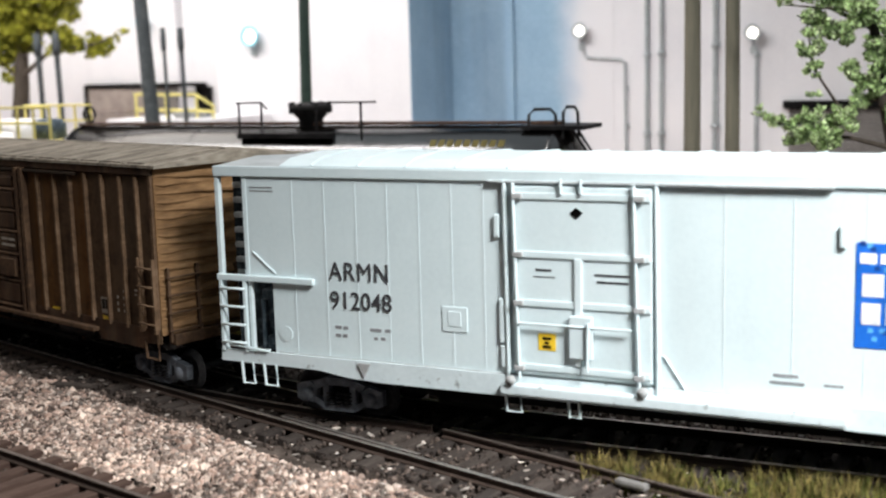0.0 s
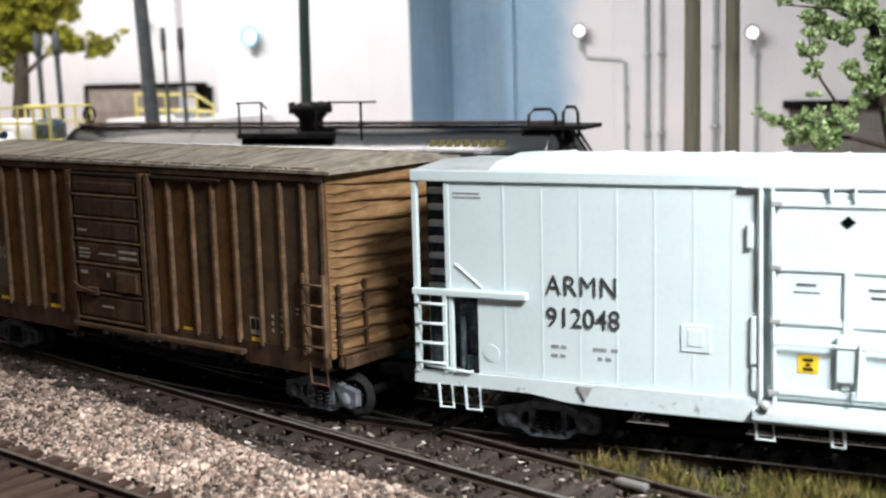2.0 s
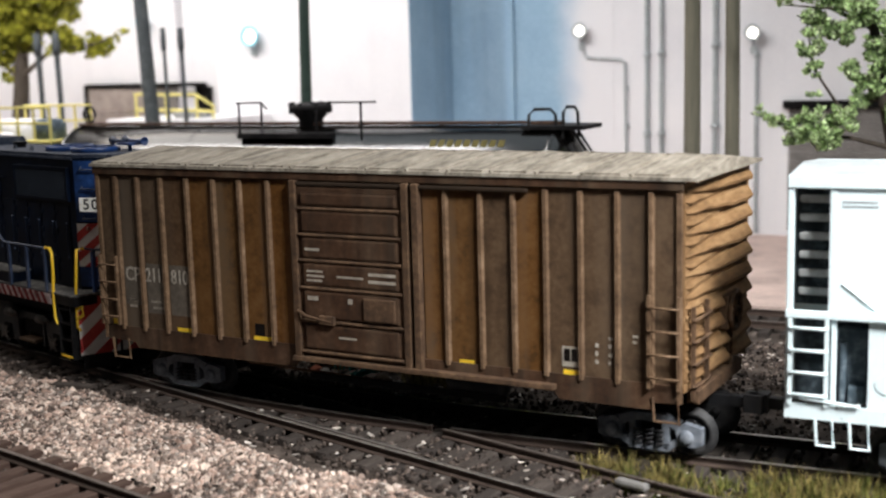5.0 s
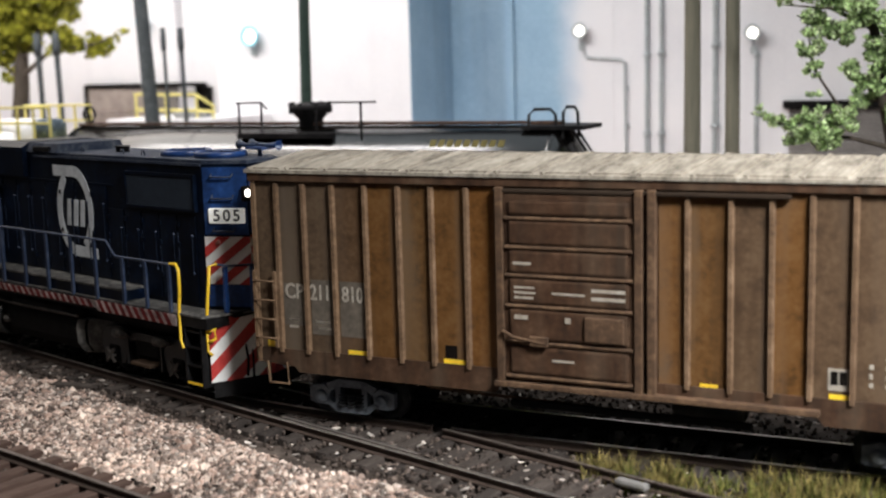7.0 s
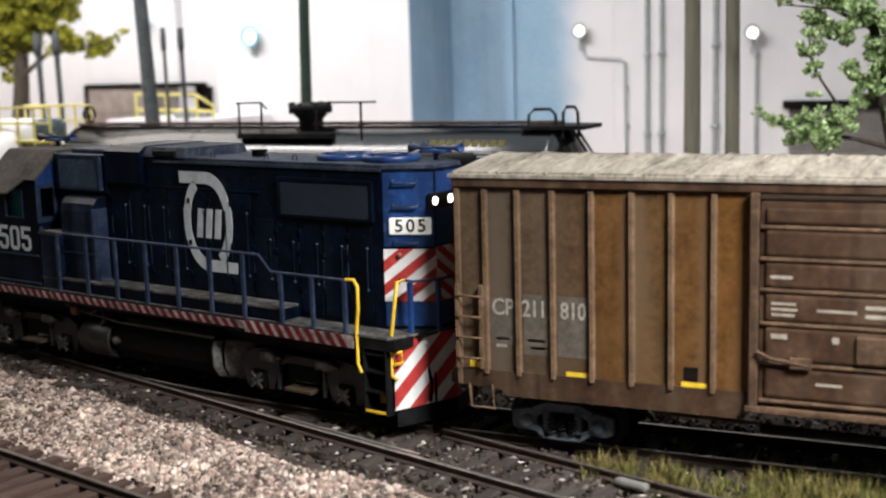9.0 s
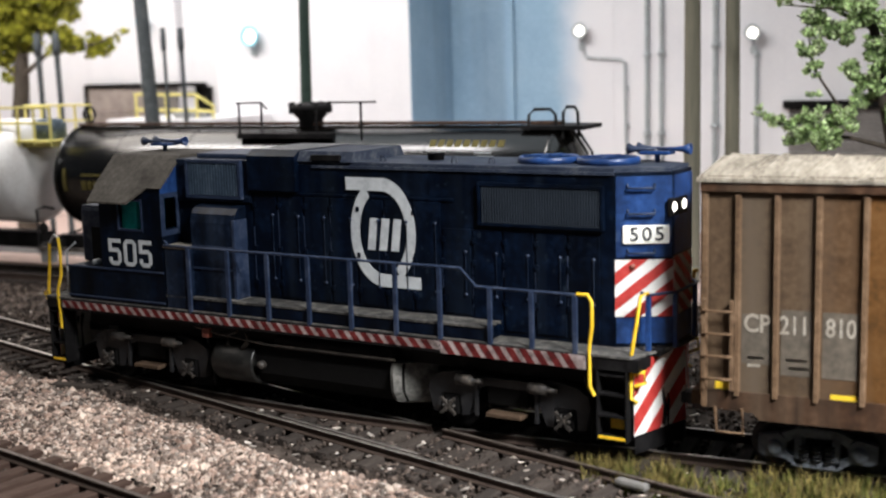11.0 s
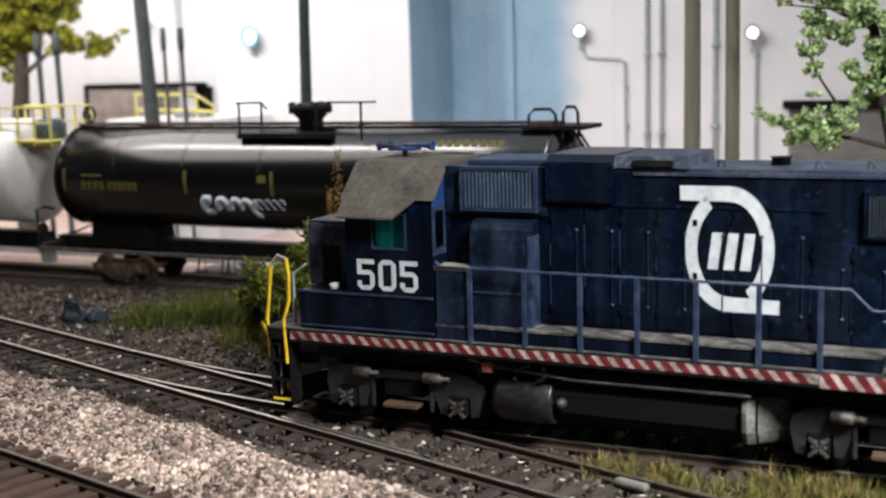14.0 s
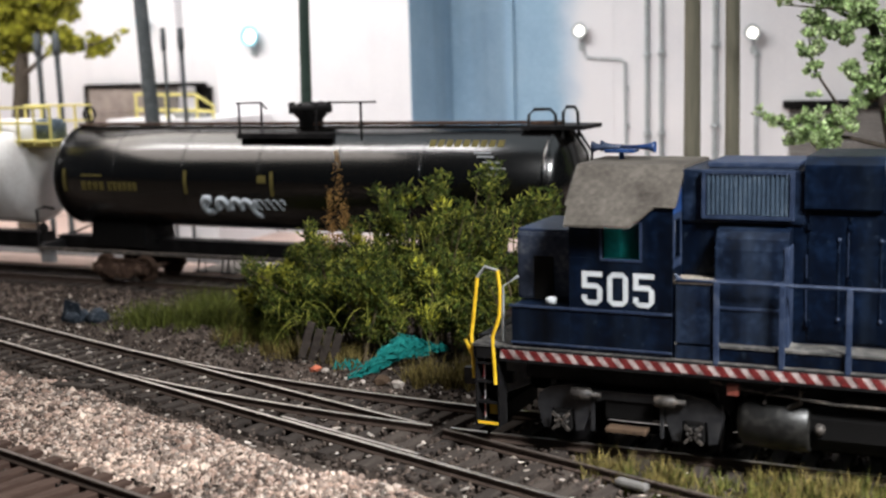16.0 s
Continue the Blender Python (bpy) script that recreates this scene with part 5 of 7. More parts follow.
    # bevelled nose: stripes, number boards, lights, grab irons
    for s in (-1, 1):
        p, q = ((6.2, -.93), (7.08, -.45)) if s < 0 else ((7.08, .45), (6.2, .93))
        slanted_face(loco, p, q, 2.42, 3.42, 4, .78, "nose_stripes", 1 if s < 0 else -1)
        dx, dy = q[0] - p[0], q[1] - p[1]
        m = Matrix.Translation((p[0], p[1], 0)) @ Matrix.Rotation(math.atan2(dy, dx), 4, "Z")
        # Brighter blue on the bevels puts the light on this end into colour.
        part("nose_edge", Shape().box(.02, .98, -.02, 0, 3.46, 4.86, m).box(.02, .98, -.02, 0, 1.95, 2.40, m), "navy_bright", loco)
        board = part("number_board", Shape().box(.13, .93, -.08, -.01, 3.70, 4.02, m, bev=.036), "board_glow", loco, "lit white number board")
        turn = Matrix.Translation([c * S for c in (p[0], p[1], 0)]) @ Matrix.Rotation(math.atan2(dy, dx), 4, "Z") @ at(.54, -.088, 3.86, 90, 0, 0)
        letters("505", .34, "letter_black", board, turn, width=.58, spacing=1.25)
        for z in (4.72, 4.28, 3.60):
            part("grab_iron", Shape().tube([m @ Vector((.22, -.01, z)), m @ Vector((.22, -.1, z - .06)), m @ Vector((.68, -.1, z - .06)), m @ Vector((.68, -.01, z))], .022, 6), "navy_edge", loco)
        part("class_light", Shape().lathe([(.06, 0), (.05, -.06)], "y", 10, m @ Matrix.Translation((.3, 0, 3.3))), "marker_red", loco)
    slanted_face(loco, (7.08, -.45), (7.08, .45), 2.42, 3.46, 5, .62, "nose_stripes", -1)
    # The flat of the nose is painted as lit, like the bevels.
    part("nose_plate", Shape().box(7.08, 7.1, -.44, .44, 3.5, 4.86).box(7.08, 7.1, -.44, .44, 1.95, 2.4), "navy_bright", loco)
    part("headlight_box", Shape().box(7.02, 7.11, -.60, .18, 4.16, 4.48, bev=.03), "frame_black", loco)
    for yy in (-.48, .0):
        part("headlight", Shape().lathe([(.07, 7.09), (.082, 7.11), (.07, 7.125), (.02, 7.13)], "x", 16, Matrix.Translation((0, yy, 4.33))), "lamp_glow", loco, "round lit headlight")
    # logo on the hood: open ring with flags and three slanted marks
    y = -.966
    def arc(a0, a1, n=22):
        sh = Shape()
        for k in range(n):
            a, b = (radians(a0 + (a1 - a0) * q / n) for q in (k, k + 1))
            sh.prism([(1.44 + rx * math.cos(t), 3.665 + rz * math.sin(t)) for t, rx, rz in ((a, .74, 1.055), (b, .74, 1.055), (b, .535, .80), (a, .535, .80))], y, y + .012)
        return sh

    logo = part("logo", arc(90, -58), "letter_white", loco, "white ring logo with bars")
    part("logo_ring", arc(122, 270), "letter_white", logo)
    part("logo_flag", Shape().prism([(.62, 4.47), (1.438, 4.467), (1.438, 4.72), (.61, 4.72)], y, y + .012), "letter_white", logo)
    part("logo_flag", Shape().prism([(1.442, 2.61), (2.27, 2.61), (2.27, 2.84), (1.442, 2.863)], y, y + .012), "letter_white", logo)
    for k in range(3):
        x = 1.08 + k * .27
        part("logo_bar", Shape().prism([(x, 3.32), (x + .17, 3.32), (x + .25, 3.94), (x + .08, 3.94)], y, y + .012), "letter_white", logo)
    # roof fittings
    for x in (4.52, 5.70):
        fan(loco, x, 0, 5.0, .57)
    part("roof_hatch", Shape().box(-3.4, -1.9, -.7, .7, 5.0, 5.1, bev=.03), "navy_edge", loco, "raised blue roof hatch")
    horn(loco, 6.45, .45, 5.12, -1)
    horn(loco, -5.15, .2, 5.16, -1)
    part("exhaust_stack", Shape().lathe([(.16, 4.98), (.16, 5.12), (.2, 5.14), (.12, 5.14)], "z", 14, Matrix.Translation((2.1, 0, 0))), "frame_black", loco)
    for x in (1.2, 2.8, 3.6):
        part("lifting_eye", Shape().tube([(x - .06, -.5, 5.0), (x - .04, -.5, 5.1), (x + .04, -.5, 5.1), (x + .06, -.5, 5.0)], .02, 5), "roof_navy", loco)
    # fuel tank, reservoirs, piping
    tank = [(-1.30, 1.20), (-1.36, 1.0), (-1.34, .66), (-1.2, .44), (-.9, .34), (.9, .34), (1.2, .44), (1.34, .66), (1.36, 1.0), (1.30, 1.20)]
    ft = part("fuel_tank", Shape().prism([(a * .93, b) for a, b in tank], -2.0, 2.0, "yz"), "pitch", loco, "black fuel tank")
    n = len(tank)
    rings = [(x, y * k, z0 + (z - z0) * kz) for x, k, z0, kz in ((1.76, 1.0, .8, 1.0), (1.84, 1.02, .82, 1.02), (2.46, .55, .80, .98)) for y, z in tank]
    # The end's lit look comes from its pale colour.
    part("tank_end", Shape().add(rings, [(j * n + i, j * n + (i + 1) % n, (j + 1) * n + (i + 1) % n, (j + 1) * n + i) for j in (0, 1) for i in range(n)] + [tuple(range(2 * n, 3 * n))]), "dust_pale", ft, "dusty swept tank end, paled for the light on it")
    part("end_drum", Shape().lathe([(.10, -2.78), (.34, -2.74), (.44, -2.6), (.44, -1.62), (.40, -1.56), (.36, -1.60), (.10, -1.60)], "x", 28, Matrix.Translation((0, -1.02, .80))), "tank_dusty", ft, "dusty black cylindrical tank")
    part("filler", Shape().lathe([(.05, -1.40), (.09, -1.36), (.09, -1.22)], "y", 14, Matrix.Translation((-1.42, 0, .84))).tube([(-1.9, -1.3, 1.15), (-1.72, -1.38, 1.28), (-1.7, -1.38, 1.5)], .05).tube([(-2.3, -1.3, 1.2), (-2.25, -1.36, 1.4), (-2.0, -1.36, 1.5)], .04), "truck_light", ft)
    part("air_reservoir", Shape().lathe([(.05, -1.1), (.16, -1.0), (.16, 1.7), (.05, 1.8)], "x", 16, Matrix.Translation((0, -1.2, 1.36))), "frame_black", loco)
    part("pipe", Shape().tube([(-3.2, -1.3, 1.5), (-2.6, -1.35, 1.42), (-1.2, -1.38, 1.3), (1.9, -1.38, 1.3)], .03, 6), "truck_light", loco)
    part("drain_valve", Shape().box(-2.9, -2.7, -1.42, -1.3, 1.3, 1.5, bev=.03), "marker_red", loco)
    me = wheelset("wheelset", .50)
    loco_truck(loco, -4.66, me)
    loco_truck(loco, 4.16, me)
    return loco


# ---- ground and tracks ----
def off_main(x, y):
    """Metres towards the camera from the main line's centre, and from the front line's centre (positive towards the camera)."""
    mx, my, _ = track(-ARC)
    a = (x - mx) * math.sin(TH) + (y - my) * math.cos(TH)
    fx, fy, h = front_line(0)
    b = -(x - fx) * math.sin(h) + (y - fy) * math.cos(h)
    return -a, -b


def ground_z(x, y):
    a, b = off_main(x, y)
    z = -0.30 + 0.035 * noise.noise(Vector((x * .7, y * .7, 0))) + 0.02 * noise.noise(Vector((x * 2.3, y * 2.3, 5)))
    if a > 1.5 and b < -1.4:
        u = (a - 1.5) / max(.1, (a - 1.5) + (-1.4 - b))
        z += 0.16 * math.sin(math.pi * min(max(u, 0), 1)) + .03
    if y > 3:
        z += 0.10 * min(1, (y - 3) / 3) * (1 if y < 8.4 else max(0, 1 - (y - 8.4)))
    return z


def ground():
    sh = Shape()
    xs = [-95, -80, -62] + [-46 + .5 * i for i in range(125)] + [24, 40, 60]
    ys = [-40, -32, -24] + [-16 + .5 * i for i in range(58)] + [16, 20, 30, 45, 60]
    vs = [(x, y, ground_z(x, y)) for y in ys for x in xs]
    w = len(xs)
    sh.add(vs, [(j * w + i, j * w + i + 1, (j + 1) * w + i + 1, (j + 1) * w + i) for j in range(len(ys) - 1) for i in range(w - 1)], True)
    tagged(part("ground", sh, "soil"), "dark brown dirt ground with cinders", "ground", kind="structure")
    tagged(part("pale_yard", Shape().box(-90, 40, 12.9, 60, -.35, -.12), "pale_ground"), "pale pinkish dusty yard surface", "ground", kind="structure")
    tagged(part("road", Shape().box(-90, -17.5, 14.7, 17.6, -.2, -.10, bev=.02), "asphalt"), "grey asphalt service road", "road", kind="structure")
    tagged(part("pavement", Shape().box(-17.4, -4, 13.0, 15.6, -.2, -.06, bev=.02), "concrete"), "grey concrete loading apron", "pavement", kind="structure")


def rail_mesh(line, s0, s1, side, head="rail_head", step=1.0, drop=0.0, taper=False):
    prof = [(-.075, -.17), (.075, -.17), (.075, -.15), (.014, -.12), (.014, -.05), (.045, -.035), (.045, -.006), (.034, 0), (-.034, 0), (-.045, -.006), (-.045, -.035), (-.014, -.05), (-.014, -.12), (-.075, -.15)]
    sh, k, n = Shape(), 14, max(2, int((s1 - s0) / step))
    vs, faces = [], []
    for i in range(n + 1):
        s = s0 + (s1 - s0) * i / n
        x, y, h = line(s)
        f = min(1, .25 + (s - s0) / 2.5) if taper else 1
        for a, z in prof:
            o = side * GAUGE / 2 + a * f
            vs.append((x - math.sin(h) * o, y + math.cos(h) * o, z - drop))
    for i in range(n):
        faces += [(i * k + j, i * k + (j + 1) % k, (i + 1) * k + (j + 1) % k, (i + 1) * k + j) for j in range(k)]
    sh.add(vs, faces)
    sh.mi = [1 if (q % k) in (6, 7, 8) else 0 for q in range(len(faces))]
    sh.add(vs[:k], [tuple(range(k))])
    sh.add(vs[-k:], [tuple(reversed(range(k)))])
    return sh


def lay_track(name, label, rails, ties, wood="tie"):
    tr = thing(name, label, "railway track", kind="structure")
    for line, s0, s1, side, head, drop, taper in rails:
        part("rail", rail_mesh(line, s0, s1, side, head, 1.0, drop, taper), ["rail_side", head], tr, "steel rail with worn head")
    rnd = random.Random(len(ties))
    cache = {}
    for x, y, h, half in ties:
        key = round(half * 5) / 5
        if key not in cache:
            cache[key] = [Shape().box(-.13, .13, -key, key, -.17, 0, bev=.02).mesh("tie") for _ in range(2)]
        part("tie", rnd.choice(cache[key]), wood, tr, "", at(x + rnd.uniform(-.03, .03), y, -.165 + rnd.uniform(-.02, .01), rnd.uniform(-.6, .6), rnd.uniform(-.8, .8), math.degrees(h) + rnd.uniform(-1.6, 1.6)))
    return tr


def tracks():
    ties = []
    for i in range(40):
        x, y, h = main_line(-34 + i * .54)
        ties.append((x, y, h, 1.35))
    for i in range(26):
        s = -12.4 + i * .54
        x, y, h = main_line(s)
        bx, by, bh = track(s)
        ex = bx - x, by - y
        gap = math.hypot(*ex)
        ties.append((x + ex[0] / 2, y + ex[1] / 2, (h + bh) / 2, 1.35 + gap / 2))
    for i in range(34):
        x, y, h = main_line(1.7 + i * .54)
        ties.append((x, y, h, 1.35))
    for i in range(30):
        x, y, h = track(1.9 + i * .54)
        ties.append((x, y, h, 1.35))
    lay_track("railway_switch", "worn railway switch with dark ties and bright rails",
              [(main_line, -34, 24, -1, "rail_head", 0, False), (track, -34, 26, 1, "rail_head", 0, False),
               (main_line, -ARC + 2.6, -1.7, 1, "rail_head", .004, True), (track, -ARC + 2.6, -1.7, -1, "rail_head", .006, True),
               (main_line, -1.3, 24, 1, "rail_dull", .002, False), (track, -1.3, 26, -1, "rail_head", .004, False),
               (lambda s: tuple(np.add(main_line(s), (.05 * .3, .16, 0))), -4.4, -.6, -1, "rail_head", .01, False)], ties)
    lay_track("railway_track", "yard track with rusty rails and dark ties", [(yard_line, -60, 26, 1, "rail_dull", 0, False), (yard_line, -60, 26, -1, "rail_dull", 0, False)],
              [(-34 + i * .6, 11.15, 0, 1.35) for i in range(70)])
    lay_track("railway_track", "foreground track with brown ties and dull rails", [(front_line, -20, 22, 1, "rail_dull", 0, False), (front_line, -20, 22, -1, "rail_dull", 0, False)],
              [(*front_line(-8 + i * .54), 1.35) for i in range(34)], "tie_brown")


ICO = [(0, 0, 1), (.894, 0, .447), (.276, .851, .447), (-.724, .526, .447), (-.724, -.526, .447), (.276, -.851, .447), (.724, .526, -.447), (-.276, .851, -.447), (-.894, 0, -.447), (-.276, -.851, -.447), (.724, -.526, -.447), (0, 0, -1)]
ICO_F = [(0, 1, 2), (0, 2, 3), (0, 3, 4), (0, 4, 5), (0, 5, 1), (1, 6, 2), (2, 7, 3), (3, 8, 4), (4, 9, 5), (5, 10, 1), (6, 7, 2), (7, 8, 3), (8, 9, 4), (9, 10, 5), (10, 6, 1), (11, 7, 6), (11, 8, 7), (11, 9, 8), (11, 10, 9), (11, 6, 10)]


def swarm(name, verts, faces, places, mat, parent=None, seed=1, jitter=0.0):
    """One mesh of many copies of a small piece; places are rows x, y, z, sx, sy, sz, turn x, turn y, turn z."""
    rng = np.random.default_rng(seed)
    base, P = np.array(verts, float), np.array(places, float)
    n, k = len(P), len(base)
    v = base[None] * np.ones((n, 1, 1))
    if jitter:
        v = v * (1 + rng.uniform(-jitter, jitter, (n, k, 1)))
    v = v * P[:, None, 3:6]
    for axis in range(3):
        c, s = np.cos(P[:, 6 + axis])[:, None], np.sin(P[:, 6 + axis])[:, None]
        a, b = [(1, 2), (2, 0), (0, 1)][axis]
        va, vb = v[..., a].copy(), v[..., b].copy()
        v[..., a], v[..., b] = va * c - vb * s, va * s + vb * c
    v = (v + P[:, None, :3]) * S
    f = (np.array(faces)[None] + (np.arange(n) * k)[:, None, None]).reshape(-1, len(faces[0]))
    me = bpy.data.meshes.new(name)
    me.from_pydata(v.reshape(-1, 3).tolist(), [], f.tolist())
    return part(name, me, mat, parent)


def loose_ground():
    rng = np.random.default_rng(3)
    rows = []
    while len(rows) < 26000:
        x, y = rng.uniform(-17, 3.5), rng.uniform(-8.5, 3.5)
        a, b = off_main(x, y)
        edge = 1.75 + .7 * noise.noise(Vector((x * .5, y * .5, 9)))
        thin = .75 + .9 * noise.noise(Vector((x * .9, y * .9, 21))) + .25 * noise.noise(Vector((x * 3, y * 3, 4))) - .25 * max(0, -9 - x) / 4
        if a > edge and b < -1.25 and rng.random() < thin + .15:
            r = rng.uniform(.016, .044) * (1.0 + 1.3 * rng.random() ** 5)
            rows.append((x, y, ground_z(x, y) + r * .3, r * rng.uniform(.8, 1.3), r * rng.uniform(.7, 1.2), r * rng.uniform(.5, .9), *rng.uniform(0, 6.28, 3)))
    tagged(swarm("gravel", ICO, ICO_F, rows, "gravel", jitter=.42), "mixed pink and grey gravel between the tracks", "gravel", kind="stuff")
    rows = []
    while len(rows) < 20000:
        x, y = rng.uniform(-24, 8), rng.uniform(-5.5, 9)
        a, b = off_main(x, y)
        if a > 1.7 and b < -1.5:
            continue
        r = rng.uniform(.02, .06)
        rows.append((x, y, ground_z(x, y) + r * .3 + (.09 if abs(a) < 1.6 and b < -2 else .02), r * 1.2, r, r * .6, *rng.uniform(0, 6.28, 3)))
    tagged(swarm("cinders", ICO, ICO_F, rows, "clod", jitter=.25, seed=4), "dark brown cinders and clods of dirt", "cinders", kind="stuff")
    rows = []
    while len(rows) < 2200:
        x, y = rng.uniform(-24, 5), rng.uniform(-5, 9.5)
        a, b = off_main(x, y)
        r = rng.uniform(.02, .06)
        rows.append((x, y, max(ground_z(x, y), -.19 if abs(a) < 1.5 else -1) + r * .35, r * rng.uniform(.8, 2.4), r, r * .4, *rng.uniform(-.3, .3, 2), rng.uniform(0, 6.28)))
    tagged(swarm("litter", ICO, ICO_F, rows, "litter", jitter=.25, seed=5), "scattered pale chips and scraps of paper", "litter", kind="stuff")
    # ballast edges along the far side of the yard
    rows = []
    for _ in range(2600):
        x, y = rng.uniform(-36, -6), rng.uniform(8.6, 9.9)
        r = rng.uniform(.03, .08)
        rows.append((x, y, -.25, r, r, r * .7, *rng.uniform(0, 6.28, 3)))
    tagged(swarm("ballast", ICO, ICO_F, rows, "clod", jitter=.25, seed=6), "dark ballast beside the yard track", "ballast", kind="stuff")


BLADE = [(-.5, 0, 0), (.5, 0, 0), (.32, .12, .55), (-.32, .12, .55), (.0, .42, 1.0)]
BLADE_F = [(0, 1, 2), (0, 2, 3), (3, 2, 4)]
LEAF = [(0, 0, 0), (.42, .1, .35), (.0, -.06, .55), (-.42, .1, .35), (0, .16, 1.0)]
LEAF_F = [(0, 1, 2), (0, 2, 3), (1, 4, 2), (2, 4, 3)]


def grass_patch(name, label, spots, n, tall, mat, seed):
    """Blades in tufts; spots are rows x, y, radius."""
    rng = np.random.default_rng(seed)
    rows = []
    for _ in range(n // 14):
        cx, cy, r = spots[rng.integers(len(spots))]
        tx, ty = cx + rng.normal(0, r * .5), cy + rng.normal(0, r * .5)
        k = rng.uniform(.5, 1.15)
        for _ in range(14):
            x, y = tx + rng.normal(0, .07), ty + rng.normal(0, .07)
            h = tall * k * rng.uniform(.55, 1.15)
            rows.append((x, y, ground_z(x, y) - .02, rng.uniform(.018, .035), h * .8, h, rng.normal(0, .25), rng.normal(0, .25), rng.uniform(0, 6.28)))
    return tagged(swarm(name, BLADE, BLADE_F, rows, mat, seed=seed), label, "grass", kind="stuff")


def leaf_rows(rng, clumps, n, size, slim=1.0):
    """Leaves round clump centres (x, y, z, radius)."""
    rows = []
    w = np.array([c[3] ** 2 for c in clumps])
    pick = rng.choice(len(clumps), n, p=w / w.sum())
    for i in pick:
        cx, cy, cz, r = clumps[i]
        d = rng.normal(0, 1, 3)
        d /= np.linalg.norm(d)
        q = r * rng.uniform(.35, 1.0) ** .6
        k = size * rng.uniform(.6, 1.4)
        rows.append((cx + d[0] * q, cy + d[1] * q, cz + d[2] * q, k * slim, k, k * 1.2 / slim ** .7, rng.uniform(-1.2, 1.2), rng.uniform(-1.2, 1.2), rng.uniform(0, 6.28)))
    return rows


def bush():
    b = thing("bush", "overgrown green roadside bush with brown sprigs", "bush")
    rng = np.random.default_rng(11)
    masses = [(-9.7, 5.7, .8, 1.0, 1.2), (-8.9, 5.6, .9, 1.1, 1.7), (-8.3, 4.9, .9, 1.0, 1.9), (-7.9, 5.4, 1.4, 1.1, 2.2), (-6.9, 5.8, 1.8, 1.2, 2.9), (-6.0, 5.6, 1.7, 1.2, 3.1), (-5.0, 5.9, 2.0, 1.2, 3.5), (-4.3, 6.0, 2.1, 1.2, 4.1), (-3.5, 6.2, 2.0, 1.2, 3.9), (-2.6, 6.4, 1.8, 1.1, 3.5), (-1.8, 6.6, 1.8, 1.1, 3.7),
              (-7.3, 4.5, .9, .9, 1.6), (-5.6, 4.4, 1.0, 1.0, 1.9), (-4.4, 4.6, 1.1, 1.0, 2.3), (-3.3, 4.7, 1.1, 1.0, 2.2)]
    stems = []
    clumps = []
    for x, y, z, r, top in masses:
        for k in range(9):
            tx, ty = x + rng.normal(0, r * .55), y + rng.normal(0, r * .5)
            tz = top * rng.uniform(.55, 1.05)
            bx, by = x + rng.normal(0, .3), y + rng.normal(0, .25)
            mid = ((bx + tx) / 2 + rng.normal(0, .15), (by + ty) / 2 + rng.normal(0, .15), tz * .55)
            stems.append([(bx, by, -.3), mid, (tx, ty, tz)])
            for f in (.35, .55, .75, .92, 1.0):
                p = [mid[i] + ((tx, ty, tz)[i] - mid[i]) * (f - .5) * 2 if f > .5 else (bx, by, 0)[i] + (mid[i] - (bx, by, 0)[i]) * f * 2 for i in range(3)]
                clumps.append((p[0] + rng.normal(0, .12), p[1] + rng.normal(0, .12), max(.1, p[2]), rng.uniform(.18, .42) * (1.15 - .35 * f)))
    sh = Shape()
    for s in stems:
        sh.tube(s, [.035, .025, .008], 5)
    part("thicket", sh, "twig", b, "thin brown stems")
    swarm("foliage", LEAF, LEAF_F, leaf_rows(rng, clumps, 44000, .080, .6), "leaf", b, 12)
    swarm("foliage", LEAF, LEAF_F, leaf_rows(rng, clumps, 19000, .095, .5), "leaf_olive", b, 13)
    # pale young growth on a few shoots
    shoots = [clumps[i] for i in rng.choice(len(clumps), 70, replace=False)]
    swarm("young_growth", LEAF, LEAF_F, leaf_rows(rng, [(x, y - .1, z + .1, r * .8) for x, y, z, r in shoots], 3600, .095, .5), "leaf_yellow", b, 15)
    # long arching tendrils over the foliage
    tend = Shape()
    for k in range(110):
        x, y, z, r, top = masses[rng.integers(len(masses))]
        a = rng.uniform(0, 6.28)
        p0 = np.array([x, y - .5, top * rng.uniform(.3, .9)])
        d = np.array([math.cos(a), -abs(math.sin(a)) * .6, .6])
        tend.tube([tuple(p0 + d * t * .5 + np.array([0, 0, -.28 * t * t])) for t in (0, .5, 1, 1.5, 2)], [.014, .013, .012, .01, .005], 4)
    part("vine", tend, "leaf_olive", b)
    sprig = []
    for x, y, z0, z1 in ((-7.25, 5.6, 2.6, 4.7), (-7.45, 5.5, 2.2, 3.7), (-7.0, 5.4, 2.4, 3.4)):
        for k in range(220):
            f = rng.random()
            s = .16 * (1 - f * .8)
            sprig.append((x + rng.normal(0, s), y + rng.normal(0, s), z0 + (z1 - z0) * f, .05, .05, .09, *rng.uniform(-1, 1, 2), rng.uniform(0, 6.28)))
    swarm("seed_spray", LEAF, LEAF_F, sprig, "leaf_rust", b, 14)
    return b


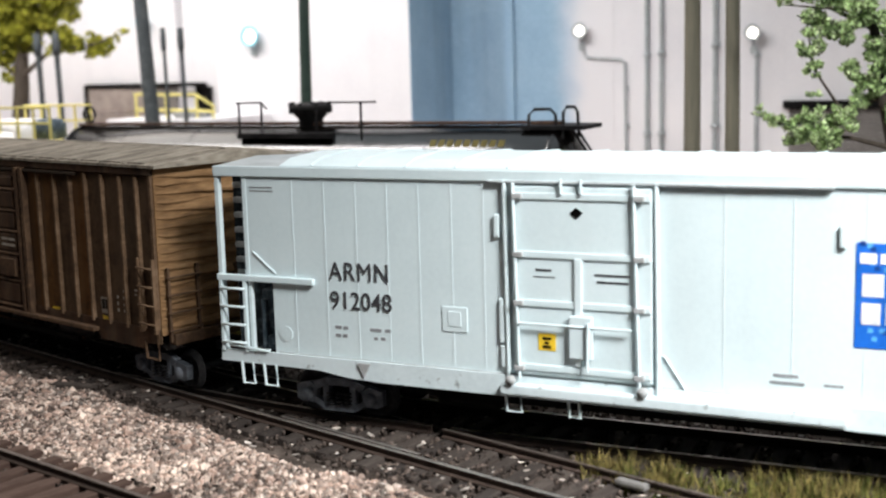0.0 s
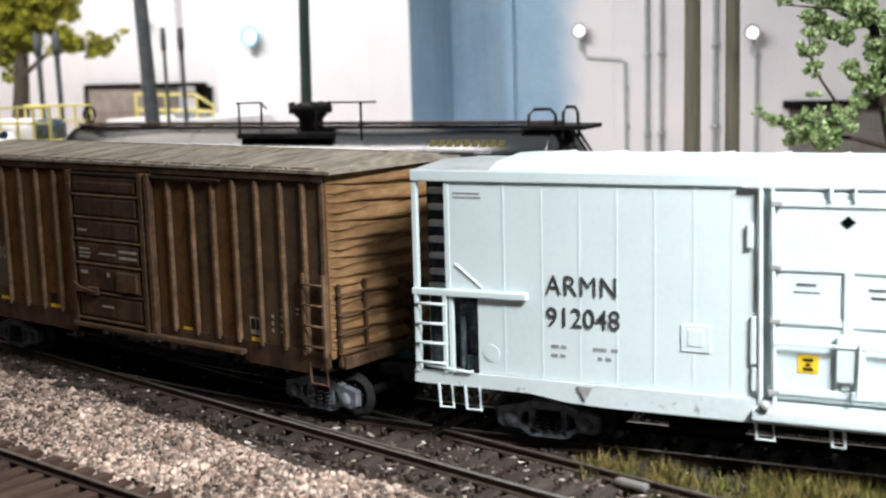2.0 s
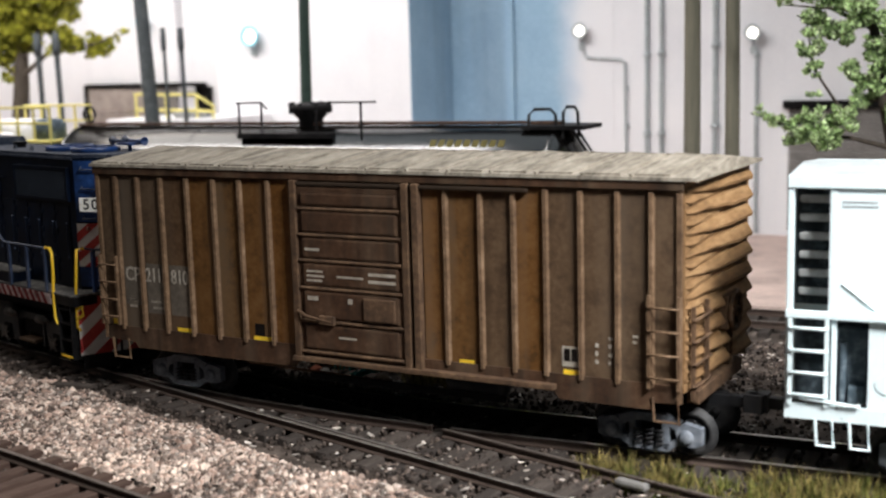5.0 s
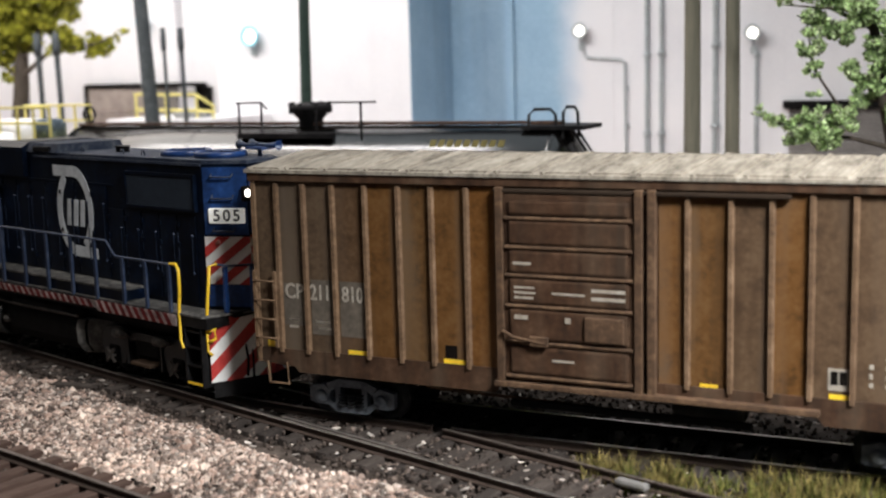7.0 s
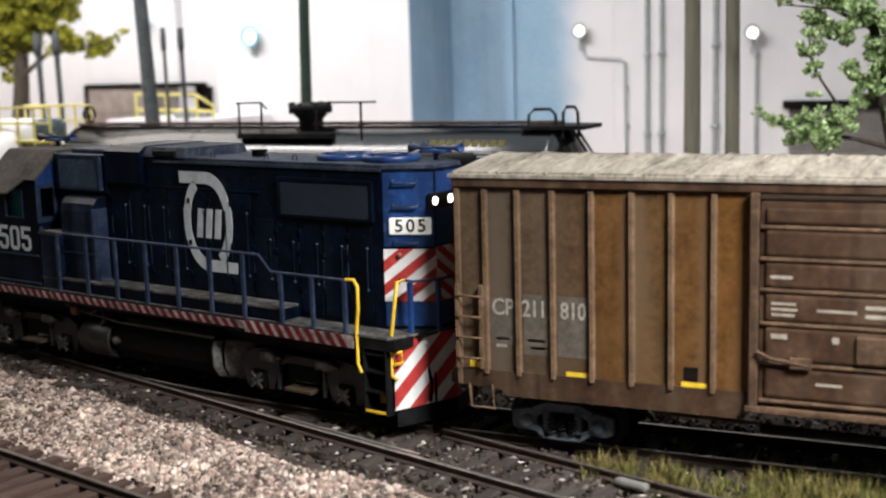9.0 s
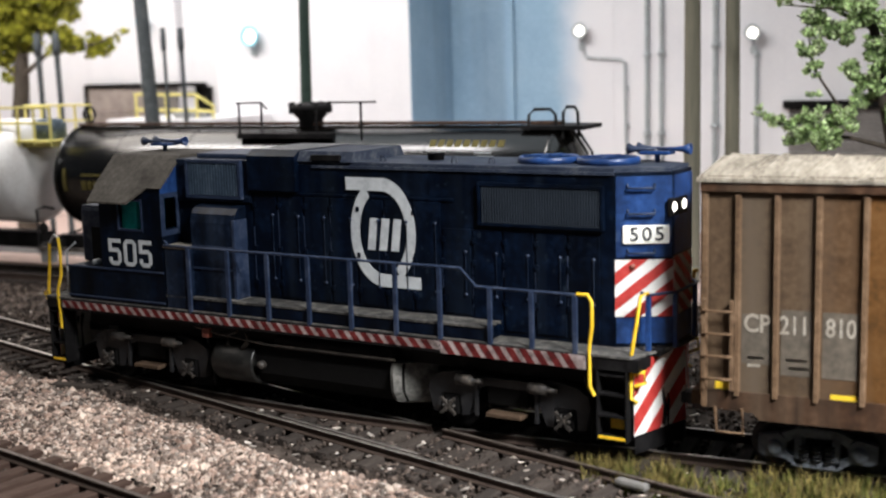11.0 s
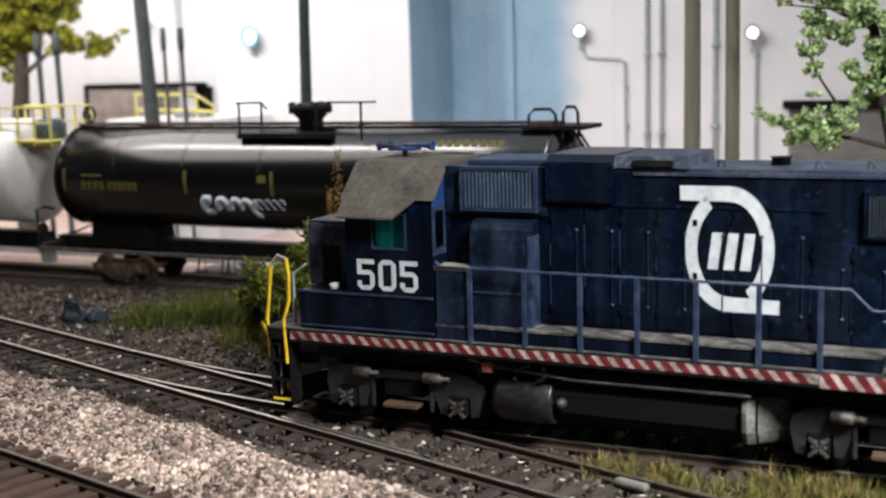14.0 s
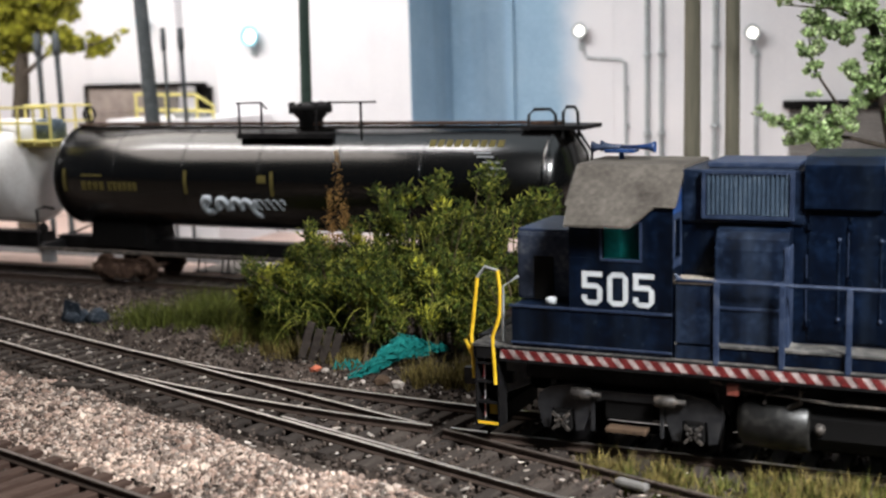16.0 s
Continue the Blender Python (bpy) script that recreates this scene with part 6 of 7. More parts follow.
def tree(name, label, trunk, limbs, clumps, n, size, mat, seed):
    """Trunk points with radii, limbs as point lists, leaf clumps round them."""
    t = thing(name, label, "tree")
    part("trunk", Shape().tube([p[:3] for p in trunk], [p[3] for p in trunk], 10), "bark", t, "rough grey-brown trunk")
    for pts, r0 in limbs:
        part("limb", Shape().tube(pts, [r0 * (1 - .8 * i / (len(pts) - 1)) for i in range(len(pts))], 6), "bark", t)
    rng = np.random.default_rng(seed)
    fine = []
    for x, y, z, r in clumps:
        for _ in range(int(9 * r / .4)):
            d = rng.normal(0, 1, 3)
            d /= np.linalg.norm(d)
            fine.append((x + d[0] * r * .7, y + d[1] * r * .7, z + d[2] * r * .6, r * rng.uniform(.22, .42)))
    swarm("crown", LEAF, LEAF_F, leaf_rows(rng, fine, n, size), mat, t, seed)
    return t


def trees():
    tree("tree", "leafy green tree with gaps in its crown", [(5.6, 14.4, -.3, .28), (5.5, 14.2, 3.0, .22), (5.0, 14.0, 5.5, .17), (4.6, 13.8, 8.0, .12), (4.4, 13.7, 10.5, .05)],
         [([(5.3, 14.1, 4.2), (4.2, 13.8, 4.5), (3.2, 13.6, 4.6), (1.7, 13.5, 5.15)], .09), ([(4.9, 14.0, 5.6), (3.9, 13.7, 5.3), (3.2, 13.5, 6.4), (3.0, 13.5, 7.6)], .08),
          ([(4.7, 13.9, 7.4), (3.6, 13.6, 8.0), (2.3, 13.5, 8.15)], .07), ([(4.6, 13.9, 7.0), (5.2, 13.8, 6.6), (5.8, 13.6, 6.4)], .07)],
         [(3.3, 13.5, 7.6, .55), (3.1, 13.5, 7.0, .38), (3.2, 13.5, 6.35, .26), (3.2, 13.5, 5.7, .2), (3.2, 13.4, 5.2, .3), (2.9, 13.5, 4.75, .45), (3.5, 13.5, 4.6, .5), (2.2, 13.5, 5.05, .32), (1.75, 13.5, 5.2, .22), (4.0, 13.5, 4.9, .42), (2.8, 13.5, 4.5, .35), (4.3, 13.6, 5.3, .34), (4.6, 13.6, 5.7, .4),
          (5.0, 13.5, 6.2, .45), (4.8, 13.5, 6.9, .42), (5.1, 13.5, 7.5, .5), (4.3, 13.6, 7.9, .5), (3.7, 13.5, 8.2, .45), (2.4, 13.5, 8.25, .25), (2.9, 13.5, 8.4, .35), (5.5, 13.6, 5.2, .5), (6.2, 13.8, 6.0, .7), (6.0, 13.8, 7.5, .8), (4.6, 13.7, 9.2, .9), (3.4, 13.7, 9.6, .7), (4.0, 13.5, 7.3, .4), (4.3, 13.5, 6.3, .35), (3.7, 13.5, 5.1, .35), (5.3, 13.5, 6.8, .5)],
         36000, .105, "leaf_bright", 21)
    tree("tree", "broad yellow-green tree beside the warehouse", [(-31.9, 20.4, -.3, .5), (-31.8, 20.2, 4.0, .42), (-31.4, 20.1, 6.4, .34), (-31.0, 20.0, 9.0, .2)],
         [([(-31.4, 20, 6.6), (-29.5, 20, 7.8), (-27.5, 20, 7.9), (-25.3, 20, 8.4)], .12), ([(-31.3, 20, 7.2), (-30, 20, 8.8), (-28.6, 20, 9.6)], .12), ([(-31.4, 20, 6.6), (-33, 20, 7.8)], .12)],
         [(-31.5, 20, 9.8, 1.2), (-30.0, 20, 9.6, 1.0), (-28.4, 20, 10.2, .8), (-32.4, 20, 9.0, 1.2), (-31.0, 20, 8.9, 1.0), (-31.9, 20, 7.9, .8), (-29.2, 20, 8.9, .7), (-31.6, 20, 8.6, .8), (-30.6, 20, 8.2, .6), (-28.2, 20, 9.3, .5), (-28.6, 20, 8.1, .6), (-27.4, 20, 7.9, .6), (-26.6, 20, 7.8, .45), (-26.0, 20, 8.1, .25), (-25.5, 20, 8.35, .16), (-32.2, 20, 7.4, .6), (-31.9, 20, 6.7, .4), (-29.4, 20, 7.7, .35), (-33, 20, 8.6, .9), (-30.5, 20, 10.8, 1.0)],
         20000, .17, "leaf_yellow", 22)


# ---- buildings ----
def wall_box(name, label, x0, x1, y0, y1, z1, mat):
    return tagged(part(name, Shape().box(x0, x1, y0, y1, -.2, z1, bev=.03), mat), label, "wall", kind="structure")


def flood_light(x, y, z, mat, r=.24):
    lamp = thing("wall_light", "round lit floodlight fixed to a white wall", "wall light", group="warehouse floodlights")
    # Cool lamps get a rim tinted with their glow, others plain grey.
    part("housing", Shape().lathe([(r * .55, y - .02), (r * 1.0, y - .22), (r * 1.25, y - .3), (r * 1.25, y - .40), (r * 1.12, y - .40), (r * .95, y - .34)], "y", 24, Matrix.Translation((x, 0, z))), "lamp_rim_cool" if mat == "flood_cool" else "conduit", lamp)
    part("lens", Shape().lathe([(r * .84, y - .33), (r * .66, y - .37), (r * .3, y - .395), (.01, y - .40)], "y", 24, Matrix.Translation((x, 0, z))), mat, lamp, "glowing lamp glass")
    part("bracket", Shape().tube([(x, y - .02, z - .75), (x, y - .14, z - .5), (x, y - .16, z - r)], .05, 8), "conduit", lamp)
    part("junction_box", Shape().box(x - .12, x + .12, y - .14, y, z - .8, z - .5, bev=.03), "conduit", lamp)


def pipe_run(pts, r, joints=()):
    p = thing("conduit", "grey metal conduit clipped to the wall", "conduit", group="wall conduits")
    part("pipe", Shape().tube(pts, r, 8), "conduit", p)
    for x, y, z in joints:
        part("clip", Shape().lathe([(r * 1.7, z - .09), (r * 1.7, z + .09)], "z", 10, Matrix.Translation((x, y, 0))), "conduit", p)


def buildings():
    wall_box("wall_north", "white rendered warehouse wall", -13.45, 30, 26.5, 27.2, 24, "wall_white")
    wall_box("wall_bay", "bright white projecting warehouse bay", -22.64, -13.5, 22.5, 27.2, 24, "wall_white")
    wall_box("wall_recess", "grey-white recessed warehouse wall", -27.8, -22.7, 27.0, 27.6, 24, "wall_white")
    wall_box("wall_west", "pale warehouse wall behind the yard", -90, -27.85, 26.6, 27.2, 24, "wall_white")
    # Thin sheets carry the shade beside the bay in their colour.
    tagged(part("wall_panel", Shape().box(-13.5, -13.47, 22.52, 26.5, -.1, 23.8), "wall_blue"), "bay side with its blue-grey shade put into the colour", "wall", kind="structure")
    tagged(part("wall_panel", Shape().box(-13.46, -10.6, 26.46, 26.5, -.1, 23.8), "wall_blue"), "recess wall panel with blue-grey shade in its colour", "wall", kind="structure")
    tagged(part("wall_panel", Shape().box(-10.6, -6.4, 26.475, 26.5, -.1, 23.8), "wall_wash"), "wall panel with painted blue shade fading to white", "wall", kind="structure")
    tagged(part("downpipe", Shape().box(-10.92, -10.6, 26.28, 26.46, -.1, 23.8, bev=.03), "wall_blue"), "blue-grey square downpipe on the wall", "downpipe")
    flood_light(-7.70, 26.5, 7.93, "flood_glow", .25)
    flood_light(-.85, 26.5, 7.63, "flood_glow", .25)
    flood_light(-20.74, 22.5, 8.11, "flood_cool", .34)
    flood_light(-29.55, 26.6, 9.1, "flood_cool", .29)
    y = 26.42
    pipe_run([(-7.6, y, 7.2), (-7.5, y, 6.85), (-6.1, y, 6.74), (-5.9, y, 6.6), (-5.82, y, 0)], .05, [(-5.85, y, 5.6), (-5.82, y, 4.1)])
    pipe_run([(-5.0, y, 14), (-5.0, y, 0)], .085, [(-5.0, y, 6.9), (-5.0, y, 3.8)])
    pipe_run([(-4.42, y, 14), (-4.42, y, 0)], .085, [(-4.42, y, 6.95), (-4.42, y, 3.8)])
    pipe_run([(-2.3, y, 14), (-2.3, y, 0)], .10, [(-2.3, y, 7.2), (-2.3, y, 4.1)])
    pipe_run([(-.74, y, 7.0), (-.72, y, 0)], .06, [(-.74, y, 6.8)])
    # roller shutter with its lintel
    gate = thing("roller_shutter", "grey roller shutter under a dark lintel", "shutter")
    part("lintel", Shape().box(.3, 9, 26.2, 26.5, 4.75, 5.05, bev=.03), "pitch", gate)
    for i in range(26):
        part("slat", Shape().box(.5, 8.8, 26.38 + .03 * (i % 2), 26.49, .1 + i * .178, .27 + i * .178, bev=.02), "shutter", gate)
    # dock door in the west wall
    dock = thing("dock_door", "beige loading dock door in a dark frame", "dock door")
    part("frame", Shape().box(-33.4, -26.2, 26.35, 26.62, 6.0, 6.2, bev=.02).box(-33.45, -33.25, 26.35, 26.62, -.1, 6.0), "pitch", dock)
    for i in range(5):
        part("panel", Shape().box(-33.25, -29.6, 26.45, 26.6, .2 + i * 1.16, 1.34 + i * 1.16, bev=.04), "dock_beige", dock)
    part("opening", Shape().box(-29.5, -27.9, 26.5, 26.6, -.1, 6.0), "shutter", dock)
    part("opening", Shape().box(-27.0, -26.2, 26.7, 26.98, -.1, 6.0), "pitch", dock)
    tagged(part("loading_dock", Shape().box(-25.2, -20.0, 18.2, 22.4, -.2, 4.9, bev=.05), "wall_white"), "pale raised loading dock", "loading dock", kind="structure")
    rail_ = thing("guard_rail", "yellow guard rail on the loading dock", "railing")
    for z in (5.82, 5.2):
        part("bar", Shape().tube([(-24.35, 19, z + .05), (-21.3, 19, z), (-20.45, 19, 5.35 if z > 5.5 else 5.14)], .06, 8), "railing_pale", rail_)
    for x in (-24.3, -22.8, -21.3, -20.5):
        part("post", Shape().tube([(x, 19, 4.88), (x, 19, 5.86 if x < -21 else 5.35)], .05, 8), "railing_pale", rail_)
    for x in (-22.3, -21.4):
        tagged(part("electric_box", Shape().box(x - .4, x + .35, 19.3, 19.8, 4.9, 5.15, bev=.06), "steel_grey"), "grey equipment box on the dock", "box")
    for x, r, y, z1 in ((-28.35, .14, 18, 8.45), (-27.36, .14, 18, 8.42), (-21.95, .09, 18, 8.45), (-21.12, .10, 18, 8.42)):
        v = thing("vent_pipe", "grey upright vent pipe", "pipe", group="vent pipes")
        part("pipe", Shape().tube([(x + .1, y, -.2), (x + .02, y, 5.5), (x - .02, y, z1)], r * .8, 10), "pole_grey", v)
        part("cap", Shape().lathe([(r, z1 - .9), (r * 1.25, z1 - .6), (r * 1.1, z1)], "z", 10, Matrix.Translation((x - .02, y, 0))), "pole_grey", v)


def poles():
    for label, pts, rs, mat in (("weathered wooden utility pole", [(-.72, 16, -.3), (-.71, 16, 6), (-.73, 16, 14)], [.27, .25, .22], "pole_wood"),
                                ("weathered wooden utility pole", [(.52, 16, -.3), (.5, 16, 6), (.46, 16, 14)], [.23, .22, .2], "pole_wood"),
                                ("dark green slim pole behind the tank car", [(-12.95, 13.5, -.3), (-12.86, 13.5, 6), (-12.7, 13.5, 14)], [.19, .18, .15], "pole_dark"),
                                ("grey leaning utility pole", [(-20.8, 16, -.3), (-21.15, 16, 5), (-21.35, 16, 9), (-21.6, 16, 14)], [.30, .28, .25, .22], "pole_grey")):
        p = thing("utility_pole", label, "pole", group="utility poles")
        part("shaft", Shape().tube(pts, rs, 16), mat, p)
        part("collar", Shape().lathe([(rs[0] * 1.06, .2), (rs[0] * 1.06, .4)], "z", 16, Matrix.Translation((pts[0][0], pts[0][1], 0))), mat, p)


# ---- standing tank cars on the yard track ----
def tank_truck(car, x0, y0, mesh):
    for s in (-1, 1):
        ya, yb = sorted((y0 + s * .92, y0 + s * 1.08))
        h, r = .8, .42
        out = [(-h - .3, r + .18), (-h - .3, r - .12), (-h + .2, r - .12), (-.36, r - .28), (.36, r - .28), (h - .2, r - .12), (h + .3, r - .12), (h + .3, r + .18), (.45, r + .36), (-.45, r + .36)]
        fr = part("side_frame", Shape().prism([(a + x0, b) for a, b in out], ya, yb), "rust", car, "rusty cast truck side frame")
        for k in (-1, 1):
            part("bearing_cap", Shape().lathe([(.14, y0 + s * 1.0), (.14, y0 + s * 1.14), (.08, y0 + s * 1.17)], "y", 12, Matrix.Translation((x0 + k * h, 0, r))), "rust", fr)
        part("spring_group", Shape().lathe([(.1, r - .2), (.12, r - .1), (.1, r), (.12, r + .1), (.1, r + .2)], "z", 10, Matrix.Translation((x0 - .12, y0 + s * 1.02, 0))).lathe([(.1, r - .2), (.12, r - .1), (.1, r), (.12, r + .1), (.1, r + .2)], "z", 10, Matrix.Translation((x0 + .14, y0 + s * 1.02, 0))), "rust", fr)
    for k in (-1, 1):
        part("wheelset", mesh, ["rust"], car, "rusty steel wheels on an axle", at(x0 + k * .8, y0, .42))


def black_tank_car():
    car = thing("tank_car", "black tank car with faded yellow lettering and graffiti", "tank car")
    y0, zc, R = 11.15, 3.42, 1.62
    X0, X1 = -20.2, -3.1
    prof = [(.05, X0 - .62), (.6, X0 - .58), (1.1, X0 - .42), (1.42, X0 - .2), (R, X0)]
    body = prof + [(R, -16), (R, -12), (R, -8), (R, X1)] + [(r, X0 + X1 - x) for r, x in reversed(prof[:-1])]
    tank = part("tank", Shape().lathe(body, "x", 64, Matrix.Translation((0, y0, zc))), "black", car)
    for x in (-17.8, -15.1, -12.3, -9.6, -6.9):
        part("weld_seam", Shape().lathe([(R + .004, x - .02), (R + .012, x), (R + .004, x + .02)], "x", 64, Matrix.Translation((0, y0, zc))), "black", tank)
    for x in (X0 + .1, X1 - .1):
        part("head_ring", Shape().lathe([(R + .005, x - .06), (R + .03, x - .05), (R + .03, x + .05), (R + .005, x + .06)], "x", 64, Matrix.Translation((0, y0, zc))), "black", tank)
    # running board, dome and railed platform on top
    part("running_board", Shape().box(-20.2, -3.2, y0 - .28, y0 + .28, zc + R + .03, zc + R + .11, bev=.01), "rust", car, "grey-brown running board")
    dome = part("manway", Shape().lathe([(.36, zc + R - .1), (.38, zc + R + .2), (.58, zc + R + .42), (.66, zc + R + .5), (.66, zc + R + .62), (.5, zc + R + .66), (.1, zc + R + .7)], "z", 24, Matrix.Translation((-11.3, y0, 0))), "frame_black", car, "black manway dome")
    for k in range(8):
        a = math.pi * k / 4
        part("bolt", Shape().lathe([(.06, zc + R + .38), (.06, zc + R + .72)], "z", 8, Matrix.Translation((-11.3 + .62 * math.cos(a), y0 + .62 * math.sin(a), 0))), "frame_black", dome)
    part("platform", Shape().box(-13.2, -10.0, y0 - 1.25, y0 - .5, zc + R - .32, zc + R - .16, bev=.02), "frame_black", car)
    for yy in (y0 - 1.2,):
        for x in (-13.1, -12.3, -10.4, -8.9):
            part("post", Shape().tube([(x, yy, zc + R - .35), (x, yy, 5.78)], .035, 6), "frame_black", car)
        part("top_rail", Shape().tube([(-13.2, yy, 5.78), (-12.3, yy, 5.80), (-12.1, yy, 5.6)], .035, 6), "frame_black", car)
        part("top_rail", Shape().tube([(-10.6, yy, 5.78), (-8.4, yy, 5.78)], .03, 6), "frame_black", car)
    for x, w, z in ((-3.95, .72, 5.5), (-2.95, .36, 5.56)):
        part("ladder_hoop", Shape().tube([(x, y0 - .7, 4.7), (x, y0 - .6, z - .15), (x + w * .2, y0 - .55, z), (x + w * .8, y0 - .5, z), (x + w, y0 - .45, z - .15), (x + w, y0 - .4, 4.7)], .045, 8), "frame_black", car)
    part("end_platform", Shape().box(-4.1, -2.3, y0 - .8, y0 + .8, zc + R - .1, zc + R + .02, bev=.02), "frame_black", car)
    part("end_ladder", Shape().tube([(-2.7, y0 - .5, 4.9), (-2.3, y0 - .5, 4.3), (-2.4, y0 - .5, 1.1)], .04, 6).tube([(-2.7, y0 - .1, 4.9), (-2.3, y0 - .1, 4.3), (-2.4, y0 - .1, 1.1)], .04, 6), "frame_black", car)
    part("valve_wheel", Shape().tube([(-19.75 + .25 * math.cos(a), y0 - .2, zc + R + .4 + .25 * math.sin(a)) for a in [2 * math.pi * k / 16 for k in range(16)]], .04, 6, closed=True).tube([(-19.75, y0 - .2, zc + R), (-19.75, y0 - .2, zc + R + .4)], .04), "frame_black", car)
    # marks on the curved side
    def on_side(a_deg, off=.012):
        a = radians(a_deg)
        return y0 - (R + off) * math.cos(a), zc + (R + off) * math.sin(a)

    def mark(name, x0, x1, a0, a1, mat, label=""):
        sh = Shape()
        n = 4
        for k in range(n):
            p, q = on_side(a0 + (a1 - a0) * k / n), on_side(a0 + (a1 - a0) * (k + 1) / n)
            pi_, qi = on_side(a0 + (a1 - a0) * k / n, -.02), on_side(a0 + (a1 - a0) * (k + 1) / n, -.02)
            sh.add([(x0, *p), (x1, *p), (x1, *q), (x0, *q), (x0, *pi_), (x1, *pi_), (x1, *qi), (x0, *qi)], [(0, 1, 2, 3), (0, 4, 5, 1), (3, 2, 6, 7), (0, 3, 7, 4), (1, 5, 6, 2)])
        part(name, sh, mat, tank, label)

    for k in range(4):
        mark("lettering_bar", -19.05 + k * .24, -18.88 + k * .24, -12, -2, "tank_yellow")
    for k in range(6):
        mark("lettering_bar", -17.98 + k * .2, -17.84 + k * .2, -12, -2, "tank_yellow")
    mark("lettering_bar", -19.05, -18.2, 4, 6, "tank_yellow")
    for x in (-19.75, -14.95, -11.8):
        mark("tick_mark", x - .06, x + .06, -14, 12, "tank_yellow", "yellow tick mark")
    mark("lettering_bar", -12.3, -12.0, 0, 8, "tank_yellow")
    for k in range(9):
        mark("lettering_bar", -6.75 + k * .26, -6.57 + k * .26, 42, 51, "tank_yellow")
    for k, (x, a) in enumerate(((-5.2, 30), (-5.0, 24), (-4.8, 18), (-4.9, 12), (-5.3, 34))):
        mark("small_print", x, x + .5, a, a + 1.6, "letter_grey")
    rng = np.random.default_rng(31)
    gr = Shape()
    for k, (dx, t0, t1, r) in enumerate(((0, .8, 5.6, .11), (.52, -.4, 3.6, .10), (.60, 2.8, 3.4, .10), (1.02, -.2, 3.4, .095), (1.40, -.1, 3.3, .09), (1.80, 1.6, 4.8, .08))):
        # rounded overlapping letters, filled in
        pts = [(-14.2 + dx + .19 * math.cos(t), *on_side(-27 + 9.5 * math.sin(t) - 1.5 * dx, .01)) for t in np.linspace(t0, t1, 10)]
        gr.tube(pts, r, 6)
        gr.tube([pts[0], pts[len(pts) // 2]], r * .7, 6)
    for k in range(4):
        x = -12.3 + k * .26
        pts = [(x + .1 * math.cos(t), *on_side(-24 + 6 * math.sin(t), .01)) for t in np.linspace(0, 5, 8)]
        gr.tube(pts, .022, 5)
    part("graffiti", gr, "graffiti", tank, "pale spray-painted graffiti scrawl")
    # underframe and trucks
    part("center_sill", Shape().box(-21.4, -2.9, y0 - .3, y0 + .3, .85, 1.35), "frame_black", car)
    for yy in (y0 - 1.42, y0 + 1.42):
        part("side_beam", Shape().box(-21.3, -2.9, yy - .05, yy + .05, 1.0, 1.12, bev=.02), "truck_light", car)
    for x in (-18.2, -6.1):
        part("saddle", Shape().prism([(y0 - .8, 1.12), (y0 - .7, 2.1), (y0 + .7, 2.1), (y0 + .8, 1.12), (y0 + .5, 1.0), (y0 - .5, 1.0)], x - 1.3, x + .9, "yz"), "pitch", car)
    for x in (-21.2, -3.0):
        part("end_beam", Shape().box(x - .12, x + .12, y0 - 1.4, y0 + 1.4, .95, 1.2, bev=.02), "truck", car)
    part("end_rail", Shape().tube([(-21.25, y0 - 1.38, 1.1), (-21.25, y0 - 1.38, 2.35), (-20.9, y0 - 1.38, 2.45), (-20.5, y0 - 1.38, 2.4)], .045, 8).tube([(-21.25, y0 - 1.38, 1.1), (-21.25, y0 + 1.3, 1.5)], .04), "frame_black", car)
    part("placard", Shape().prism([(-20.95, 2.0), (-20.72, 1.76), (-20.95, 1.52), (-21.18, 1.76)], y0 - 1.45, y0 - 1.42), "frame_black", car)
    part("valve_box", Shape().box(-21.3, -20.85, y0 - 1.3, y0 - 1.0, .55, 1.0, bev=.04), "steel_grey", car)
    for x in (-14.7, -13.8, -13.6):
        part("hanger", Shape().tube([(x, y0 - 1.4, 1.1), (x - .12, y0 - 1.4, .55), (x + .2, y0 - 1.4, .55), (x + .16, y0 - 1.4, 1.1)], .03, 6), "frame_black", car)
    me = wheelset("wheelset", .42)
    tank_truck(car, -18.2, y0, me)
    tank_truck(car, -6.1, y0, me)
    return car


def white_tank_car():
    car = thing("tank_car", "dull white tank car with a yellow-railed platform", "tank car")
    y0, zc, R = 11.15, 3.52, 1.80
    X1 = -22.3
    prof = [(.05, X1 + .6), (.7, X1 + .55), (1.25, X1 + .38), (1.6, X1 + .18), (R, X1)]
    part("tank", Shape().lathe([(1.2, -41), (R, -40.5), (R, -34), (R, -28)] + list(reversed(prof)), "x", 64, Matrix.Translation((0, y0, zc))), "tank_white", car)
    part("platform", Shape().box(-23.6, -20.55, y0 - 1.2, y0 + .9, 4.56, 4.64, bev=.01).box(-23.0, -20.7, y0 - 1.0, y0 + .7, 4.40, 4.56), "railing_pale", car)
    part("valve_bonnet", Shape().lathe([(.55, 4.6), (.55, 5.15), (.4, 5.3)], "z", 20, Matrix.Translation((-21.5, y0 - .2, 0))), "machine_grey", car)
    for yy in (y0 - 1.15, y0 + .85):
        for z in (5.72, 5.2):
            part("guard_bar", Shape().tube([(-23.55, yy, z), (-20.6, yy, z)], .038, 8), "railing_pale", car, "yellow guard rail")
        for x in (-23.55, -22.8, -22.0, -21.3, -20.6):
            part("guard_post", Shape().tube([(x, yy, 4.45), (x, yy, 5.75)], .045, 8), "railing_pale", car)
    part("center_sill", Shape().box(-41.5, -22.1, y0 - .3, y0 + .3, .85, 1.4), "frame_black", car)
    part("saddle", Shape().box(-28.8, -26.8, y0 - 1.2, y0 + 1.2, 1.0, 2.0), "tank_white", car)
    me = wheelset("wheelset", .42)
    tank_truck(car, -27.8, y0, me)
    tank_truck(car, -38.0, y0, me)
    return car


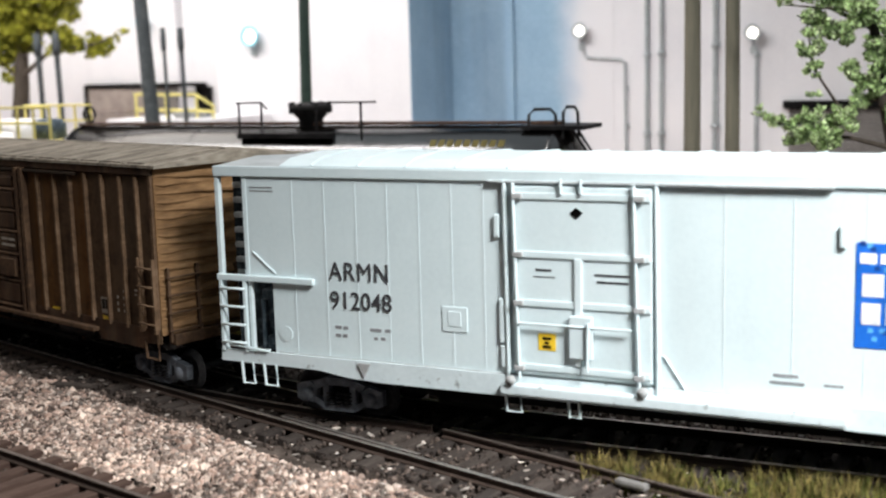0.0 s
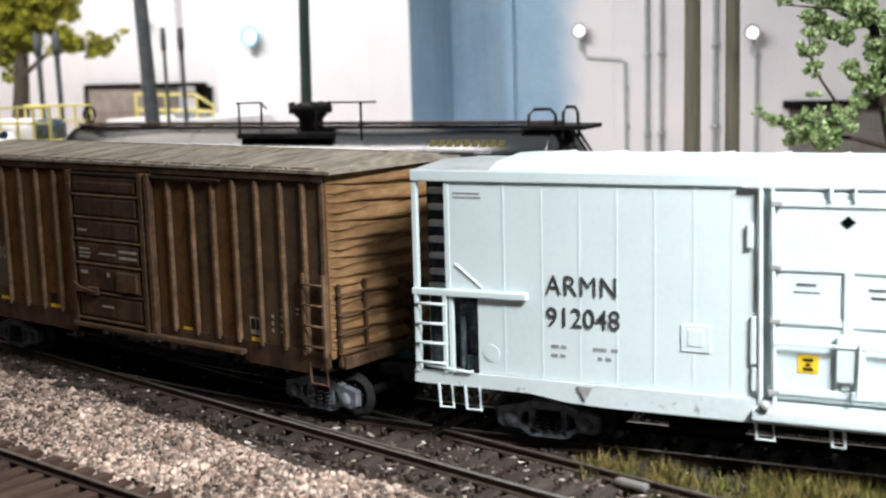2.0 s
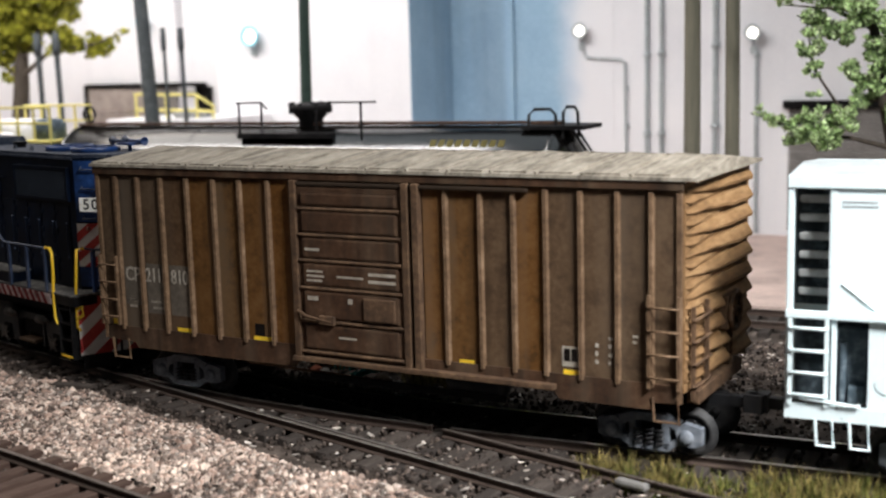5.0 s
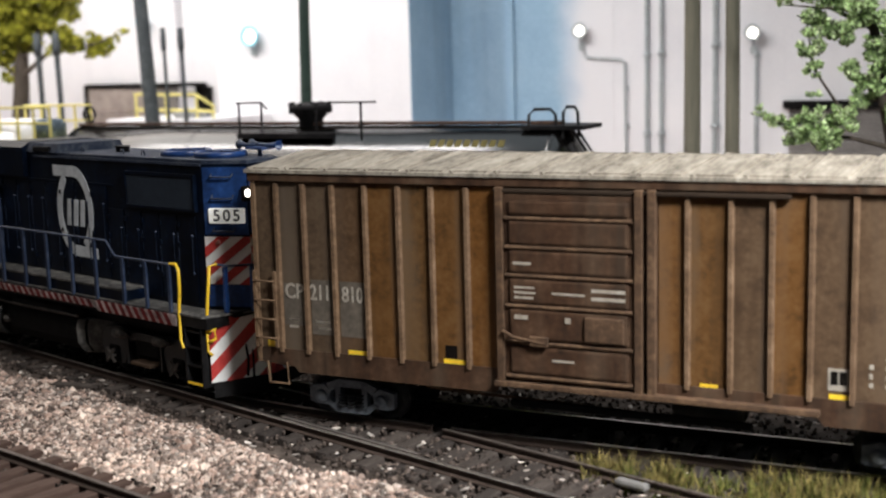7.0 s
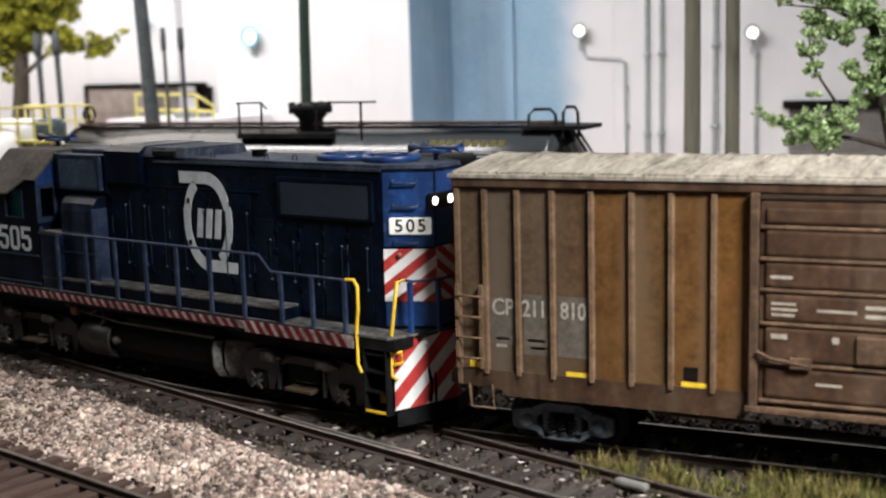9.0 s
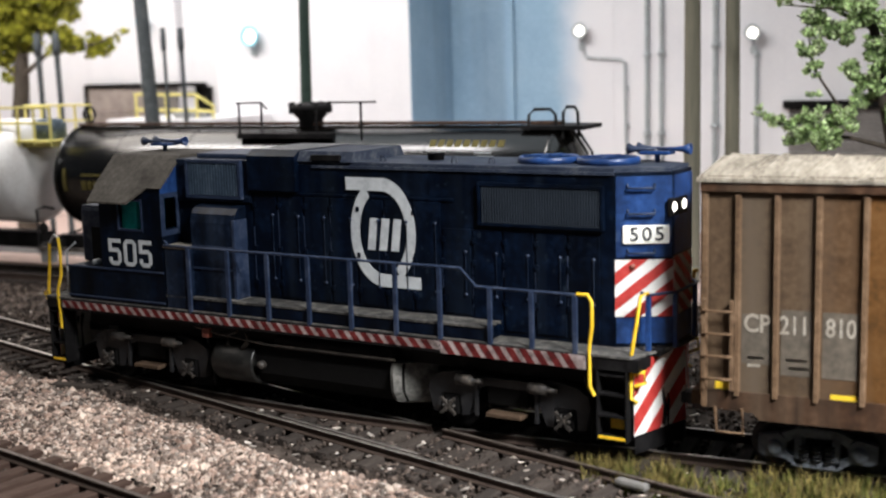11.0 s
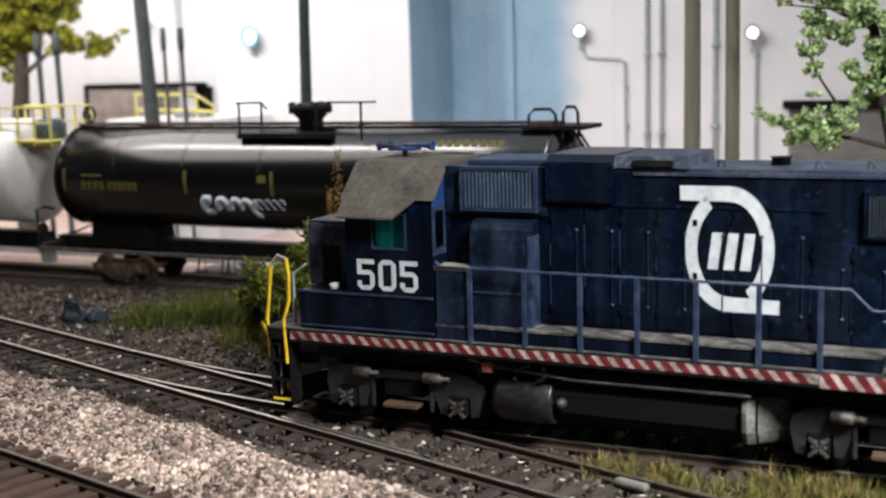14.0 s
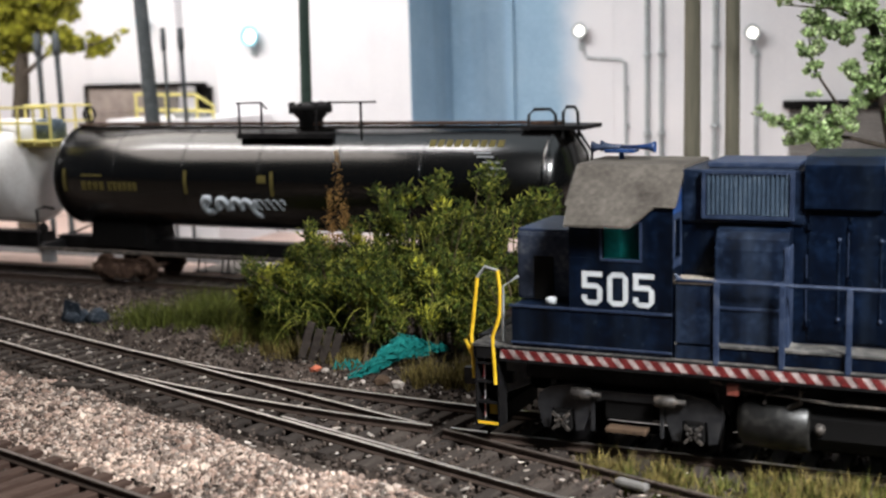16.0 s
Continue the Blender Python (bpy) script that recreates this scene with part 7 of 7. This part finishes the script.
# ---- odds and ends on the ground ----
def clutter():
    rng = np.random.default_rng(41)
    net = Shape()
    n, w = 26, 9
    vs = []
    for i in range(n + 1):
        f = i / n
        cx, cy = -5.15 + 1.2 * f, 2.75 + 1.7 * f
        for j in range(w + 1):
            g = j / w - .5
            z = .05 + .55 * math.sin(math.pi * min(1, f * 1.1)) * (1 - abs(g) * 1.4) + .09 * noise.noise(Vector((i * .6, j * .9, 3))) + .5 * f * (1 - abs(g)) - .25
            vs.append((cx + g * .35 + .12 * noise.noise(Vector((i * .5, j * .5, 8))), cy + g * .8 * (1 - .3 * f), z))
    net.add(vs, [(i * (w + 1) + j, i * (w + 1) + j + 1, (i + 1) * (w + 1) + j + 1, (i + 1) * (w + 1) + j) for i in range(n) for j in range(w)], True)
    cords = thing("netting", "crumpled teal plastic netting lying in the weeds", "netting")
    part("sheet", net, "netting", cords)
    strands = Shape()
    for k in range(90):
        i, j = rng.integers(0, n - 3), rng.integers(0, w)
        pts = [vs[(i + q) * (w + 1) + min(w, j + q // 3)] for q in range(4)]
        strands.tube([(p[0] + rng.normal(0, .03), p[1] - .05, p[2] + .05 + rng.normal(0, .03)) for p in pts], .014, 4)
    part("strands", strands, "netting", cords)
    loop = Shape()
    for k in range(14):
        a = rng.uniform(0, 6.28)
        c = (-5.55 + rng.normal(0, .25), 2.85 + rng.normal(0, .12), -.1)
        loop.tube([(c[0] + .3 * t * math.cos(a), c[1] + .2 * t * math.sin(a), c[2] + .2 * math.sin(t * 3)) for t in (0, .3, .6, 1)], .015, 4)
    part("loose_cords", loop, "netting", cords)
    junk = thing("bundle", "dark blue plastic bundle dumped by the track", "rubbish")
    part("bag", Shape().lathe([(.12, -.30), (.34, -.22), (.40, -.06), (.26, .10), (.22, .06), (.08, .2)], "z", 9, Matrix.Translation((-15.95, 5.5, 0))).lathe([(.1, -.30), (.3, -.2), (.36, -.05), (.18, .12), (.1, .2)], "z", 7, Matrix.Translation((-15.3, 5.6, 0))), "junk_blue", junk)
    part("flap", Shape().prism([(-16.4, -.2), (-15.6, -.25), (-15.7, .35), (-16.2, .45)], 5.3, 5.34), "junk_blue", junk)
    crate = thing("crate", "broken dark wooden crate in the weeds", "crate")
    m = Matrix.Translation((-6.9, 3.6, -.2)) @ Matrix.Rotation(.35, 4, "Y") @ Matrix.Rotation(.5, 4, "Z")
    for k in range(4):
        part("board", Shape().box(-.45 + k * .24, -.26 + k * .24, -.03, .03, 0, .95 - .12 * (k % 2), m, bev=.01), "tie", crate)
    part("board", Shape().box(-.45, .5, .03, .07, .3, .42, m, bev=.01), "tie", crate)
    for x, y, s, mat, nm, lb in ((-6.55, 3.0, .16, "junk_orange", "can", "orange crushed can on the dirt"), (-6.25, 2.95, .12, "litter", "paper_scrap", "crumpled pale paper scrap"), (-5.0, 2.45, .10, "litter", "paper_scrap", "crumpled pale paper scrap"), (-4.1, 2.5, .17, "litter", "plastic_bag", "torn pale plastic bag"),
                                 (-4.55, 2.6, .22, "step_rust", "cardboard", "flattened brown cardboard piece"), (-15.0, 6.6, .14, "litter", "paper_scrap", "crumpled pale paper scrap"), (-14.3, 6.9, .17, "litter", "paper_scrap", "crumpled pale paper scrap")):
        sh = Shape()
        sh.add([(x + s * (a + rng.uniform(-.25, .25)), y + s * (b + rng.uniform(-.25, .25)), ground_z(x, y) + s * .45 + s * (c * .6 + rng.uniform(-.15, .15))) for a, b, c in ICO], ICO_F)
        tagged(part(nm, sh, mat), lb, "litter")
    block = thing("timber", "weathered timber block beside the rail", "timber")
    part("block", Shape().box(-.55, .55, -.13, .13, -.32, -.1, Matrix.Translation((-10.9, -.35, 0)) @ Matrix.Rotation(.1, 4, "Z"), bev=.03), "tie", block)
    plate = thing("sleeve", "grey metal guard plate lying on the rail", "plate")
    x, y, h = main_line(3.1)
    part("plate", Shape().box(-.30, .30, -.09, .09, -.12, .0, Matrix.Translation((x - math.sin(h) * .55, y + math.cos(h) * .55, 0)) @ Matrix.Rotation(h, 4, "Z"), bev=.05), "conduit_dull", plate)


# ---- building the place ----
ground()
tracks()
buildings()
poles()
black_tank_car()
white_tank_car()
trees()
bush()
grass_patch("grass", "yellow-green grass tufts beside the train track", [(2.4, -1.75, .5), (3.2, -1.9, .6), (4.0, -2.1, .7), (4.9, -2.1, .8), (5.8, -2.0, .9), (6.6, -1.6, .9), (5.2, -1.4, .5), (6.2, -1.2, .5)], 2400, .42, "grass", 51)
grass_patch("grass", "dry straw-coloured grass tufts", [(2.0, -1.6, .4), (3.0, -1.7, .5), (4.4, -2.3, .6), (5.6, -2.6, .7), (6.6, -2.2, .8), (5.0, -1.5, .6), (6.0, -1.4, .6)], 3200, .46, "grass_dry", 52)
grass_patch("weeds", "low green weeds by the yard track", [(-13.6, 6.0, .9), (-12.4, 6.4, .9), (-11.6, 6.9, .8), (-10.6, 6.2, .9), (-9.6, 5.6, .8), (-12.8, 7.6, .7), (-11.8, 8.0, .5), (-8.7, 4.9, .6)], 9000, .72, "weed", 53)
grass_patch("weeds", "brown-green weeds under the bush", [(-8.0, 4.2, .7), (-6.2, 4.0, .6), (-3.6, 3.2, .6), (-2.8, 3.0, .5), (-3.0, 3.6, .6), (-9.8, 5.0, .7)], 3800, .5, "grass_dry", 54)
clutter()
loco, box_car, white_car = locomotive(), boxcar(), reefer()
loose_ground()

# ---- movement ----
SPEED, START = 2.205, -28.36


def vehicle_pose(s, half):
    xa, ya, _ = track(s - half)
    xb, yb, _ = track(s + half)
    return at((xa + xb) / 2, (ya + yb) / 2, 0, 0, 0, math.degrees(math.atan2(yb - ya, xb - xa)))


def motions():
    for ob, off, half in ((loco, 0, 5.18), (box_car, 14.586, 5.8), (white_car, 31.15, 6.75)):
        walk(ob, [(k / 2, vehicle_pose(START + SPEED * k / 2 + off, half)) for k in range(33)])
    for ob, x, r in WHEELS:
        walk(ob, [(k / 4, at(x, 0, r, 0, math.degrees(SPEED * k / 4 / r), 0)) for k in range(65)])


motions()
